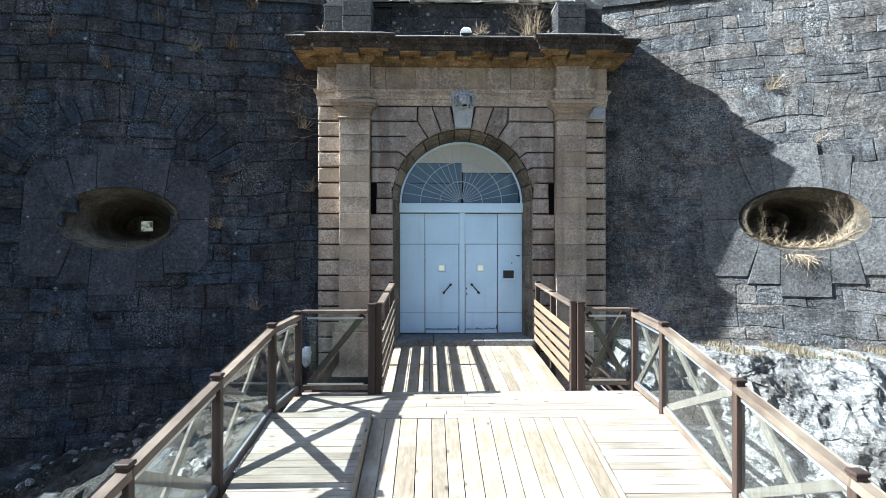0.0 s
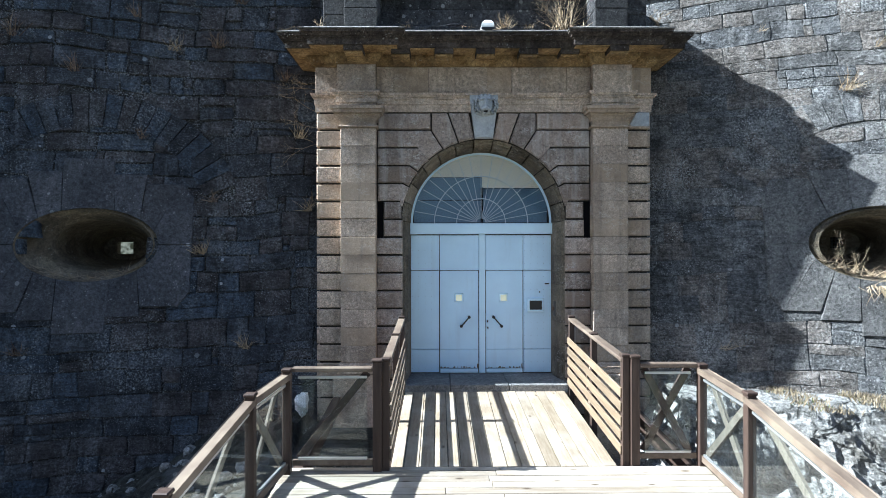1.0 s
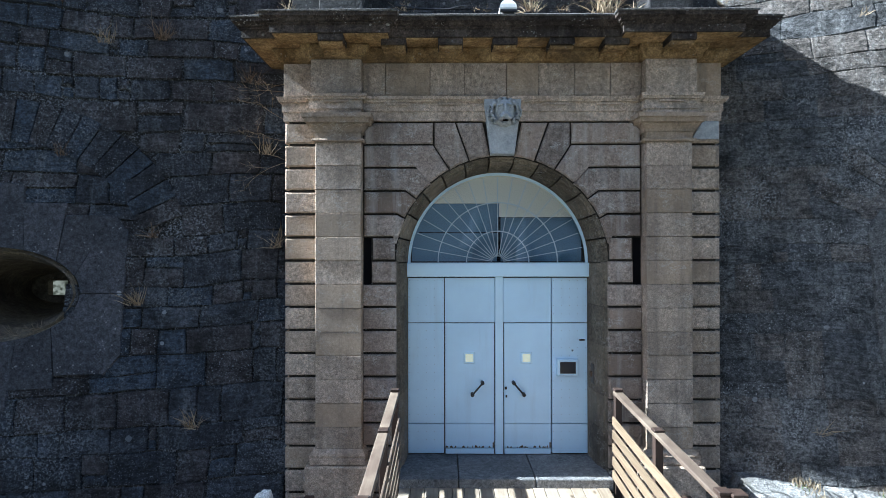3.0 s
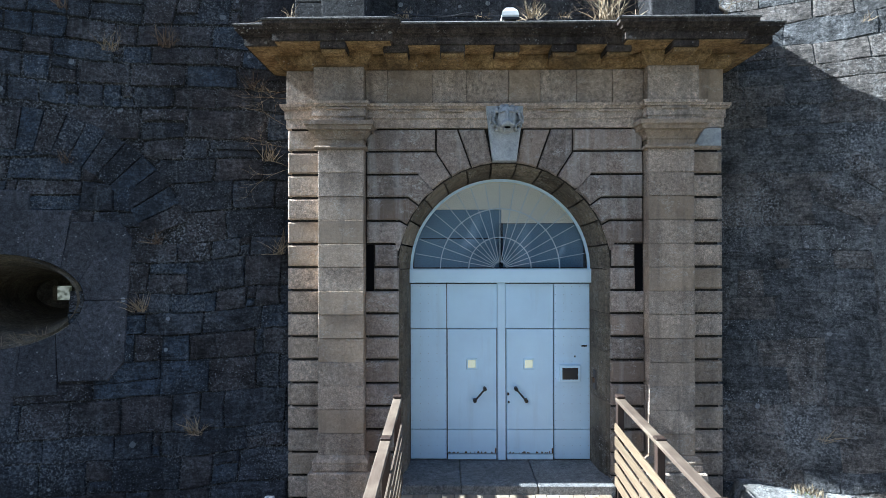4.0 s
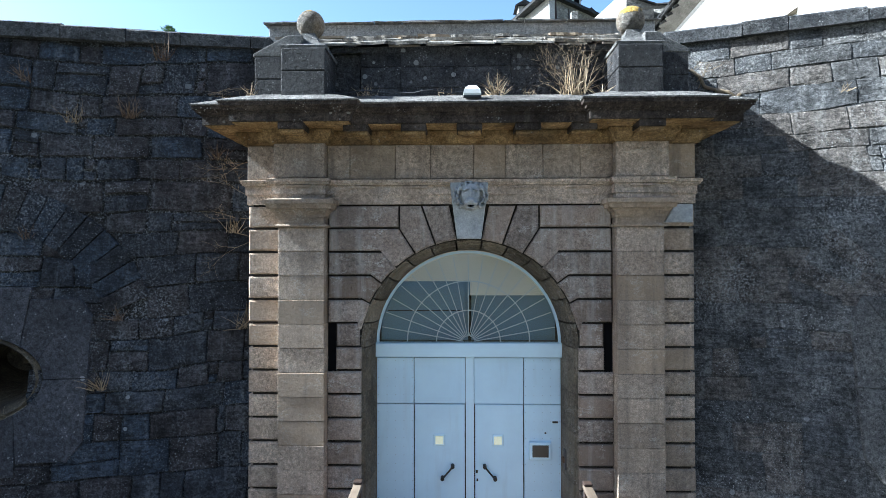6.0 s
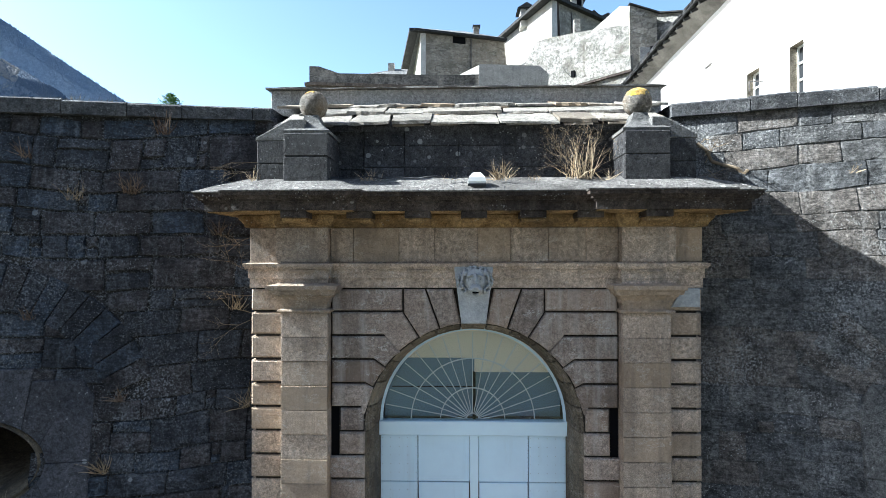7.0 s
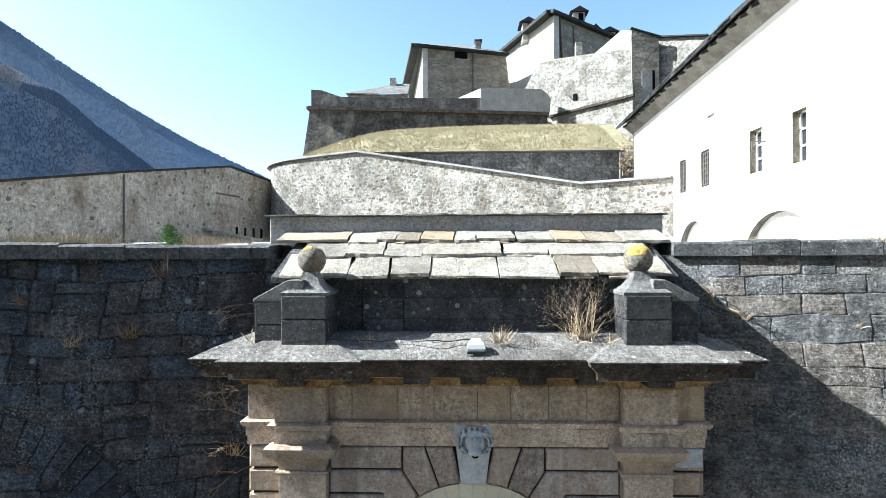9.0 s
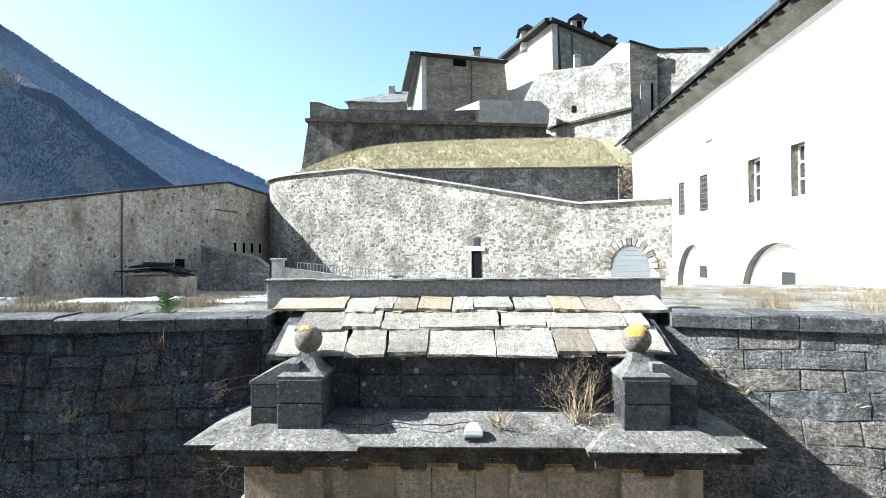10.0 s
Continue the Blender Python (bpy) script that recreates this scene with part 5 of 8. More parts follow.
for a, b in ((-1.52, -0.95), (-0.95, -0.2), (-0.2, 0.6), (0.6, 1.15), (1.15, 1.585)):
    for z0, z1 in ((6.2, 6.52), (6.52, 6.82), (6.82, 7.10)):
        bm = BM()
        prism(bm, [(a + 0.003, z0 + 0.003), (b - 0.003, z0 + 0.003), (b - 0.003, z1 - 0.003), (a + 0.003, z1 - 0.003)], -0.48, -0.38, 0.006)
        part("panel_block", bm, M_ATTIC, attic)
for s in (-1, 1):
    for z0, z1 in ((6.2, 6.5), (6.5, 6.84)):
        xa, xb = sorted((s * 1.56 if s > 0 else -1.53, s * 2.6))
        bm = BM()
        prism(bm, [(xa, z0 + 0.003), (xb, z0 + 0.003), (xb, z1 - 0.003), (xa, z1 - 0.003)], -0.44, -0.35, 0.006)
        part("side_block", bm, M_ATTIC, attic)
PED = []
for s in (-1, 1):
    cx = -2.17 if s < 0 else 2.2
    ped = thing("ball_finial", "stone pedestal topped by a lichened stone ball above the cornice", "finial", "ball finials")
    part("lower_die", box(BM(), cx - 0.29, cx + 0.29, -1.10, -0.35, 6.2, 6.575, 0.012), M_PED, ped)
    part("upper_die", box(BM(), cx - 0.288, cx + 0.288, -1.097, -0.35, 6.58, 6.88, 0.012), M_PED, ped)
    bm = BM()
    pr = [(0.30, 6.88), (0.305, 6.92), (0.22, 6.97), (0.15, 7.04), (0.11, 7.11), (0.09, 7.18), (0.0, 7.2)]
    rings = []
    for r, z in pr:
        rings.append([bm.verts.new((cx + i * r, -0.70 + j * (r * 1.25), z)) for i, j in ((-1, -1), (1, -1), (1, 1), (-1, 1))])
    bm.faces.new(rings[0])
    for r0, r1 in zip(rings, rings[1:]):
        for i in range(4):
            j = (i + 1) % 4
            bm.faces.new((r0[i], r0[j], r1[j], r1[i]))
    part("concave_cap", bm, M_BALLBASE, ped)
    bm = BM()
    bmesh.ops.create_uvsphere(bm, u_segments=28, v_segments=18, radius=0.19)
    for v in bm.verts:
        n = noise.noise(v.co * 9) * 0.006
        v.co = v.co * (1 + n * 4) + Vector((cx, -0.69, 7.34))
    part("stone_ball", bm, M_BALL, ped, "round stone ball with orange lichen", smooth=True)
    bm = BM()
    bmesh.ops.create_icosphere(bm, subdivisions=4, radius=0.1935)
    aim = Vector((-0.15, -0.35, 0.9)).normalized()
    size = 0.66 if s > 0 else 0.97
    bmesh.ops.delete(bm, geom=[f for f in bm.faces if f.calc_center_median().normalized().dot(aim) + 0.3 * noise.noise(f.calc_center_median() * 14) < size], context="FACES")
    for v in bm.verts:
        v.co = v.co * (1 + noise.noise(v.co * 9) * 0.024) + Vector((cx, -0.69, 7.34))
    part("lichen_crust", bm, M_LICHEN, ped, "bright orange-yellow lichen crust")
    # sloping wing block at the side
    wing = thing("attic_wing_block", "dark stone wing block with a sloping top beside the pedestal", "block", "wing blocks")
    x0, x1 = (-2.84, -2.462) if s < 0 else (2.492, 2.85)
    part("die", box(box(BM(), x0, x1, -1.0, -0.3, 6.2, 6.5, 0.01), x0, x1, -1.0, -0.3, 6.504, 6.80, 0.01), M_PED, wing)
    bm = BM()
    if s < 0:
        prism(bm, [(x0 - 0.02, 6.80), (x1 + 0.25, 6.80), (x1 + 0.25, 7.08), (x1 + 0.05, 7.08), (x0 - 0.02, 6.84)], -1.0, -0.2, 0.01)
    else:
        prism(bm, [(x0 - 0.2, 6.80), (x1 + 0.02, 6.80), (x1 + 0.02, 6.84), (x0 - 0.05, 7.08), (x0 - 0.2, 7.08)], -1.0, -0.2, 0.01)
    part("sloping_cap", bm, M_BALLBASE, wing)

# stone slab roof over the attic
roof = thing("slab_roof", "small lean-to roof of rough pale stone slabs behind the attic", "roof", kind="structure")
rng_r = random.Random(4)


def slab(x0, x1, x2, x3, ya, za, yb, zb, t, tilt):
    """A split stone slab with broken edges: front edge x0..x1 at ya, back edge x2..x3 at yb."""
    bm = BM()
    j = lambda k: rng_r.uniform(-k, k)
    n = 5
    edge = []
    for k in range(n):
        u = k / n
        edge.append((x0 + (x1 - x0) * u + j(0.01), ya + j(0.014), za + tilt * (u - 0.5)))
    for k in range(4):
        u = k / 4
        edge.append((x1 + (x3 - x1) * u + j(0.012), ya + (yb - ya) * u, za + (zb - za) * u + tilt * 0.5))
    for k in range(n):
        u = k / n
        edge.append((x3 + (x2 - x3) * u, yb, zb + tilt * (0.5 - u)))
    for k in range(4):
        u = k / 4
        edge.append((x2 + (x0 - x2) * u + j(0.012), yb + (ya - yb) * u, zb + (za - zb) * u - tilt * 0.5))
    tv = [bm.verts.new((p[0], p[1], p[2] + t + j(0.004))) for p in edge]
    lv = [bm.verts.new((p[0] + j(0.008), p[1] + j(0.008), p[2])) for p in edge]
    mid = Vector(((x0 + x1 + x2 + x3) / 4, (ya + yb) / 2, (za + zb) / 2 + t))
    inner = [bm.verts.new(v.co.lerp(mid, 0.4) + Vector((0, 0, j(0.007)))) for v in tv]
    c = bm.verts.new(mid + Vector((0, 0, j(0.008))))
    m = len(tv)
    for i in range(m):
        k = (i + 1) % m
        bm.faces.new((tv[i], tv[k], inner[k], inner[i]))
        bm.faces.new((inner[i], inner[k], c))
        bm.faces.new((tv[i], tv[k], lv[k], lv[i]))
    bm.faces.new(lv)
    return bm


# three rows from the eaves up: the joints along each row, and where its front and back edges lie
SLAB_ROWS = (
    ((-2.68, -1.72, -1.14, -0.58, 0.36, 1.18, 1.72, 2.7), -0.55, 7.108, 0.12, 7.39),
    ((-2.56, -1.86, -1.30, -0.72, 0.46, 1.14, 2.30, 2.62), 0.03, 7.385, 0.55, 7.59),
    ((-3.06, -1.92, -1.46, -1.17, -0.80, -0.27, 0.08, 0.70, 1.29, 1.80, 2.34, 3.02), 0.46, 7.60, 1.0, 7.765),
)
for joints, ya, za, yb, zb in SLAB_ROWS:
    for xa, xb in zip(joints, joints[1:]):
        sa, sb = rng_r.uniform(-0.05, 0.05), rng_r.uniform(-0.05, 0.05)
        dy = rng_r.uniform(-0.09, 0.04)
        part("roof_slab", slab(xa + 0.012, xb - 0.012, xa + 0.012 + sa, xb - 0.012 + sb, ya + dy, za + dy * 0.4 + rng_r.uniform(0, 0.012), yb, zb, rng_r.uniform(0.028, 0.05), rng_r.uniform(-0.022, 0.022)), M_SLAB, roof)
        if rng_r.random() < 0.75:
            w, o = rng_r.uniform(0.35, 0.8) * (xb - xa), rng_r.uniform(0.0, 0.15)
            part("roof_slab", slab(xa + o, xa + o + w, xa + o, xa + o + w, ya - rng_r.uniform(0.0, 0.05), za - 0.032, yb - 0.1, zb - 0.045, 0.026, rng_r.uniform(-0.01, 0.01)), M_SLAB, roof)
bm = BM()
prism(bm, [(-2.8, 7.02), (2.8, 7.02), (2.8, 7.1), (-2.8, 7.1)], -0.5, 1.1)
for v in bm.verts:
    v.co.z += max(0, (v.co.y + 0.5)) * 0.41
part("roof_bed", bm, M_ATTIC, roof)

# rendered parapet behind the roof
par = tagged(part("parapet_wall", box(BM(), -3.33, 3.12, 1.0, 1.35, 6.5, 8.05, 0.01), M_RENDER), "low grey rendered parapet wall behind the slab roof", "wall", kind="structure")

xx = -3.4
while xx < 3.15:
    w = min(rng_r.uniform(0.35, 1.1), 3.2 - xx)
    part("coping_slate", slab(xx + 0.006, xx + w - 0.006, xx + 0.006, xx + w - 0.006, 0.93 + rng_r.uniform(-0.02, 0.02), 8.052, 1.42, 8.056, rng_r.uniform(0.015, 0.03), rng_r.uniform(-0.008, 0.008)), M_BALLBASE, par)
    xx += w

# wall walk on top of the curtain wall
for s, fy in ((-1, left_y), (1, right_y)):
    bm = BM()
    x0, x1 = (-16.0, -3.0) if s < 0 else (3.0, 13.0)
    nx, ny = 40, 12
    g = []
    for i in range(nx + 1):
        x = x0 + (x1 - x0) * i / nx
        ya = fy(x, 7.4) + 0.5
        yb = 3.7 if s < 0 else 8.2
        g.append([bm.verts.new((x, ya + (yb - ya) * j / ny, 7.57 + 0.03 * j / ny + 0.035 * noise.noise(Vector((x * 1.7, j * 0.9, s))))) for j in range(ny + 1)])
    for i in range(nx):
        for j in range(ny):
            bm.faces.new((g[i][j], g[i + 1][j], g[i + 1][j + 1], g[i][j + 1]))
    tagged(part("wall_walk", bm, M_WALK), "gravelly wall top with dry grass and pale stone", "wall walk", kind="structure")

# ---- ground, moat and rock ----
def ground_z(x, y):
    n = noise.noise(Vector((x * 0.35, y * 0.35, 0))) * 0.5 + noise.noise(Vector((x * 1.1, y * 1.1, 3))) * 0.22
    crag = noise.multi_fractal(Vector((x * 0.9, y * 0.9, 2.0)), 0.7, 2.2, 6) - 0.9
    crag2 = abs(noise.noise(Vector((x * 1.9, y * 2.3, 4.0)))) + 0.5 * abs(noise.noise(Vector((x * 4.3, y * 4.9, 6.0))))
    if x > 0:
        shelf = right_y(max(x, 3), 0) - 0.7 - 0.35 * noise.noise(Vector((x * 0.9, 1, 1)))
        d = shelf - y
        if d < 0:
            z = -0.02 + 0.1 * n
        else:
            z = -0.1 - min(d * 2.1, 3.4) - max(0, d - 1.6) * 0.3 + (n + 0.55 * crag - 0.5 * crag2) * min(1, d * 1.5)
        k = min(1, max(0, (x - 2.2) / 1.2))
        z = z * k + (-1.3 + 0.3 * n) * (1 - k)
    else:
        z = 0.72 + 0.32 * max(x, -8) + 0.1 * min(0, x + 8) + 0.12 * y + n * 0.55 + 0.16 * crag - 0.22 * crag2
    return z


def ground_sheet(name, xa, xb, nx, ny, mat, label):
    bm = BM()
    g = []
    for i in range(nx + 1):
        x = xa + (xb - xa) * i / nx
        g.append([])
        for j in range(ny + 1):
            y = -19 + 19.5 * (j / ny) ** 0.6
            z = ground_z(x, y)
            if -3.2 < x < 2.7:
                z = min(z, deck_z(y) - 0.6)
            p = Vector((x, y, z))
            k = min(1, max(0, (x - 2.9) * 2)) if x > 0 else min(1, max(0, (-3.4 - x) * 2))
            if y < -1.6:
                f1, f2 = noise.turbulence_vector(p * 1.1, 4, True, noise_basis="PERLIN_ORIGINAL", amplitude_scale=0.6, frequency_scale=2.2), noise.cell_vector(Vector((p.x * 0.9 + p.z * 0.35, p.y * 1.0 + 0.4 * p.x, p.z * 0.8))) * 0.7 + noise.cell_vector(Vector((p.x * 2.3 - p.z * 0.9, p.y * 2.6, p.z * 1.7))) * 0.3
                p += (f2 - Vector((0.5, 0.5, 0.5))) * (0.12 if x < 0 else 0.5) * k + (f1 - Vector((0.5, 0.5, 0.5))) * 0.1 * k
            g[-1].append(bm.verts.new(p))
    for i in range(nx):
        for j in range(ny):
            bm.faces.new((g[i][j], g[i + 1][j], g[i + 1][j + 1], g[i][j + 1]))
    return tagged(part(name, bm, mat), label, "rock", kind="structure")


ground_sheet("moat_ground", -15.0, 0.0, 130, 150, M_SCRUB, "dark mossy stony moat ground in shade")

# loose limestone on the bank beside the bridge
rng_k = random.Random(18)
vs, fs = [], []
for _ in range(700):
    x = -3.6 - 5.4 * rng_k.random() ** 1.3
    y = left_y(x, -1) - 0.3 - rng_k.random() * 5.5
    if noise.noise(Vector((x * 0.7, y * 0.7, 12.0))) < -0.05:
        continue
    r = 0.03 + 0.1 * rng_k.random() ** 3
    c = Vector((x, y, ground_z(x, y) + r * 0.1))
    k = len(vs)
    turn = rng_k.random() * 6.28
    for zz, rr in ((-0.5, 0.8), (0.15, 1.0), (0.6, 0.6)):
        for q in range(6):
            a = turn + q * math.tau / 6
            d = r * rr * rng_k.uniform(0.75, 1.2)
            vs.append((c.x + d * math.cos(a), c.y + d * math.sin(a), c.z + r * zz * rng_k.uniform(0.8, 1.2)))
    vs.append((c.x, c.y, c.z + r * 0.75))
    for lv in (0, 6):
        for q in range(6):
            fs.append((k + lv + q, k + lv + (q + 1) % 6, k + lv + 6 + (q + 1) % 6, k + lv + 6 + q))
    for q in range(6):
        fs.append((k + 12 + q, k + 12 + (q + 1) % 6, k + 18))
me = bpy.data.meshes.new("scree")
me.from_pydata(vs, [], fs)
tagged(mesh_part("scree", me, M_ROCK), "loose pale limestone pieces on the shaded bank", "scree", kind="stuff")


def ledge_profile(x, v):
    """Shelf at the wall's foot, a steep broken face, then scree falling to the moat."""
    edge = right_y(max(x, 3), 0) - 0.75 + 0.45 * noise.noise(Vector((x * 0.8, 1, 1)))
    if v < 0.2:
        return Vector((x, edge + 1.6 * (1 - v / 0.2), -0.02 - 0.1 * (v / 0.2) ** 3))
    if v < 0.75:
        k = (v - 0.2) / 0.55
        return Vector((x, edge - 1.5 * k - 0.5 * k * k, -0.12 - 3.0 * k ** 0.85))
    k = (v - 0.75) / 0.25
    return Vector((x, (edge - 2.0) * (1 - k) - 19.0 * k, -3.12 - 0.9 * k))


bm = BM()
g = []
for i in range(261):
    x = 13.0 * i / 260
    g.append([])
    for j in range(171):
        p = ledge_profile(x, j / 170)
        a = min(1, max(0, (j / 170 - 0.14) / 0.12))
        q = Vector((p.x * 1.1 + 0.5 * p.z, p.y * 1.1, p.z * 0.65 - 0.35 * p.x))
        d = 0.6 * noise.noise(q * 0.7) + 0.75 * (abs(noise.noise(q * 1.3 + Vector((7, 3, 1)))) - 0.25) + 0.16 * noise.noise(q * 3.1) + 0.1 * (0.3 - abs(noise.noise(q * 4.6))) + 0.1 * noise.noise(q * 8.0) + 0.05 * noise.noise(q * 17.0)
        p += Vector((-0.35, -0.75, 0.45)) * d * a + Vector((0, 0, 0.06 * noise.noise(q * 2.0)))
        k = min(1, max(0, (x - 2.3) / 0.9))
        p.z = p.z * k + (-1.6 + 0.2 * d) * (1 - k) if p.z > -1.6 else p.z
        g[-1].append(bm.verts.new(p))
for i in range(260):
    for j in range(170):
        bm.faces.new((g[i][j], g[i + 1][j], g[i + 1][j + 1], g[i][j + 1]))
tagged(part("rock_ledge", bm, M_ROCK), "pale craggy limestone ledge below the wall", "rock", kind="structure")
# land all round, to the horizon
bm = BM()
bm.faces.new([bm.verts.new((x, y, -4.25)) for x, y in ((-4000, -4000), (4000, -4000), (4000, 4000), (-4000, 4000))])
tagged(part("ground", bm, M_EARTH), "dark grassy valley ground", "ground", kind="structure")
tagged(part("courtyard", box(BM(), -45, 30, 3.5, 60, 5.0, 6.3), M_COURT), "pale gravel courtyard inside the fortress", "ground", kind="structure")

# ---- white barrack building ----
white = thing("white_building", "long sunlit white plastered building with small windows and arches", "building", at=(10.5, 9.5, 0))
WX = 10.5
wins = [(18.72, 19.47, 10.38, 11.97, "grille"), (16.22, 17.06, 10.38, 11.98, "grille"), (11.98, 12.85, 10.36, 11.95, "casement"), (9.40, 10.16, 10.30, 11.97, "casement")]
arches = [(16.1, 19.75, 7.0, 8.95), (8.6, 13.4, 7.0, 8.87)]


def facade_x(bm, x, y0, y1, z0, z1, holes, depth):
    """A wall in the plane x with square holes, cut into cells."""
    ys = sorted({y0, y1, *[h[0] for h in holes], *[h[1] for h in holes]})
    zs = sorted({z0, z1, *[h[2] for h in holes], *[h[3] for h in holes]})
    for ya, yb in zip(ys, ys[1:]):
        for za, zb in zip(zs, zs[1:]):
            cy, cz = (ya + yb) / 2, (za + zb) / 2
            if any(h[0] < cy < h[1] and h[2] < cz < h[3] for h in holes):
                continue
            bm.faces.new([bm.verts.new(p) for p in ((x, ya, za), (x, yb, za), (x, yb, zb), (x, ya, zb))])
    for h in holes:
        c = [(h[0], h[2]), (h[1], h[2]), (h[1], h[3]), (h[0], h[3])]
        for i in range(4):
            a, b = c[i], c[(i + 1) % 4]
            bm.faces.new([bm.verts.new(p) for p in ((x, *a), (x, *b), (x + depth, *b), (x + depth, *a))])
    return bm


small = [(17.06, 17.77, 7.45, 8.0), (10.45, 11.2, 7.4, 7.88)]
bm = BM()
facade_x(bm, WX, -2.0, 26.3, 5.5, 16.0, [w[:4] for w in wins] + [(a[0], a[1], a[2], a[3]) for a in arches], 0.45)
part("plaster_wall", bm, M_PLASTER, white)
for ya, yb, za, zb, kind in wins:
    bm = BM()
    c = [(ya, za), (yb, za), (yb, zb), (ya, zb)]
    for i in range(4):
        (y1, z1), (y2, z2) = c[i], c[(i + 1) % 4]
        k1 = 0.012
        cy_, cz_ = (ya + yb) / 2, (za + zb) / 2
        s1 = lambda y, z: (y + (cy_ - y) * k1, z + (cz_ - z) * k1)
        bm.faces.new([bm.verts.new(q) for q in ((WX + 0.012, *s1(y1, z1)), (WX + 0.012, *s1(y2, z2)), (WX + 0.44, *s1(y2, z2)), (WX + 0.44, *s1(y1, z1)))])
    part("window_reveal", bm, M_REVEAL, white, "raw brownish stone of the window reveal")
part("end_wall", box(BM(), WX, WX + 9, 26.3, 26.7, 5.5, 16.0), M_PLASTER, white)
part("rear_wall", box(BM(), WX + 0.46, WX + 0.5, -2.0, 26.3, 5.5, 16.0), M_DIMROOM, white)
for ya, yb, za, zb, kind in wins:
    if kind == "grille":
        w = part("window_grille", BM(), M_IRONGREY, white, "rusty iron grille in a deep window")
        bm = BM()
        for k in range(4):
            yy = ya + (yb - ya) * (k + 0.5) / 4
            rod(bm, (WX + 0.08, yy, za), (WX + 0.08, yy, zb), 0.03, n=6)
        for k in range(7):
            zz = za + (zb - za) * (k + 0.5) / 7
            rod(bm, (WX + 0.08, ya, zz), (WX + 0.08, yb, zz), 0.025, n=6)
        bm.to_mesh(w.data)
        bm.free()
        part("pane", box(BM(), WX + 0.3, WX + 0.32, ya, yb, za, zb), M_DARKPANE, w)
    else:
        w = part("window_frame", BM(), M_WHITE, white, "white casement window in a deep opening")
        bm = BM()
        for yy in (ya + 0.03, (ya + yb) / 2, yb - 0.03):
            beam(bm, (WX + 0.27, yy, za), (WX + 0.27, yy, zb), 0.06, 0.07, up=Vector((0, 1, 0)))
        for k in range(4):
            zz = za + 0.03 + (zb - za - 0.06) * k / 3
            beam(bm, (WX + 0.27, ya, zz), (WX + 0.27, yb, zz), 0.06, 0.06)
        bm.to_mesh(w.data)
        bm.free()
        part("pane", box(BM(), WX + 0.29, WX + 0.3, ya, yb, za, zb), M_DARKPANE, w)
for ya, yb, za, zt in arches:
    # recessed blind arch: spandrels flush with the wall, curved soffit, plastered back
    cy, r, h = (ya + yb) / 2, (yb - ya) / 2, zt - za
    curve = [(cy + r * math.cos(math.pi * i / 28), za + h * math.sin(math.pi * i / 28)) for i in range(29)]
    bm = BM()
    for (y1, z1), (y2, z2) in zip(curve, curve[1:]):
        bm.faces.new([bm.verts.new(p) for p in ((WX, y1, z1), (WX, y2, z2), (WX, y2, zt), (WX, y1, zt))])
    part("spandrel", bm, M_PLASTER, white)
    bm = BM()
    for (y1, z1), (y2, z2) in zip(curve, curve[1:]):
        bm.faces.new([bm.verts.new(p) for p in ((WX, y1, z1), (WX, y2, z2), (WX + 0.3, y2, z2), (WX + 0.3, y1, z1))])
    part("arch_soffit", bm, M_SOFFIT_SHADE, white, "soffit of a blind arch, shade in its colour")
    part("arch_back", box(BM(), WX + 0.28, WX + 0.32, ya - 0.1, yb + 0.1, za - 0.1, zt + 0.05), M_PLASTER, white)
for ya, yb, za, zb in small:
    part("cellar_window", box(BM(), WX + 0.24, WX + 0.3, ya, yb, za, zb), M_DARKPANE, white)
part("window_bracket", rod(rod(BM(), (WX - 0.02, 11.7, 11.35), (WX - 0.5, 11.7, 11.35), 0.02), (WX - 0.5, 11.7, 11.35), (WX - 0.5, 11.7, 11.0), 0.02), M_IRONGREY, white)
part("iron_tie", box(BM(), WX - 0.06, WX + 0.02, 15.7, 16.3, 13.3, 13.37), M_IRONGREY, white)
# roof with overhanging eave
bm = BM()
pr = [(9.62, 15.72), (9.62, 15.86), (15.0, 19.9), (15.0, 19.6)]
f = [[bm.verts.new((x, y, z + (8 - y) * 0.041 + 0.38)) for x, z in pr] for y in (-3.0, 27.4)]
bm.faces.new(f[0])
bm.faces.new(f[1])
for i in range(4):
    bm.faces.new((f[0][i], f[0][(i + 1) % 4], f[1][(i + 1) % 4], f[1][i]))
part("roof", bm, M_ROOFSLATE, white, "dark slate roof with deep eaves")
rng_v = random.Random(44)
yy = -2.8
while yy < 27.2:
    w = rng_v.uniform(0.18, 0.5)
    ez = 15.80 + (8 - yy) * 0.041 + 0.38 + rng_v.uniform(-0.02, 0.03)
    o = rng_v.uniform(-0.06, 0.05)
    bm = BM()
    vs = [bm.verts.new(p) for p in ((9.6 + o, yy, ez + o * 0.75), (9.6 + o, yy + w - 0.02, ez + o * 0.75), (10.6, yy + w - 0.02, ez + 0.82), (10.6, yy, ez + 0.82))]
    vl = [bm.verts.new(v.co + Vector((0, 0, 0.07))) for v in vs]
    bm.faces.new(vs)
    bm.faces.new(vl)
    for i in range(4):
        bm.faces.new((vs[i], vs[(i + 1) % 4], vl[(i + 1) % 4], vl[i]))
    part("eave_slate", bm, M_ROOFSLATE, white)
    yy += w
yy = -2.4
while yy < 27:
    part("rafter_end", beam(BM(), (9.75, yy, 15.62 + (8 - yy) * 0.041 + 0.38), (10.45, yy, 15.95 + (8 - yy) * 0.041 + 0.38), 0.1, 0.12), M_ROOFSLATE, white)
    yy += 0.8
bm = BM()
pr = [(9.95, 15.8), (10.49, 15.3), (10.7, 15.3), (10.7, 16.6)]
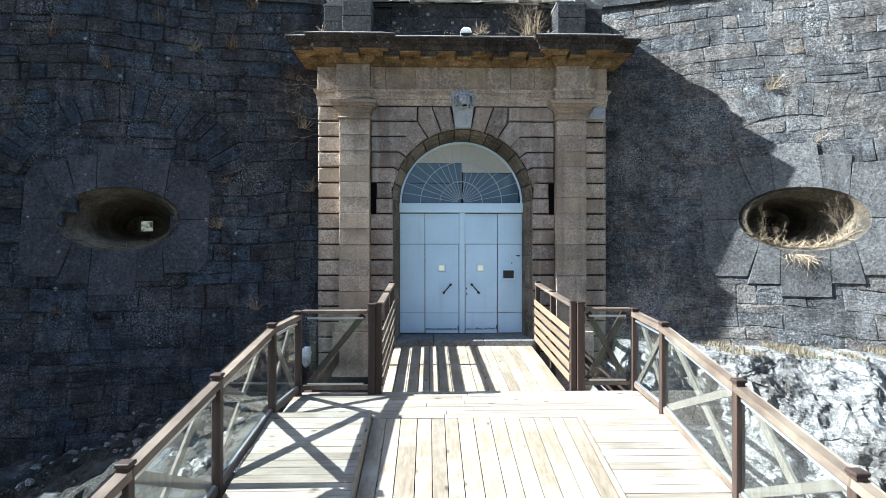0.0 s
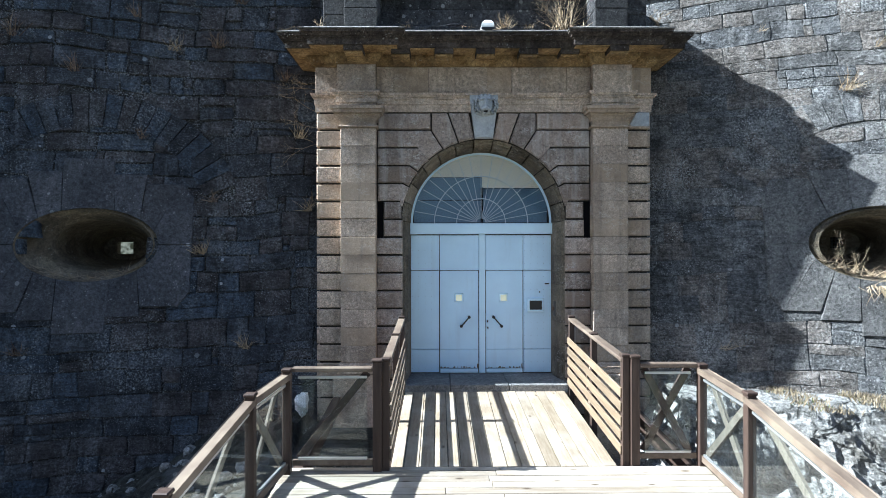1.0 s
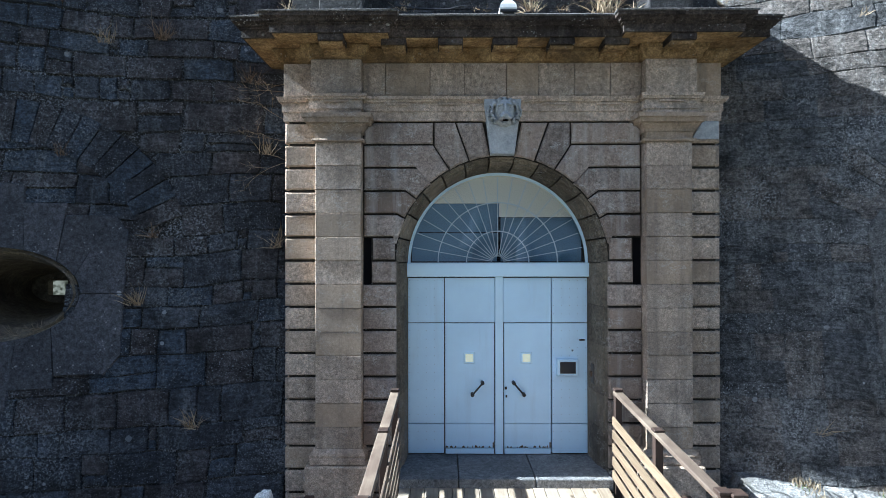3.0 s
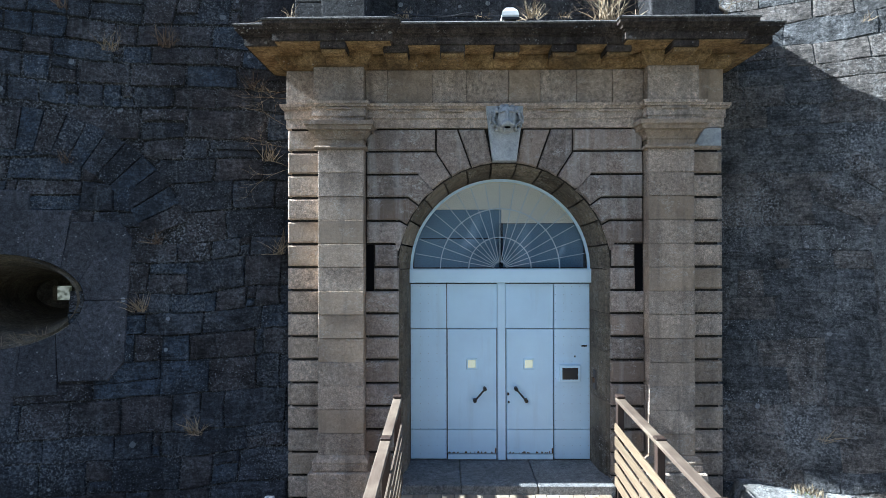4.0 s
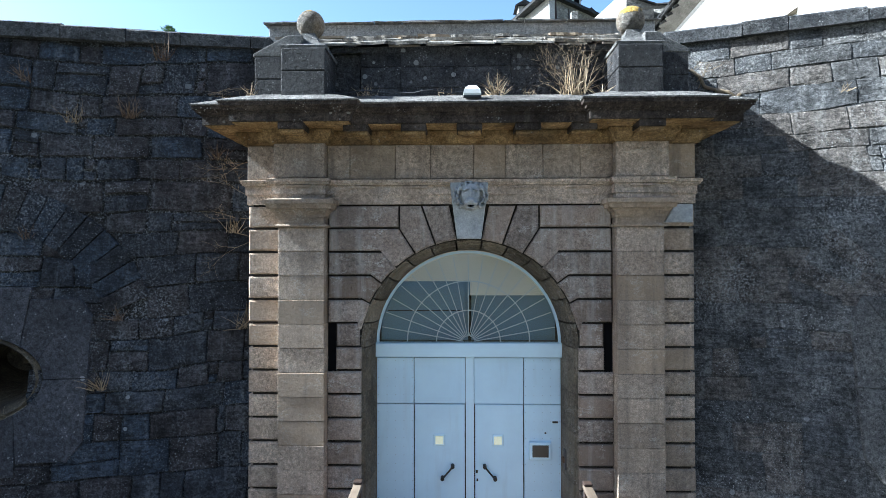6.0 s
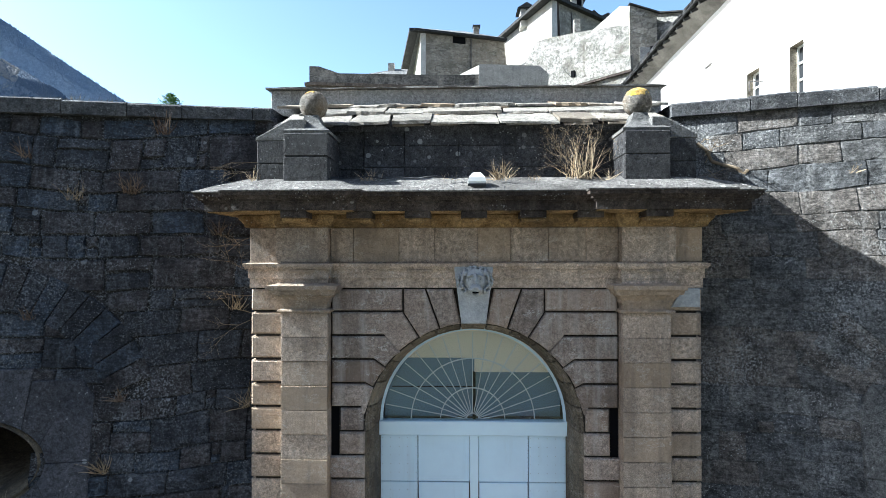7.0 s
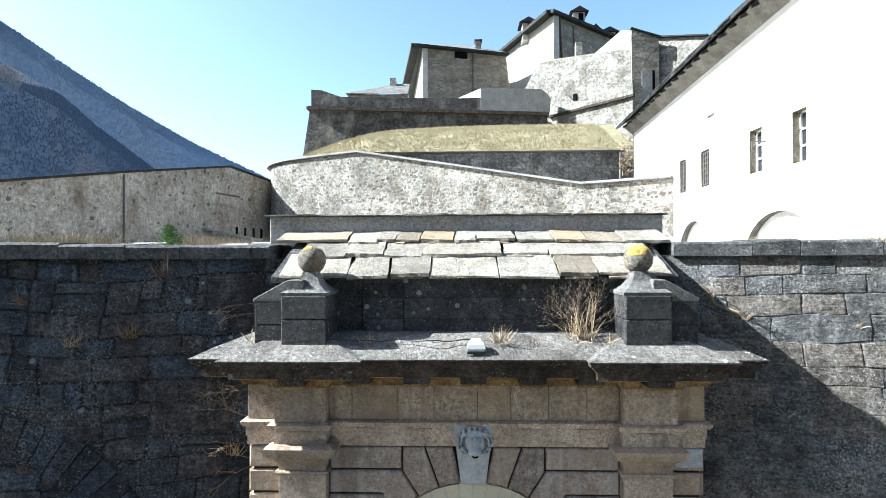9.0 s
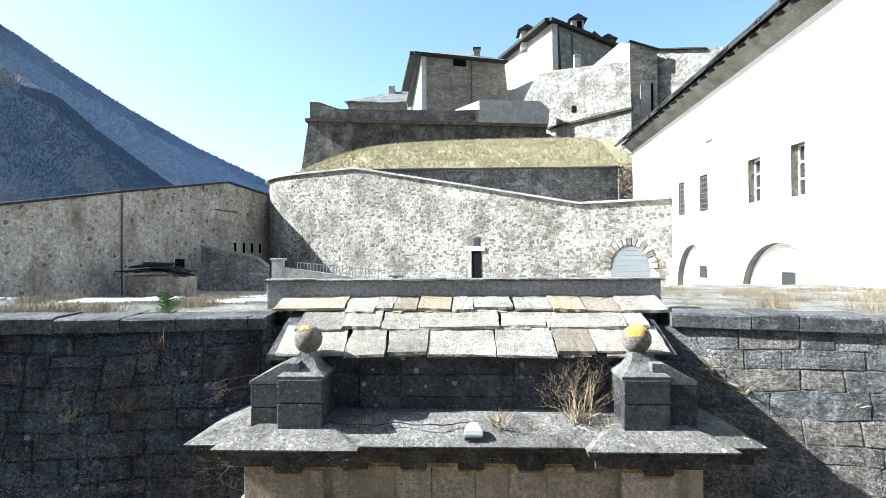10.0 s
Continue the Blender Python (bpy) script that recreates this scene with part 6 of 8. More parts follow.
f = [[bm.verts.new((x, y, z + (8 - y) * 0.041 + 0.38)) for x, z in pr] for y in (-2.5, 27.0)]
bm.faces.new(f[0])
bm.faces.new(f[1])
for i in range(4):
    bm.faces.new((f[0][i], f[0][(i + 1) % 4], f[1][(i + 1) % 4], f[1][i]))
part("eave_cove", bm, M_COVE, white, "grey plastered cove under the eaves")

# ---- long rough-stone retaining wall, rounded at its end ----
ctrl = [(10.5, 20.3), (6.5, 22.7), (0.0, 26.0), (-7.2, 29.8), (-11.2, 31.9), (-14.1, 34.0), (-15.7, 37.0), (-15.5, 40.5), (-13.7, 43.0)]


def spline(pts, per):
    out = []
    for i in range(len(pts) - 1):
        p0, p1, p2, p3 = [Vector(pts[max(0, min(len(pts) - 1, i + k))]) for k in (-1, 0, 1, 2)]
        for s in range(per):
            t = s / per
            out.append(0.5 * ((2 * p1) + (p2 - p0) * t + (2 * p0 - 5 * p1 + 4 * p2 - p3) * t * t + (3 * p1 - p0 - 3 * p2 + p3) * t ** 3))
    out.append(Vector(pts[-1]))
    return out


line = spline(ctrl, 12)


def rtop(x, y):
    if x > 6.5:
        return 11.3
    if x > -7.2:
        return 11.3 + (6.5 - x) / 13.7 * 3.2
    return 14.5


rubble_wall = thing("rubble_wall", "long sunlit rubble-stone wall with a rounded end and sloping top", "wall", kind="structure")
bm = BM()
cols = []
for p in line:
    t = rtop(p.x, p.y)
    cols.append([bm.verts.new((p.x, p.y, 5.8)), bm.verts.new((p.x, p.y, t)), bm.verts.new((p.x + 0.3, p.y + 0.6, t)), bm.verts.new((p.x + 0.3, p.y + 0.6, 5.8))])
for a, b in zip(cols, cols[1:]):
    for i in range(3):
        bm.faces.new((a[i], a[i + 1], b[i + 1], b[i]))
part("wall_core", bm, M_RUBBLEMORTAR, rubble_wall)
bm = BM()
for p, q in zip(line, line[1:]):
    if p.x > -16:
        beam(bm, (p.x, p.y + 0.2, rtop(p.x, p.y) + 0.05), (q.x, q.y + 0.2, rtop(q.x, q.y) + 0.05), 0.75, 0.12)
part("wall_cap", bm, M_CAPSTONE, rubble_wall)

# grey wall and grass bank above
bank_wall = tagged(part("bank_wall", box(BM(), -6.2, 10.75, 30.3, 31.0, 5.0, 14.45), M_RUBBLEGREY), "grey stone retaining wall below the grass bank", "wall", kind="structure")
tagged(part("gutter", box(BM(), -6.2, 10.9, 30.15, 30.35, 14.42, 14.55), M_IRONGREY), "dark metal gutter along the retaining wall", "gutter", kind="structure")
bm = BM()
nx, ny = 60, 24
g = []
for i in range(nx + 1):
    u = i / nx
    g.append([])
    for j in range(ny + 1):
        v = j / ny
        x = -16.3 + 28.3 * u
        edge = 30.45 if x > -7 else 30.45 + (-7 - x) * 0.62 + max(0, -13.4 - x) * 3.2
        y = edge + (47.0 - edge) * v
        h = 14.5 + 4.0 * math.sin(min(1, v * 1.5) * math.pi / 2) * math.tanh(0.02 + 1.35 * (max(0, x + 16.3) / 9.5) ** 0.9)
        g[-1].append(bm.verts.new((x, y, h + 0.12 * noise.noise(Vector((x * 0.6, y * 0.6, 5))))))
for i in range(nx):
    for j in range(ny):
        bm.faces.new((g[i][j], g[i + 1][j], g[i + 1][j + 1], g[i][j + 1]))
tagged(part("grass_bank", bm, M_GRASSY, smooth=True), "dry yellow-green grass bank", "bank", kind="structure")

# ---- upper bastion ----
bastion = thing("bastion", "dark stone bastion with string course above a grass bank", "bastion")
bm = BM()
base = [(-15.9, 46.0, -14.95), (8.5, 47.6, 8.5)]
vs = [bm.verts.new(p) for p in ((-15.9, 45.6, 15.0), (8.25, 45.75, 14.8), (8.15, 46.25, 21.1), (-15.05, 46.2, 21.9), (-15.05, 60, 21.9), (-15.9, 60, 15.0), (8.4, 60, 21.1))]
bm.faces.new(vs[0:4])
bm.faces.new((vs[0], vs[3], vs[4], vs[5]))
bm.faces.new((vs[3], vs[2], vs[6], vs[4]))
part("battered_wall", bm, M_BASTION, bastion)
bm = BM()
beam(bm, (-15.1, 46.1, 21.95), (8.25, 46.1, 21.05), 0.5, 0.3)
beam(bm, (-15.1, 46.0, 21.95), (-15.1, 60, 21.95), 0.5, 0.3)
part("string_course", bm, M_CORNICE, bastion)
bm = BM()
prism(bm, [(-14.95, 22.0), (-14.95, 21.5), (8.3, 20.9), (8.3, 23.0), (-0.8, 22.75), (-12.0, 23.05), (-14.0, 23.75), (-14.95, 23.8)], 46.3, 47.3)
part("parapet", bm, M_BASTION, bastion)
bm = BM()
prism(bm, [(1.7, 21.5), (8.35, 21.2), (8.5, 22.6), (7.6, 23.5), (1.7, 23.72)], 46.1, 47.4)
part("upper_parapet", bm, M_RENDER, bastion, "grey rendered parapet")

# wall turning towards the tower, in sun
def upright(name, pts, back, mat, parent, label=""):
    """A wall given by its outline, with thickness towards back."""
    bm = BM()
    f = [bm.verts.new(q) for q in pts]
    g = [bm.verts.new(v.co + Vector(back)) for v in f]
    bm.faces.new(f)
    bm.faces.new(g)
    for i in range(len(f)):
        k = (i + 1) % len(f)
        bm.faces.new((f[i], f[k], g[k], g[i]))
    return part(name, bm, mat, parent, label)


# Sun-facing return of the parapet, its sunlight put into paler plaster.
upright("sunlit_slope", ((-0.95, 52.0, 24.2), (-0.95, 52.0, 21.0), (1.75, 46.5, 21.0), (1.75, 46.5, 23.75)), (0.5, 0.3, 0), M_PLASTER2, bastion)
flank = thing("flank_wall", "sunlit pale stone flank wall with a string course", "wall")
upright("wall", ((8.7, 47.95, 14.0), (15.3, 42.6, 14.0), (15.25, 42.65, 23.2), (11.97, 45.29, 23.16), (11.96, 45.3, 22.08), (10.67, 46.34, 22.37), (10.11, 46.8, 23.21), (8.7, 47.95, 23.47)), (0.5, 0.6, 0), M_PALESTONE, flank)
part("string_course", beam(BM(), (8.6, 47.9, 21.2), (15.35, 42.5, 21.75), 0.4, 0.22), M_CORNICE, flank)
tower = thing("corner_tower", "stone tower block with one shaded face and a doorway", "tower")
part("shaded_wall", box(BM(), 15.3, 17.75, 43.0, 56, 14.0, 26.95), M_GREYSTONE, tower)
bm = BM()
prism(bm, [(15.28, 26.9), (17.8, 26.9), (17.8, 27.05), (15.3, 27.88), (15.28, 27.88)], 42.95, 56)
part("sloping_top", bm, M_GREYSTONE, tower)
part("tower_coping", beam(BM(), (15.2, 42.95, 27.95), (17.9, 42.95, 27.1), 0.5, 0.12), M_ROOFSLATE, tower)
dr = part("doorway", box(BM(), 16.2, 17.3, 42.92, 43.05, 21.3, 24.0), M_RENDER, tower, "grey boarded doorway")
part("door_gap", box(BM(), 17.12, 17.34, 42.88, 42.95, 21.4, 24.1), M_HOLE, dr)
side = thing("tower_side_wall", "sunlit rough stone wall adjoining the tower", "wall")
upright("wall", ((17.8, 44.0, 14), (26.0, 37.0, 14), (26.0, 37.0, 26.0), (21.3, 41.0, 26.4), (18.0, 43.85, 27.45), (17.8, 44.0, 27.45)), (0.5, 0.6, 0), M_PALESTONE, side)
part("wall_coping", beam(BM(), (17.8, 43.95, 27.5), (21.3, 40.95, 26.45), 0.6, 0.12), M_ROOFSLATE, side)
wing = thing("sunlit_wing", "sunlit pale stone wing wall with a grassy sloping top", "wall")
upright("wall", ((6.43, 49.82, 14), (15.27, 43.21, 14), (15.27, 43.21, 26.15), (14.08, 44.1, 26.4), (11.14, 46.3, 26.75), (7.67, 48.9, 26.94), (6.43, 49.82, 24.68)), (0.6, 0.8, 0), M_PALESTONE, wing)
upright("white_slope", ((12.55, 45.35, 26.6), (15.33, 43.27, 26.0), (15.35, 43.25, 27.88), (14.63, 43.79, 28.15)), (0.7, 1.2, 0), M_PLASTER2, wing, "pale plastered slope against the tower")
part("pillar", box(BM(), 11.02, 11.64, 46.6, 47.2, 26.6, 28.2, 0.02), M_GREYSTONE, wing, "stone pillar on the wall")
part("loophole", beam(BM(), (10.72, 46.55, 22.7), (11.0, 46.34, 22.7), 0.16, 0.75), M_HOLE, wing)
upright("grassy_top", ((7.7, 49.0, 26.9), (14.0, 44.3, 26.38), (14.6, 45.3, 26.9), (8.8, 50.2, 27.7)), (0, 0, -0.3), M_GRASSY, wing, "dry grass on the sloping wall top")

# ---- keep on the summit ----
keep = thing("keep", "tall grey stone keep with slate roof, chimney and one dark opening", "building")
upright("front_wall", ((-6.45, 82.0, 20), (9.4, 86.5, 20), (7.15, 86.0, 41.2), (-6.45, 82.0, 41.2)), (0.3, 0.9, 0), M_GREYSTONE, keep)
# Paler than the front wall: the sun on this side is in its colour.
upright("side_wall", ((-6.45, 82.0, 20), (-11.2, 116.0, 20), (-11.2, 116.0, 41.2), (-6.45, 82.0, 41.2)), (0.8, 0.2, 0), M_PLASTER2, keep, "side wall in plaster toned paler for sun")
bm = BM()
e1, e2, e3, ra, rb = (-7.5, 81.2, 41.25), (7.7, 85.7, 41.1), (-13.7, 116.5, 41.25), (1.0, 92.0, 44.8), (-3.0, 116, 46.0)
for quad in ((e1, e2, ra), (e1, ra, rb, e3)):
    f = [bm.verts.new(Vector(q) + Vector((0, 0, 0.35))) for q in quad]
    g = [bm.verts.new(Vector(q) - Vector((0, 0, 0.15))) for q in quad]
    bm.faces.new(f)
    bm.faces.new(g)
    for i in range(len(f)):
        k = (i + 1) % len(f)
        bm.faces.new((f[i], f[k], g[k], g[i]))
part("roof", bm, M_ROOFPALE, keep, "pale slate roof")
part("eave_board", beam(beam(BM(), e1, e2, 0.9, 0.35), e1, e3, 1.4, 0.6), M_ROOFSLATE, keep, "overhanging eave, underside shade in its colour")
upright("dark_opening", ((-1.29, 83.45, 39.9), (0.84, 84.08, 39.9), (0.84, 84.08, 41.0), (-1.29, 83.45, 41.0)), (0, 0.3, 0), M_HOLE, keep)
part("downpipe", rod(BM(), (1.75, 84.3, 33), (1.75, 84.3, 41), 0.09), M_IRONGREY, keep)
ch = part("chimney", box(BM(), 2.2, 3.2, 86.0, 87.0, 41.0, 43.6), M_GREYSTONE, keep)
part("chimney_cap", box(BM(), 2.05, 3.35, 85.85, 87.15, 43.6, 43.85), M_ROOFSLATE, ch)

upper = thing("upper_building", "upper fortress building with sunlit side, slate roof and dormers", "building")
# Here too the sunlit side is coloured paler than the grey front.
upright("sunlit_wall", ((14.35, 80.0, 20), (7.4, 98.0, 20), (7.4, 98.0, 45.2), (14.35, 80.0, 45.2)), (0.9, 0.3, 0), M_PLASTER2, upper)
upright("front_wall", ((14.4, 80.0, 20), (27.5, 91.5, 20), (27.5, 91.5, 45.2), (14.4, 80.0, 45.2)), (-0.2, 0.9, 0), M_GREYSTONE, upper)
part("buttress", beam(BM(), (16.2, 80.8, 30), (15.3, 80.4, 45), 0.25, 0.25), M_POST, upper)
part("down_pipe", rod(BM(), (18.6, 83.6, 36), (18.0, 83.1, 44.6), 0.12), M_IRONGREY, upper)
u0, ul, ur, ut = (13.7, 79.2, 45.4), (6.6, 98.6, 45.4), (28.2, 91.6, 45.4), (19.0, 99.0, 49.0)
bm = BM()
for quad in ((u0, ur, ut), (ul, u0, ut)):
    f = [bm.verts.new(Vector(q) + Vector((0, 0, 0.4))) for q in quad]
    g = [bm.verts.new(Vector(q) - Vector((0, 0, 0.1))) for q in quad]
    bm.faces.new(f)
    bm.faces.new(g)
    for i in range(3):
        k = (i + 1) % 3
        bm.faces.new((f[i], f[k], g[k], g[i]))
part("roof", bm, M_ROOFSLATE, upper)
part("eave_board", beam(beam(BM(), u0, ul, 1.3, 0.5), u0, ur, 1.3, 0.5), M_ROOFSLATE, upper)
for x, y, z, w, h in ((11.3, 87.5, 45.0, 2.0, 2.3), (19.6, 86.0, 45.6, 2.0, 2.7), (26.0, 91.5, 45.0, 2.2, 2.0), (23.2, 90.0, 45.2, 1.2, 1.7)):
    d = part("dormer", box(BM(), x - w / 2, x + w / 2, y, y + 3, z - 0.8, z + h), M_PLASTER2, upper)
    bm = BM()
    prism(bm, [(x - w * 0.78, z + h - 0.15), (x + w * 0.78, z + h - 0.15), (x, z + h + 0.75)], y - 0.6, y + 3.5)
    part("dormer_roof", bm, M_ROOFSLATE, d)
    part("dormer_opening", box(BM(), x - w * 0.05, x + w * 0.35, y - 0.1, y + 0.1, z + 0.7, z + h - 0.3), M_HOLE, d)
low_house = thing("slate_roof_house", "low house with a pale slate hip roof behind the bastion", "building")
bm = BM()
vs = [bm.verts.new(q) for q in ((-18.8, 81, 33.6), (-8.8, 81, 33.4), (-8.8, 85, 36.2), (-10.9, 85, 36.2), (-18.8, 89, 33.6))]
bm.faces.new((vs[0], vs[1], vs[2], vs[3]))
bm.faces.new((vs[0], vs[3], vs[4]))
part("roof", bm, M_ROOFPALE, low_house)
part("wall", box(BM(), -18.3, -8.8, 81.6, 84.5, 20, 33.5), M_GREYSTONE, low_house)
part("chimney", box(BM(), -12.0, -11.0, 84, 85, 35.0, 36.9), M_GREYSTONE, low_house)

# ---- long gabled barrack wall ----
barrack = thing("gabled_wall", "long stained grey rendered wall with a low gable and downpipe", "building")
bx = lambda y: -22.0 + (y - 17.5) / 3.08
outline = [(8.0, 5.5), (38.5, 5.5), (38.5, 13.3), (32.3, 13.95), (23.8, 12.3), (17.6, 10.98), (8.0, 9.0)]
bm = BM()
f = [bm.verts.new((bx(y), y, z)) for y, z in outline]
b_ = [bm.verts.new((bx(y) - 3.0, y + 0.9, z)) for y, z in outline]
bm.faces.new(f)
bm.faces.new(b_)
for i in range(len(f)):
    j = (i + 1) % len(f)
    bm.faces.new((f[i], f[j], b_[j], b_[i]))
part("rendered_wall", bm, M_STAINED, barrack)
bm = BM()
for p, q in zip(outline[2:], outline[3:]):
    beam(bm, (bx(p[0]) - 0.1, p[0], p[1] + 0.05), (bx(q[0]) - 0.1, q[0], q[1] + 0.05), 0.5, 0.14)
part("roof_edge", bm, M_ROOFSLATE, barrack)
part("downpipe", rod(BM(), (bx(23.8) + 0.1, 23.8, 6), (bx(23.8) + 0.1, 23.8, 12.2), 0.045), M_IRONGREY, barrack)

for yy in (33.0, 33.9, 34.8, 35.7):
    part("loophole", beam(BM(), (bx(yy) + 0.02, yy - 0.1, 9.2), (bx(yy) + 0.02, yy + 0.1, 9.2), 0.1, 0.75), M_HOLE, barrack)
part("iron_beam", beam(BM(), (bx(31.0) + 0.05, 31.0, 11.9), (bx(33.2) + 0.05, 33.2, 11.85), 0.1, 0.1), M_IRONGREY, barrack)

# ---- mountains ----
def ridge_top(ridge, x):
    for (xa, za), (xb, zb) in zip(ridge, ridge[1:]):
        if xa <= x <= xb:
            return za + (zb - za) * (x - xa) / (xb - xa)
    return ridge[-1][1]


def slope_point(ridge, x, v, y, depth, zb, seed, amp, sgn=1):
    top = ridge_top(ridge, x)
    gully = noise.fractal(Vector((x * 0.004 + v * 0.8, v * 1.2, seed)), 1.0, 2.0, 4)
    return Vector((x, y + sgn * depth * v + gully * amp * (1 - v * 0.6), zb + (top - zb) * v + gully * amp * 0.12 * (1 - v)))


def mountain(name, ridge, y, depth, zb, mat, label, seed, amp, trees, size, sgn=1):
    """A wooded slope: a sheet that rises from its foot to the ridge, set with many small trees."""
    bm = BM()
    nx, nv = 120, 30
    x0, x1 = ridge[0][0], ridge[-1][0]
    g = [[bm.verts.new(slope_point(ridge, x0 + (x1 - x0) * i / nx, j / nv, y, depth, zb, seed, amp, sgn)) for j in range(nv + 1)] for i in range(nx + 1)]
    for i in range(nx):
        for j in range(nv):
            bm.faces.new((g[i][j], g[i + 1][j], g[i + 1][j + 1], g[i][j + 1]))
    m = tagged(part(name, bm, mat, smooth=True), label, "mountain", kind="structure")
    rng = random.Random(seed)
    sets = {"conifer": ([], []), "bare": ([], [])}
    for _ in range(trees[2]):
        x = rng.uniform(trees[0], trees[1])
        v = rng.random() ** 0.8 if rng.random() < 0.7 else rng.uniform(0.93, 1.0)
        p = slope_point(ridge, x, v, y, depth, zb, seed, amp, sgn)
        bare = noise.noise(Vector((x * 0.012, v * 4, seed + 3))) > 0.12
        vs, fs = sets["bare" if bare else "conifer"]
        h = size * rng.uniform(0.5, 1.1) * (0.75 if bare else 1)
        r = h * (0.5 if bare else 0.36)
        k = len(vs)
        a0 = rng.random() * 6
        if bare:
            rings = ((0.25, 0.5), (0.55, 1.0), (0.8, 0.8))
        else:
            rings = ((0.0, 1.0), (0.4, 0.75))
        for zz, rr in rings:
            for q in range(5):
                a = a0 + q * math.tau / 5
                rr2 = rr * r * rng.uniform(0.7, 1.2)
                vs.append((p.x + rr2 * math.cos(a), p.y + rr2 * math.sin(a), p.z + h * zz * rng.uniform(0.9, 1.1)))
        vs.append((p.x + rng.uniform(-0.1, 0.1) * r, p.y, p.z + h))
        nr = len(rings)
        for lv in range(nr - 1):
            for q in range(5):
                fs.append((k + lv * 5 + q, k + lv * 5 + (q + 1) % 5, k + lv * 5 + 5 + (q + 1) % 5, k + lv * 5 + 5 + q))
        for q in range(5):
            fs.append((k + (nr - 1) * 5 + q, k + (nr - 1) * 5 + (q + 1) % 5, k + nr * 5))
    for kind, (vs, fs) in sets.items():
        if vs:
            me = bpy.data.meshes.new(kind)
            me.from_pydata(vs, [], fs)
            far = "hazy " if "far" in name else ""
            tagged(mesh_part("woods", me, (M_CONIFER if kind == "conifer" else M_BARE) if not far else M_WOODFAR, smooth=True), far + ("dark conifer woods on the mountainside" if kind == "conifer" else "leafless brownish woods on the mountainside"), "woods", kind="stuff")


# The unseen left ends are raised to cast shade over the visible slopes.
RIDGE_A = [(-2600.0, 2600.0), (-1600.0, 1700.0), (-1090.0, 584.0), (-845.0, 416.0), (-727.0, 340.0), (-574.0, 250.0), (-403.0, 168.0), (-330.0, 130.0), (-200.0, 60.0), (0.0, 0.0)]
RIDGE_B = [(-1500.0, 2000.0), (-920.0, 950.0), (-720.0, 324.0), (-600.0, 258.0), (-534.0, 222.0), (-483.0, 178.0), (-402.0, 119.0), (-330.0, 70.0), (-200.0, 0.0)]
RIDGE_C = [(-1400.0, 230.0), (-700.0, 370.0), (0.0, 510.0), (600.0, 370.0), (1400.0, 220.0)]
mountain("mountain_far", RIDGE_A, 1000.0, 160.0, -40.0, M_FOREST_FAR, "forested mountainside, blue haze in its colour", 2, 40.0, (-1000, -250, 11000), 4.2)
mountain("mountain_near", RIDGE_B, 560.0, 160.0, -40.0, M_FOREST, "shaded dark forested mountain spur", 7, 30.0, (-660, -300, 15000), 3.2)
# Added slope behind the camera, unseen: its height keeps sky light off the walls.
mountain("mountain_behind", RIDGE_C, -130.0, 330.0, -10.0, M_FOREST, "unseen forested slope added to block sky light", 9, 20.0, (-500, 500, 1500), 14.0, -1)

# ---- rubble stones on the long wall ----
rng_q = random.Random(8)
lens = [0.0]
for p, q in zip(line, line[1:]):
    lens.append(lens[-1] + (q - p).length)


def along(s):
    for i in range(len(lens) - 1):
        if s <= lens[i + 1] or i == len(lens) - 2:
            k = (s - lens[i]) / (lens[i + 1] - lens[i])
            d = (line[i + 1] - line[i]).normalized()
            return line[i] + (line[i + 1] - line[i]) * k, d


def rubble_courses():
    out = []
    z = 5.9
    while z < 14.5:
        h = rng_q.uniform(0.11, 0.24)
        s = rng_q.uniform(-0.3, 0)
        while s < lens[-1] - 4.5:
            w = rng_q.choice((0.13, 0.18, 0.24, 0.3, 0.38, 0.5)) * rng_q.uniform(0.85, 1.15)
            c = s + w / 2
            s += w
            if c < 0:
                continue
            p, d = along(c)
            hh = h * rng_q.uniform(0.55, 1.15)
            zz = z + h / 2 + rng_q.gauss(0, 0.05)
            if zz + hh / 2 > rtop(p.x, p.y) - 0.02:
                continue
            if 0.28 < p.x < 1.3 and zz < 8.95 or ((p.x - 8.7) / 0.98) ** 2 + ((zz - 7.6) / 1.42) ** 2 < 1 or (7.72 < p.x < 9.68 and zz < 7.6):
                continue
            t = Vector((-d.x, -d.y, 0))
            nn = Vector((d.y, -d.x, 0))
            nn = nn if nn.dot(Vector((0.3, 1, 0))) > 0 or p.y > 36 else nn
            inn = Vector((0.45, 0.89, 0)) if abs(nn.dot(Vector((0.45, 0.89, 0)))) > 0.7 else nn
            inn = nn if nn.dot(Vector((0.6, 0.8, 0))) > 0 else -nn
            rot = Matrix.Rotation(rng_q.gauss(0, 0.1), 3, inn)
            m = (rot @ Matrix((t * w * rng_q.uniform(0.7, 1.0), inn * 0.12, Vector((0, 0, hh)))).transposed()).to_4x4()
            m.translation = (p.x - inn.x * rng_q.uniform(0.004, 0.026), p.y - inn.y * rng_q.uniform(0.004, 0.026), zz)
            out.append(m)
        z += h
    return out


rub = sorted(rubble_courses(), key=lambda m: abs(m.translation.x - 3.0) + abs(m.translation.z - 9) * 2)
RUBBLE_SHAPES = [unit_block(100 + i, 0.09 + 0.03 * (i % 4)) for i in range(14)]
lay(rubble_wall, "stone", rub, block_meshes("rubble_stone", RUBBLE_SHAPES, M_RUBBLE), RUBBLE_SHAPES, 300, M_RUBBLE, "rubble_stones", rng_q, "pale rubble stones")


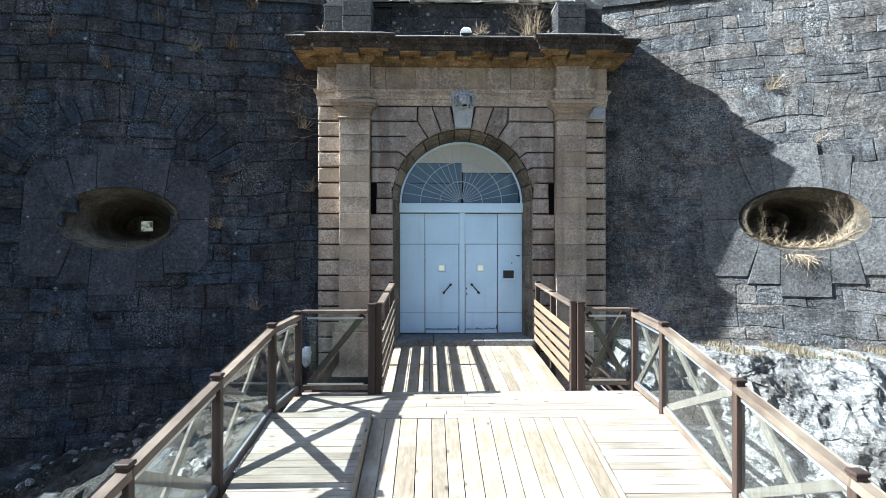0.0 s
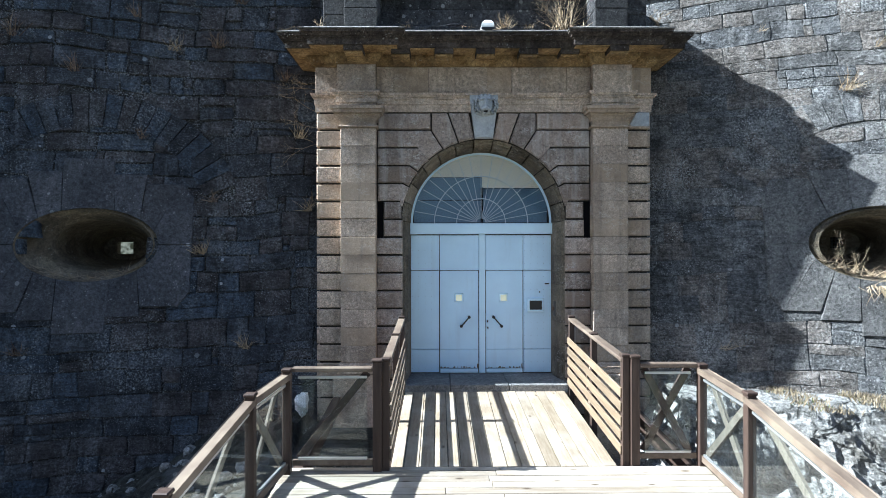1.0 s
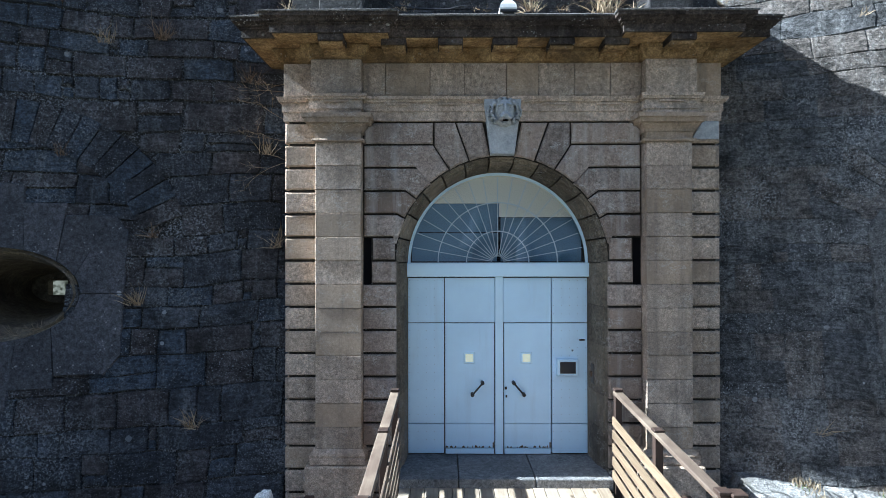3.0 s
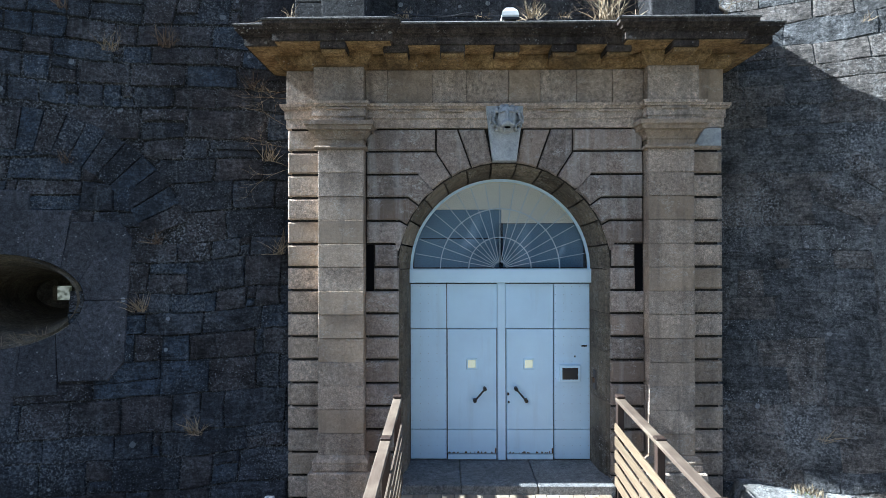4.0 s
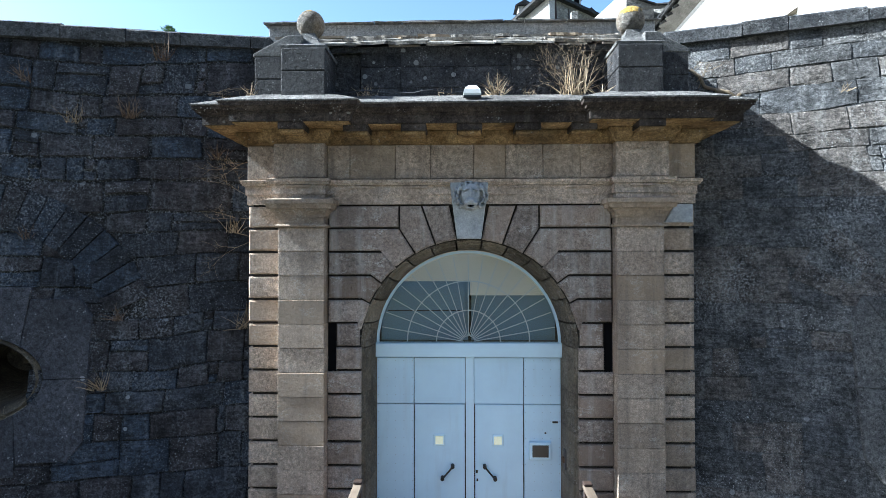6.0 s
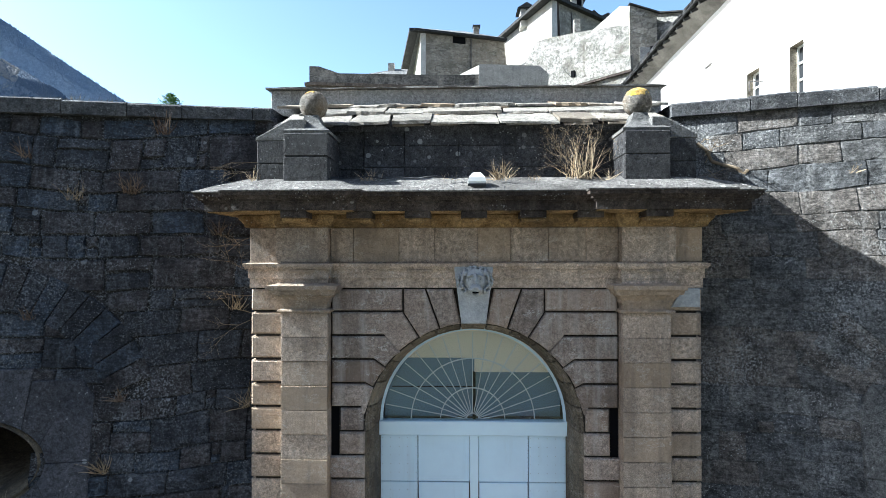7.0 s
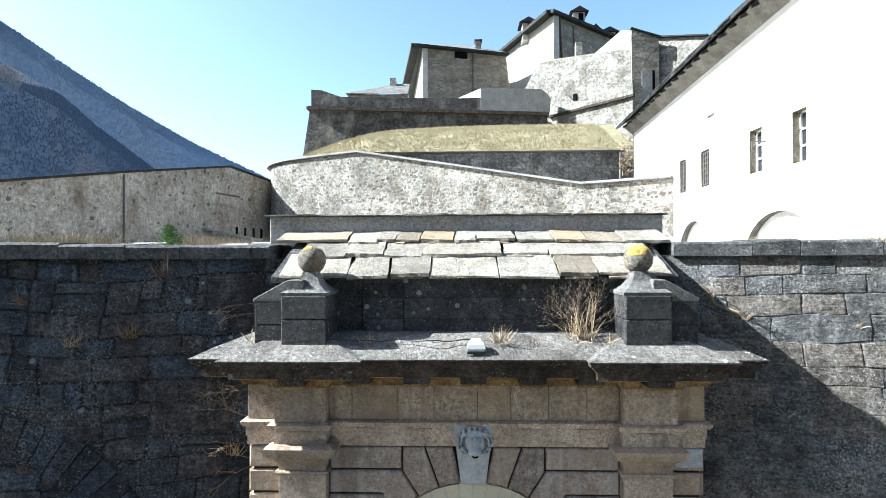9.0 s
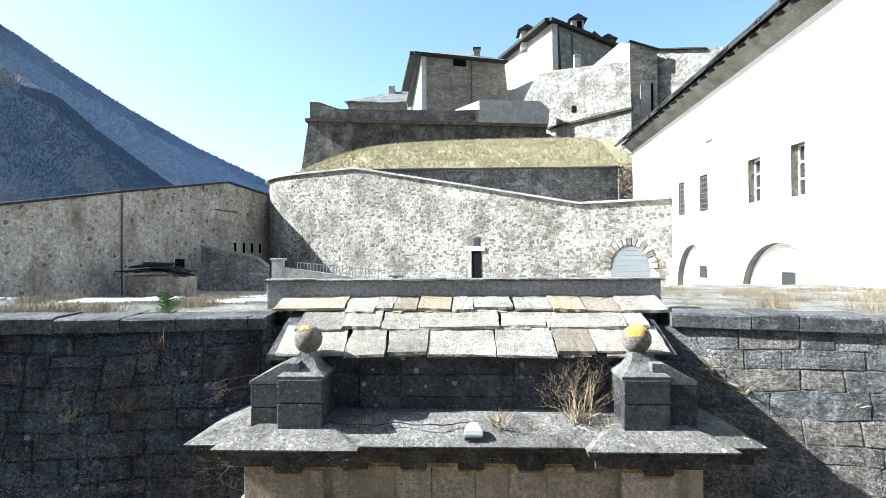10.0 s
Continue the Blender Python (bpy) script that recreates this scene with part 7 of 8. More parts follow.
def on_rubble(u, z, out=0.0):
    """A point on the long wall at x = u, height z, out metres before its face."""
    best = min(range(len(line) - 1), key=lambda i: abs(line[i].x - u))
    p, q = line[best], line[best + 1]
    d = (q - p).normalized()
    k = (u - p.x) / (q.x - p.x)
    n = Vector((d.y, -d.x))
    n = n if n.y < 0 else -n
    c = p + (q - p) * k
    return Vector((c.x + n.x * out, c.y + n.y * out, z)), Vector((d.x, d.y, 0)), Vector((n.x, n.y, 0))


# doorway and gate in the long wall
c, d, n = on_rubble(0.8, 7.0)
m = Matrix((-d, -n, Vector((0, 0, 1)))).transposed().to_4x4()
m.translation = c
dw = thing("courtyard_doorway", "narrow dark doorway with a white stone surround and lintel", "doorway", at=tuple(c))
dw.rotation_euler = m.to_euler()


def local_part(name, bm, mat, parent, label=""):
    ob = part(name, bm, mat, None, label)
    ob.parent = parent
    return ob


local_part("opening", box(BM(), -0.28, 0.32, -0.04, 0.2, -1.0, 1.78), M_HOLE, dw, "dark opening")
local_part("jamb", box(BM(), -0.52, -0.28, -0.12, 0.15, -1.0, 1.8, 0.01), M_CAPSTONE, dw)
local_part("lintel", box(BM(), -0.68, 0.55, -0.14, 0.15, 1.8, 2.05, 0.01), M_WHITESTONE, dw, "white lintel")
local_part("small_window", box(BM(), -0.17, 0.22, -0.05, 0.1, 2.1, 2.6), M_DARKPANE, dw)
c, d, n = on_rubble(8.7, 6.3)
gt = thing("courtyard_gate", "pale blue-grey boarded gate under a stone arch", "gate", at=tuple(c))
m = Matrix((-d, -n, Vector((0, 0, 1)))).transposed().to_4x4()
gt.rotation_euler = m.to_euler()
for k in range(10):
    z0 = k * 0.27
    zc = z0 + 0.13
    hw = 1.0 if zc < 1.5 else math.sqrt(max(0.02, 1 - ((zc - 1.5) / 1.2) ** 2))
    local_part("board", box(BM(), -hw, hw, -0.02, 0.05, z0 + 0.006, z0 + 0.264), M_GATEBLUE, gt)
for k in range(15):
    a0, a1 = math.pi * k / 15 + 0.015, math.pi * (k + 1) / 15 - 0.015
    pts = [((1.0 + r) * math.cos(a), 1.5 + (1.2 + r) * math.sin(a)) for a, r in ((a0, 0.0), (a0, 0.42), (a1, 0.42), (a1, 0.0))]
    local_part("voussoir", prism(BM(), pts, -0.09, 0.1, 0.02), M_RUBBLE, gt)

# ---- carved beast's head on the keystone ----
def blob(bm, c, r, seg=12, rot=None):
    m = Matrix.Translation(c) @ (rot or Matrix()) @ Matrix.Diagonal((*r, 1))
    bmesh.ops.create_uvsphere(bm, u_segments=seg, v_segments=max(6, seg // 2 + 2), radius=1.0, matrix=m)
    return bm


bm = BM()
hx, hy, hz = 0.02, -0.80, 4.94
blob(bm, (hx, hy, hz), (0.15, 0.05, 0.15), 18)
rng_h = random.Random(2)
for ring, n, d in ((0.185, 15, 0.0), (0.15, 13, -0.03)):
    for k in range(n):
        a = radians(-50 + 280 * k / (n - 1))
        blob(bm, (hx + ring * math.cos(a), hy - 0.02 + d, hz + 0.01 + ring * 0.85 * math.sin(a)), (0.03 * rng_h.uniform(0.8, 1.2), 0.03, 0.016), 8, Matrix.Rotation(-a + math.pi / 2 + rng_h.uniform(-0.7, 0.2), 4, "Y"))
blob(bm, (hx, hy - 0.05, hz + 0.02), (0.105, 0.06, 0.13), 14)
blob(bm, (hx, hy - 0.1, hz - 0.06), (0.062, 0.06, 0.05), 12)
blob(bm, (hx, hy - 0.1, hz + 0.02), (0.026, 0.045, 0.085), 8)
blob(bm, (hx, hy - 0.13, hz - 0.05), (0.036, 0.04, 0.022), 10)
for s in (-1, 1):
    blob(bm, (hx + s * 0.055, hy - 0.095, hz + 0.075), (0.042, 0.03, 0.012), 8, Matrix.Rotation(s * 0.3, 4, "Y"))
    blob(bm, (hx + s * 0.05, hy - 0.085, hz + 0.04), (0.018, 0.018, 0.012), 8)
    blob(bm, (hx + s * 0.04, hy - 0.115, hz - 0.075), (0.042, 0.04, 0.026), 8)
    blob(bm, (hx + s * 0.115, hy - 0.05, hz + 0.1), (0.03, 0.03, 0.03), 8)
blob(bm, (hx, hy - 0.08, hz - 0.13), (0.04, 0.045, 0.02), 8)
for v in bm.verts:
    v.co = Vector((hx + (v.co.x - hx) * 1.2, hy + (v.co.y - hy) * 1.5, hz + (v.co.z - hz) * 1.2))
head = part("beast_head", bm, M_LION, portal, "weathered carved beast's head", smooth=True)
rem = head.modifiers.new("carved", "REMESH")
rem.mode, rem.voxel_size, rem.use_smooth_shade = "VOXEL", 0.007, True
# Black blobs stand in for the shade in eye sockets and mouth.
for s in (-1, 1):
    part("head_eye_shade", blob(BM(), (hx + s * 0.06, hy - 0.135, hz + 0.042), (0.013, 0.02, 0.007), 8), M_HOLE, portal)
part("head_mouth_shade", blob(BM(), (hx, hy - 0.18, hz - 0.13), (0.045, 0.05, 0.01), 8), M_HOLE, portal)

# ---- flood lamp on the cornice ----
lamp = thing("flood_lamp", "small white flood lamp standing on the cornice", "lamp")
bm = BM()
rings = []
for w, d, z in ((0.105, 0.075, 6.20), (0.115, 0.085, 6.23), (0.1, 0.08, 6.285), (0.05, 0.035, 6.345)):
    rings.append([bm.verts.new((0.035 + i * w, -1.12 + j * d, z)) for i, j in ((-1, -1), (1, -1), (1, 1), (-1, 1))])
bm.faces.new(rings[0])
bm.faces.new(rings[-1])
for r0, r1 in zip(rings, rings[1:]):
    for i in range(4):
        bm.faces.new((r0[i], r0[(i + 1) % 4], r1[(i + 1) % 4], r1[i]))
part("housing", bm, M_WHITE, lamp)
part("foot", box(BM(), -0.05, 0.12, -1.17, -1.05, 6.1, 6.198, 0.008), M_IRONGREY, lamp)
part("hood", box(BM(), -0.08, 0.15, -1.225, -1.2, 6.165, 6.2, 0.004), M_BLACK, lamp)

bm = BM()
pts = [Vector((-2.4 + 0.12 * i, -1.02 - 0.05 * math.sin(i * 0.9), 6.305 + 0.012 * math.sin(i * 1.7))) for i in range(21)]
for p, q in zip(pts, pts[1:]):
    rod(bm, p, q, 0.008, n=5)
tagged(part("lamp_cable", bm, M_BLACK), "thin dark cable lying along the cornice", "cable")
# a lock box on the jamb
lock = thing("lock_box", "small rusty iron lock box fixed on the stone jamb", "lock box")
part("box_body", box(BM(), 1.355, 1.41, -0.32, -0.2, 1.12, 1.40, 0.008), M_IRONGREY, lock)
part("hasp", box(BM(), 1.33, 1.36, -0.30, -0.22, 1.22, 1.29, 0.006), M_RUST, lock)
part("pale_repair", prism(BM(), [(2.62, 4.60), (3.0, 4.60), (3.0, 4.85), (2.78, 4.85), (2.70, 4.74)], -0.735, -0.6, 0.008), M_LION, portal, "pale mortar repair beside the capital")


# ---- plants ----
def blade(vs, fs, base, tip, w, rng):
    d = (tip - base)
    side = d.cross(Vector((rng.uniform(-1, 1), rng.uniform(-1, 1), 0.1))).normalized() * w
    mid = base + d * 0.55 + Vector((rng.uniform(-1, 1), rng.uniform(-1, 1), 0.5)) * d.length * 0.07
    k = len(vs)
    vs += [tuple(base - side), tuple(base + side), tuple(mid + side * 0.8), tuple(mid - side * 0.8), tuple(tip)]
    fs += [(k, k + 1, k + 2, k + 3), (k + 3, k + 2, k + 4)]


def tuft(name, where, n, h, spread, mat, label, category, seed, lean=(0, 0, 1), w=0.004, up=0.6):
    """A tuft of narrow bent blades."""
    rng = random.Random(seed)
    vs, fs = [], []
    base = Vector(where)
    for _ in range(n):
        b = base + Vector((rng.gauss(0, spread * 0.35), rng.gauss(0, spread * 0.2), rng.uniform(-0.01, 0.02)))
        d = (Vector(lean) * up + Vector((rng.gauss(0, 0.45), rng.gauss(0, 0.35), rng.gauss(0, 0.25)))).normalized()
        blade(vs, fs, b, b + d * h * rng.uniform(0.4, 1.1), w * rng.uniform(0.6, 1.3), rng)
    me = bpy.data.meshes.new(name)
    me.from_pydata(vs, [], fs)
    return tagged(mesh_part(name, me, mat), label, category, "wall plants")


def twigs(bm, base, d, length, r, depth, rng):
    """A bare branching shrub."""
    p = Vector(base)
    d = Vector(d).normalized()
    n = 3
    for i in range(n):
        q = p + d * (length / n)
        rod(bm, p, q, r * (1 - 0.22 * i), r * (1 - 0.22 * (i + 1)), n=4)
        if depth and i > 0:
            for _ in range(2):
                d2 = (d + Vector((rng.gauss(0, 0.55), rng.gauss(0, 0.45), rng.gauss(0.1, 0.4)))).normalized()
                twigs(bm, q, d2, length * rng.uniform(0.45, 0.7), r * 0.55, depth - 1, rng)
        p = q
        d = (d + Vector((rng.gauss(0, 0.22), rng.gauss(0, 0.2), rng.gauss(0, 0.15)))).normalized()


def shrub(name, base, stems, h, seed, mat, label, spread=0.5, category="shrub", lean=(0, 0, 1)):
    rng = random.Random(seed)
    bm = BM()
    for _ in range(stems):
        d = Vector(lean) + Vector((rng.gauss(0, spread), rng.gauss(0, spread * 0.6), rng.gauss(0, 0.15)))
        twigs(bm, Vector(base) + Vector((rng.gauss(0, 0.05), rng.gauss(0, 0.03), 0)), d, h * rng.uniform(0.6, 1.1), 0.0045, 2, rng)
    return tagged(part(name, bm, mat), label, category, "wall plants")


shrub("dry_shrub", (1.4, -0.82, 6.31), 20, 0.5, 31, M_TWIG, "dry leafless shrub growing on the cornice", 0.6)
tuft("grass_tuft", (1.42, -0.85, 6.29), 60, 0.62, 0.3, M_DRY, "tuft of dry straw-coloured grass on the cornice", "grass", 32)
for i, (x, n, h) in enumerate(((-1.36, 26, 0.2), (0.36, 40, 0.3), (-0.3, 10, 0.12), (0.8, 14, 0.14), (-2.9, 20, 0.25), (1.75, 16, 0.2))):
    tuft("grass_tuft", (x, -1.0, 6.27), n, h, 0.16, M_DRY, "tuft of dry straw-coloured grass on the cornice", "grass", 40 + i)
for i, (x, z, n, h) in enumerate(((-4.98, 6.2, 26, 0.42), (-5.75, 6.1, 10, 0.4), (-4.6, 7.1, 16, 0.45), (-3.75, 5.6, 18, 0.35), (-3.45, 4.5, 16, 0.3), (-6.4, 6.7, 14, 0.35), (-4.95, 3.25, 14, 0.3), (-5.1, 2.3, 18, 0.35), (-7.4, 5.6, 14, 0.4), (-8.4, 6.2, 16, 0.5), (-3.3, 3.1, 16, 0.4), (-6.2, 4.4, 12, 0.35), (-8.9, 4.6, 12, 0.4), (-4.3, 0.6, 20, 0.4), (-7.9, 0.6, 16, 0.35))):
    tuft("grass_tuft", (x, left_y(x, z) - 0.03, z), n * 2, h, 0.14, M_DRY if i % 3 == 1 else M_RUSSET, "dry grass tuft rooted in the wall joints", "grass", 60 + i, (0.1, -0.45, 1.1), 0.005)
for i, (x, z, n, h) in enumerate(((6.35, 5.15, 40, 0.5), (7.0, 4.0, 16, 0.4), (5.2, 6.4, 10, 0.2), (6.9, 5.9, 14, 0.3), (4.2, 0.6, 16, 0.3))):
    tuft("grass_tuft", (x, right_y(x, z) - 0.03, z), n, h, 0.14, M_DRY, "dry grass tuft rooted in the wall joints", "grass", 80 + i, (0.2, -0.5, 0.6))
rngv = random.Random(77)
# hanging stems beside the cornice
for i, z in enumerate((5.55, 5.35, 5.1, 4.8, 4.45, 6.5, 6.75)):
    bm = BM()
    x = -3.1
    for _ in range(1):
        twigs(bm, (x, left_y(x, z) - 0.05, z + rngv.uniform(-0.1, 0.1)), (-0.8, -0.5, rngv.uniform(-0.4, 0.3)), rngv.uniform(0.35, 0.6), 0.005, 2, rngv)
    tagged(part("creeper_plant", bm, M_DRY), "pale dry stems sprouting beside the portal", "plant", "wall plants")
# twisted root on the sunlit wall
bm = BM()
pp = Vector((3.35, right_y(3.35, 6.95) - 0.05, 6.95))
for dx, dz in ((0.12, -0.12), (0.06, -0.16), (0.14, -0.06), (0.16, -0.05), (0.1, -0.1), (0.05, 0.06)):
    q = pp + Vector((dx, -0.35 * dx, dz))
    rod(bm, pp, q, 0.028, 0.022, n=6)
    pp = q
for k in range(6):
    twigs(bm, (3.38 + 0.02 * k, right_y(3.4, 6.8) - 0.08, 6.95 - 0.1 * k), (rngv.uniform(-0.3, 0.4), -0.6, rngv.uniform(-0.5, 0.6)), 0.3, 0.006, 1, rngv)
tagged(part("twisted_root", bm, M_TWIG), "dark twisted root with dry twigs on the wall", "root")

# eyebrow of dry grass and twigs in the sunlit gun opening
ex, ez = EYE_R[0], EYE_R[1]
for i in range(9):
    a = radians(215 + i * 14)
    x, z = ex + EYE_R[2] * 0.9 * math.cos(a), ez + EYE_R[3] * 0.9 * math.sin(a)
    tuft("grass_tuft", (x, right_y(x, z) + 0.12, z), 34, 0.3, 0.2, M_DRY, "dry grass on the sill of the gun opening", "grass", 100 + i, (0.0, -0.5, 0.5), 0.005)
for i, (x, z) in enumerate(((6.5, 1.75), (6.65, 1.7))):
    tuft("grass_tuft", (x, right_y(x, z) - 0.05, z), 60, 0.42, 0.35, M_DRY, "dry grass hanging below the gun opening", "grass", 120 + i, (0.0, -0.6, -0.7), 0.005)
shrub("dry_shrub", (6.2, right_y(6.2, 1.95) + 0.05, 1.95), 7, 0.4, 130, M_TWIG, "dead twigs on the sill of the gun opening", 0.8)
shrub("dry_shrub", (7.3, right_y(7.3, 2.1) + 0.05, 2.1), 6, 0.45, 131, M_TWIG, "dead twigs on the sill of the gun opening", 0.6)
ex, ez = EYE_L[0], EYE_L[1]
for i in range(6):
    a = radians(225 + i * 16)
    x, z = ex + EYE_L[2] * 0.92 * math.cos(a), ez + EYE_L[3] * 0.92 * math.sin(a)
    tuft("grass_tuft", (x, left_y(x, z) + 0.05, z), 24, 0.25, 0.2, M_TWIG, "dry weeds on the sill of the gun opening", "grass", 140 + i, (0.0, -0.5, 0.4), 0.004)

# young fir on the wall top
fir = thing("young_fir", "small bright green young fir growing on the wall top", "tree")
part("trunk", rod(BM(), (-4.83, 0.62, 7.5), (-4.83, 0.62, 7.93), 0.012, 0.003, n=6), M_TWIG, fir)
rf = random.Random(9)
vs, fs = [], []
for k in range(150):
    u = rf.random()
    z = 7.52 + 0.38 * u
    a = rf.random() * math.tau
    rr = (0.27 * (1 - u) ** 0.8 + 0.02) * rf.uniform(0.6, 1.1)
    b0 = Vector((-4.83, 0.62, z))
    tip = b0 + Vector((rr * math.cos(a), rr * math.sin(a), rr * rf.uniform(0.05, 0.5)))
    for q in range(9):
        c = b0 + (tip - b0) * (q + 1) / 9
        for sd in (-1, 1):
            e = c + Vector((-math.sin(a) * sd * 0.026 + math.cos(a) * 0.018, math.cos(a) * sd * 0.026 + math.sin(a) * 0.018, rf.uniform(-0.004, 0.02)))
            blade(vs, fs, c, e, 0.0035, rf)
me = bpy.data.meshes.new("needles")
me.from_pydata(vs, [], fs)
mesh_part("needles", me, M_FIR, fir)


def strip_grass(name, spots, n, h, mat, label, seed, w=0.006):
    """Loose dry grass scattered over ground: one joined mass."""
    rng = random.Random(seed)
    vs, fs = [], []
    for _ in range(n):
        p = Vector(spots(rng))
        for _ in range(7):
            b = p + Vector((rng.gauss(0, 0.05), rng.gauss(0, 0.05), 0))
            d = Vector((rng.gauss(0, 0.45), rng.gauss(0, 0.45), 1)).normalized()
            blade(vs, fs, b, b + d * h * rng.uniform(0.35, 1.1), w, rng)
    me = bpy.data.meshes.new(name)
    me.from_pydata(vs, [], fs)
    return tagged(mesh_part(name, me, mat), label, "grass", kind="stuff")


def patchy(rng, x0, x1, y0, y1, z, f, seed):
    while True:
        x, y = rng.uniform(x0, x1), rng.uniform(y0, y1)
        if noise.noise(Vector((x * f, y * f, seed))) > 0.2:
            return (x, y, z)


strip_grass("wall_top_grass", lambda r: patchy(r, 3.3, 11.0, 0.3, 6.0, 7.57, 0.9, 3.0), 800, 0.2, M_STRAW, "dry grass on the wall top", 1, 0.003)
strip_grass("wall_top_grass", lambda r: patchy(r, -11.0, -3.2, 0.2, 3.2, 7.57, 0.9, 8.0), 600, 0.27, M_STRAW, "dry grass on the wall top", 2, 0.003)


def on_ledge(r):
    while True:
        x = r.uniform(3.3, 9.5)
        if noise.noise(Vector((x * 1.9, 2.0, 5.0))) > 0.05:
            return (x, right_y(x, 0) - 0.03 - 1.3 * r.random() ** 1.3, -0.05)


strip_grass("ledge_grass", on_ledge, 330, 0.13, M_STRAW, "dry grass along the foot of the wall", 3)
strip_grass("ledge_grass", on_ledge, 60, 0.06, M_GREEN, "short green grass along the foot of the wall", 13)


def on_bank(r):
    x = r.uniform(-15.5, 10.8)
    v = r.random()
    edge = 30.45 if x > -7 else 30.45 + (-7 - x) * 0.62 + max(0, -13.4 - x) * 3.2
    y = edge + (47.0 - edge) * v * 0.75
    v = (y - edge) / (47.0 - edge)
    h = 14.5 + 4.0 * math.sin(min(1, v * 1.5) * math.pi / 2) * math.tanh(0.02 + 1.35 * (max(0, x + 16.3) / 9.5) ** 0.9)
    return (x, y, h)


strip_grass("bank_grass", on_bank, 14000, 0.24, M_BANKGRASS, "long dry grass on the bank", 4, 0.009)


def on_crest(r):
    x = r.uniform(-12.0, 10.8)
    return (x, 41.5 + r.uniform(-1.0, 2.5), 14.45 + 4.0 * math.tanh(0.02 + 1.35 * (max(0, x + 16.3) / 9.5) ** 0.9))


strip_grass("crest_grass", on_crest, 1500, 0.55, M_BANKGRASS, "tall pale dry grass along the top of the bank", 5, 0.008)

# lime-white boulder at the portal's foot
bm = BM()
bmesh.ops.create_icosphere(bm, subdivisions=3, radius=0.18)
for v in bm.verts:
    v.co = Vector((v.co.x * 0.7, v.co.y * 0.6, v.co.z)) * (1 + 0.6 * noise.noise(v.co * 9) + 0.2 * noise.noise(v.co * 25)) + Vector((-3.19, -1.05, -0.3))
tagged(part("white_boulder", bm, M_WHITESTONE, smooth=True), "small pale boulder at the foot of the portal", "boulder")

# pale flat stones along the inner edge of the wall top
rs = random.Random(15)
x = -10.5
while x < -3.5:
    w = rs.uniform(0.5, 1.3)
    if rs.random() < 0.72:
        tagged(part("wall_top_slab", box(BM(), x, x + w - 0.03, 2.1 + rs.uniform(-0.1, 0.1), 2.9 + rs.uniform(-0.1, 0.15), 7.5, 7.63 + rs.uniform(0, 0.04), 0.02), M_SLABW), "pale flat stone slab on the wall top", "slab", "wall top slabs")
    x += w

# ---- courtyard details ----
lean = thing("lean_to_roof", "small shaded lean-to with a heap of dark stone roof slabs", "shed")
part("shed_wall", box(BM(), -18.4, -15.35, 21.7, 23.6, 5.4, 7.5), M_STAINED, lean)
for k in range(22):
    u = k / 21
    xx = -18.1 + 2.4 * u + rs.uniform(-0.15, 0.15)
    zz = 7.5 + 0.72 * math.sin(math.pi * min(1, u * 0.85 + 0.12)) * rs.uniform(0.25, 1.0)
    w, d, a = rs.uniform(0.35, 0.7), rs.uniform(0.4, 0.8), 0.28 * (u - 0.45) + rs.uniform(-0.12, 0.12)
    m = Matrix.Translation((xx + 0.2, 22.1 + rs.uniform(-0.4, 0.8), zz)) @ Matrix.Rotation(a, 4, "Y") @ Matrix.Rotation(rs.uniform(-0.3, 0.3), 4, "Z")
    part("roof_slab", box(BM(), -w, w, -d, d, 0.0, rs.uniform(0.06, 0.1), 0.02, m), M_ROOFSLATE, lean)
part("wall_opening", beam(BM(), (bx(27.6) + 0.03, 27.6, 8.05), (bx(28.3) + 0.03, 28.3, 8.05), 0.12, 0.7), M_HOLE, barrack, "small dark opening")
lowwall = tagged(part("yard_wall", prism(BM(), [(-17.2, 5.0), (-12.8, 5.0), (-12.8, 7.85), (-13.6, 8.45), (-16.9, 9.15), (-17.2, 9.2)], 28.0, 28.5), M_RUBBLEGREY), "low grey stone yard wall with a sloping top, in shade", "wall", kind="structure")
part("wall_coping", beam(beam(BM(), (-17.2, 28.25, 9.24), (-13.6, 28.25, 8.5), 0.7, 0.1), (-13.6, 28.25, 8.5), (-12.8, 28.25, 7.9), 0.7, 0.1), M_CAPSTONE, lowwall)
pillar = tagged(part("gate_pillar", box(box(BM(), -10.3, -9.75, 21.6, 22.15, 5.8, 8.3, 0.02), -10.38, -9.67, 21.52, 22.23, 8.3, 8.42, 0.02), M_CAPSTONE), "stone gate pillar with a flat cap", "pillar")
ramp2 = tagged(part("sloping_wall", prism(BM(), [(-9.75, 5.8), (-4.6, 5.8), (-4.6, 7.2), (-9.75, 7.95)], 21.7, 22.0), M_CAPSTONE), "low sloping wall beside the pillar", "wall", kind="structure")
fence = thing("iron_fence", "thin pale iron fence along the courtyard ramp", "fence")
for k in range(34):
    xx = -10.2 + k * 0.2
    zz = 7.2 - 0.02 * k
    part("fence_bar", box(BM(), xx - 0.014, xx + 0.014, 26.0, 26.03, zz - 0.6, zz + 1.0), M_ALU, fence)
part("fence_rail", beam(BM(), (-10.2, 26.0, 8.15), (-3.6, 26.0, 7.5), 0.03, 0.04), M_ALU, fence)
sign = thing("sign_stand", "small grey slab table standing in the courtyard", "stand")
part("stand_leg", box(BM(), -3.55, -3.35, 20.0, 20.2, 6.3, 7.45), M_IRONGREY, sign)
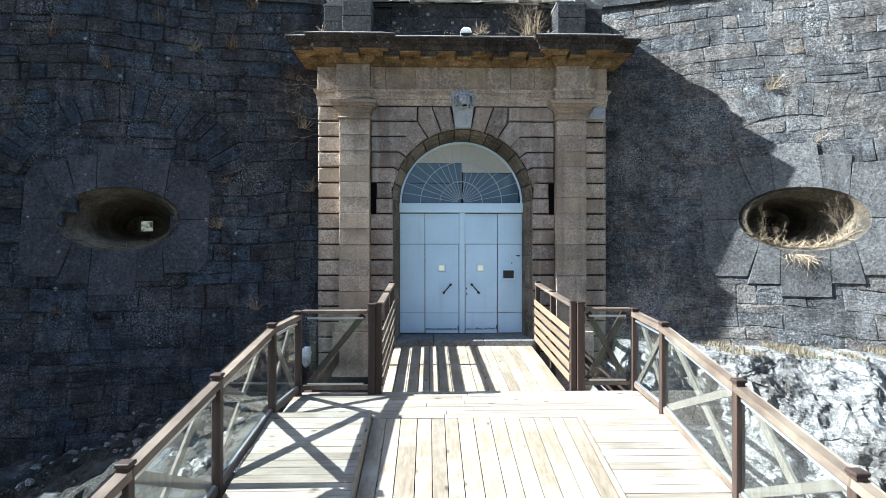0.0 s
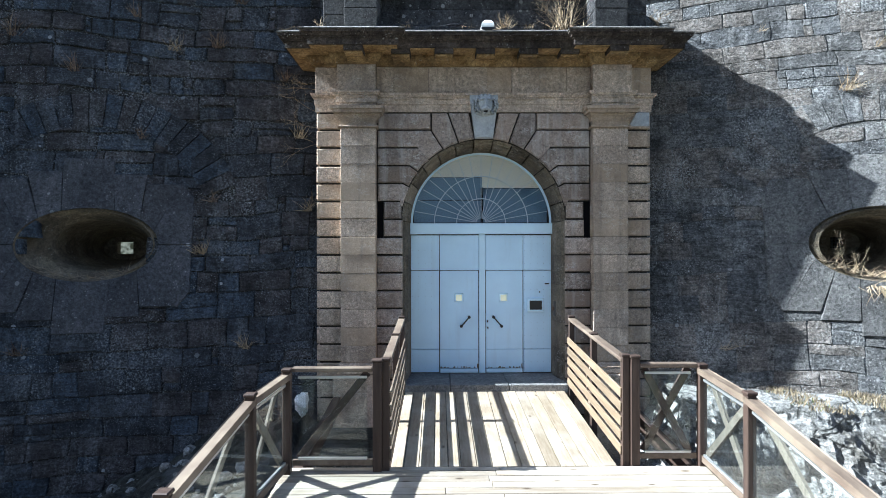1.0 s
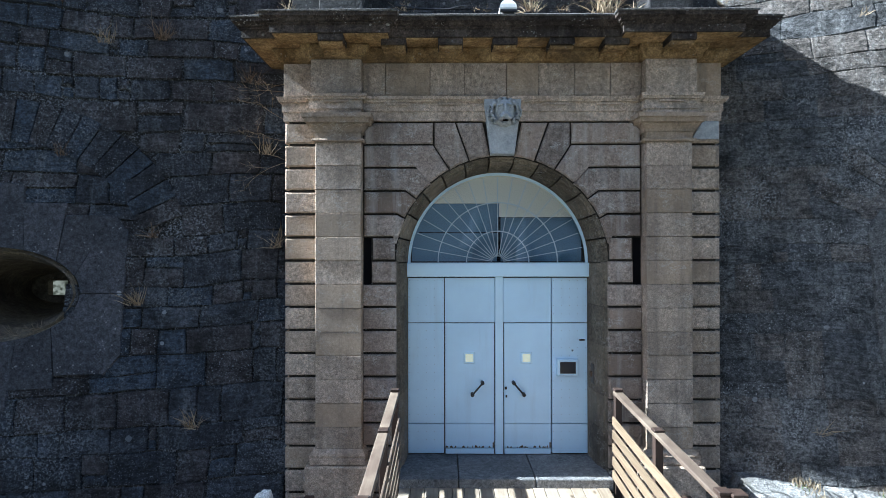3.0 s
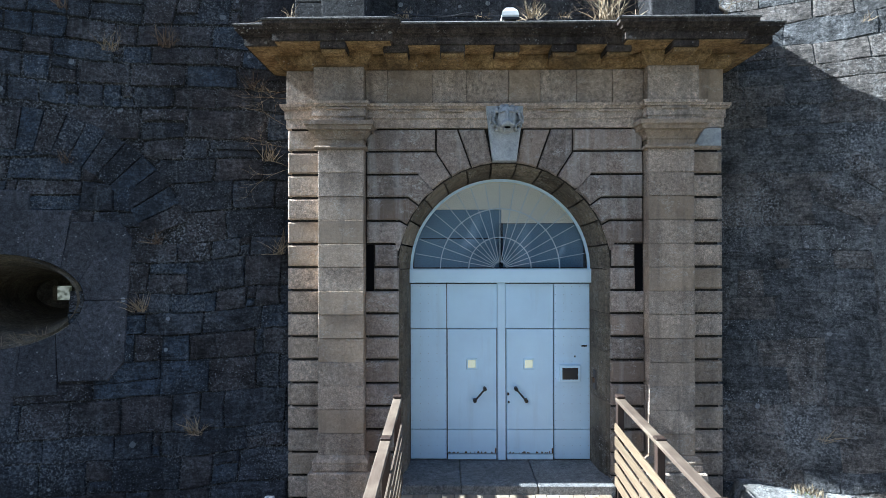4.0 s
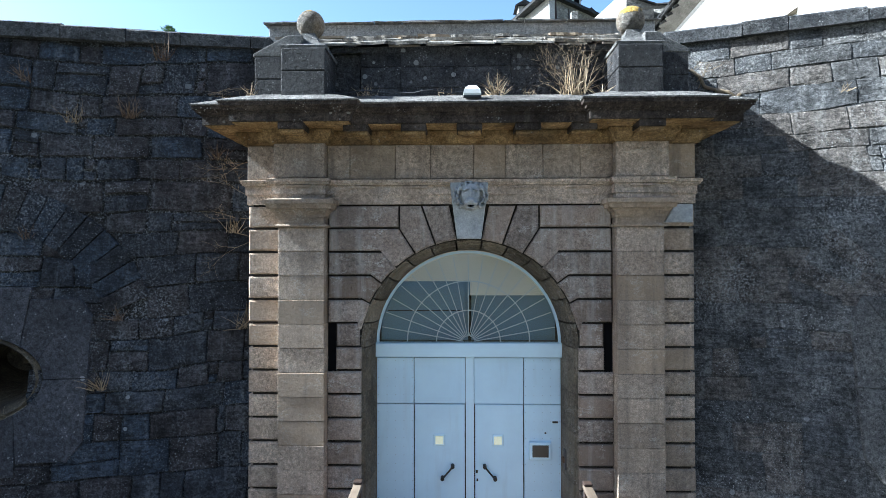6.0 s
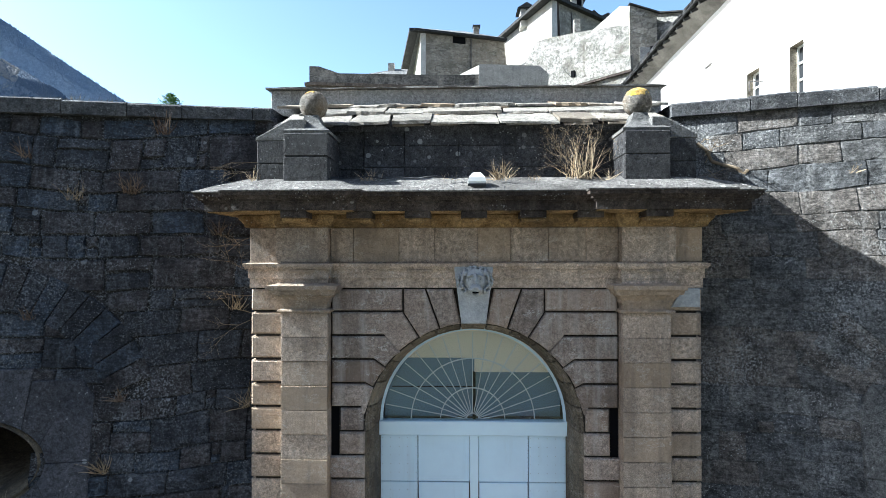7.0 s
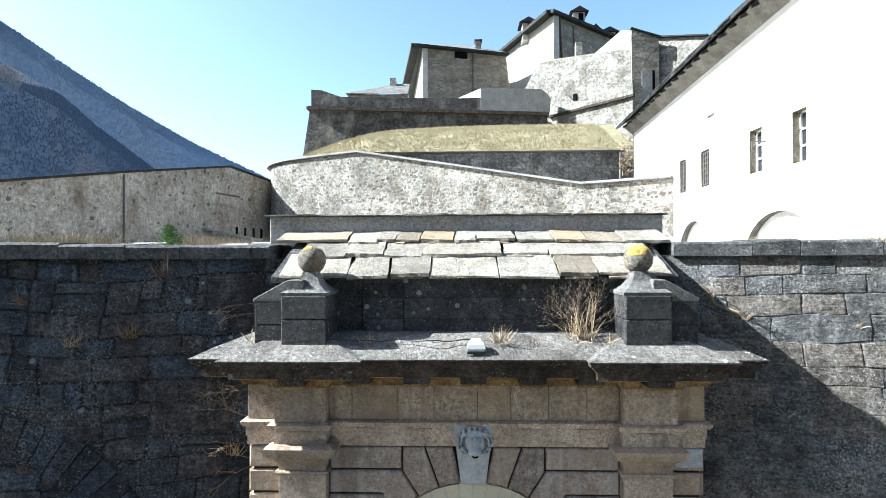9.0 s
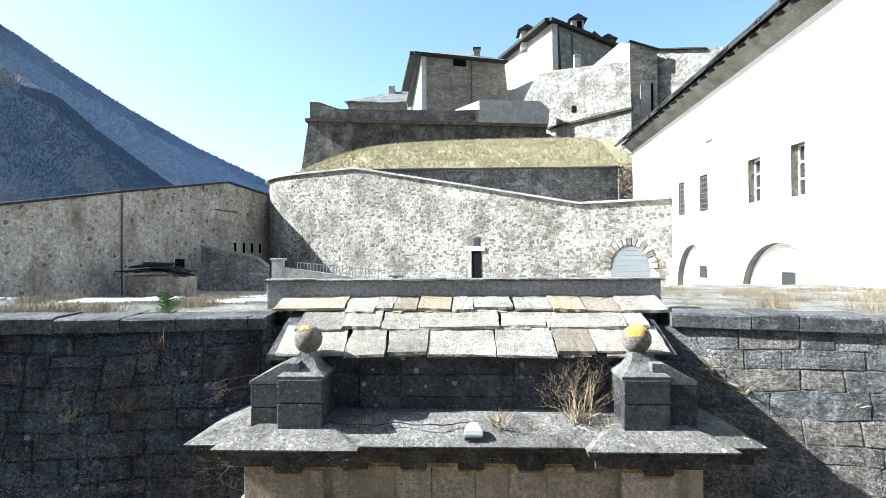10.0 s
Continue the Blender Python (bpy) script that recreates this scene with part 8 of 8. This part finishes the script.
part("stand_top", box(BM(), -3.8, -3.05, 19.9, 20.3, 7.45, 7.53, 0.01), M_IRONGREY, sign)
pole = tagged(part("drain_pipe", rod(BM(), (10.6, 30.2, 11.0), (10.6, 30.2, 14.4), 0.06), M_ALU), "metal drainpipe on the retaining wall", "pipe")
bm = BM()
rb = random.Random(3)
for _ in range(500):
    a, b_, c_ = rb.gauss(0, 0.35), rb.gauss(0, 0.35), rb.gauss(0, 0.8)
    p = Vector((11.1 + a, 30.0 + b_, 14.0 + c_))
    q = p + Vector((rb.gauss(0, 0.15), rb.gauss(0, 0.15), rb.gauss(0, 0.15)))
    rod(bm, p, q, 0.02, n=3)
tagged(part("ivy_bush", bm, M_TWIG), "brown dry ivy on the corner of the building", "bush", kind="stuff")

# ---- facing stones of the curtain walls ----
rng_w = random.Random(3)


def far_from_portal(x, z):
    return abs(x) + abs(z - 3) * 0.6


def skipper(eye):
    """Tells the stones that the dressed surround or the relieving arch takes the place of."""
    def inside(x, z):
        dx, dz = abs(x - eye[0]), abs(z - eye[1])
        return dx < 1.66 and dz < 0.86 or dx < 1.46 and dz < 1.1 or dx < 0.95 and dz < 1.25 or dx < 0.4 and dz < 1.5

    def skip(a, b, z0, z1):
        if all(inside(x, z) for x in (a + 0.04, b - 0.04) for z in (z0 + 0.04, z1 - 0.04)):
            return True
        x, z = (a + b) / 2, (z0 + z1) / 2
        r, t = math.hypot(x - eye[0], z - 2.6), math.degrees(math.atan2(z - 2.6, x - eye[0]))
        return 2.1 < r < 2.5 and 22 < t < 158
    return skip


ml = sorted(courses(left_y, -12.5, -2.98, -3.4, 7.37, rng_w, skipper(EYE_L), (0.0, 0.018)), key=lambda q: far_from_portal(*q[0]))
mr = sorted(courses(right_y, 2.98, 11.5, -1.2, 7.39, rng_w, skipper(EYE_R), (-0.008, 0.01)), key=lambda q: far_from_portal(*q[0]))
lay_facing(wall_left, ml, 300, M_SHADE_STONE, "rough wall stones, shade in their colour")
lay_facing(wall_right, mr, 300, M_SUN_STONE, "rough wall stones, sun in their colour")
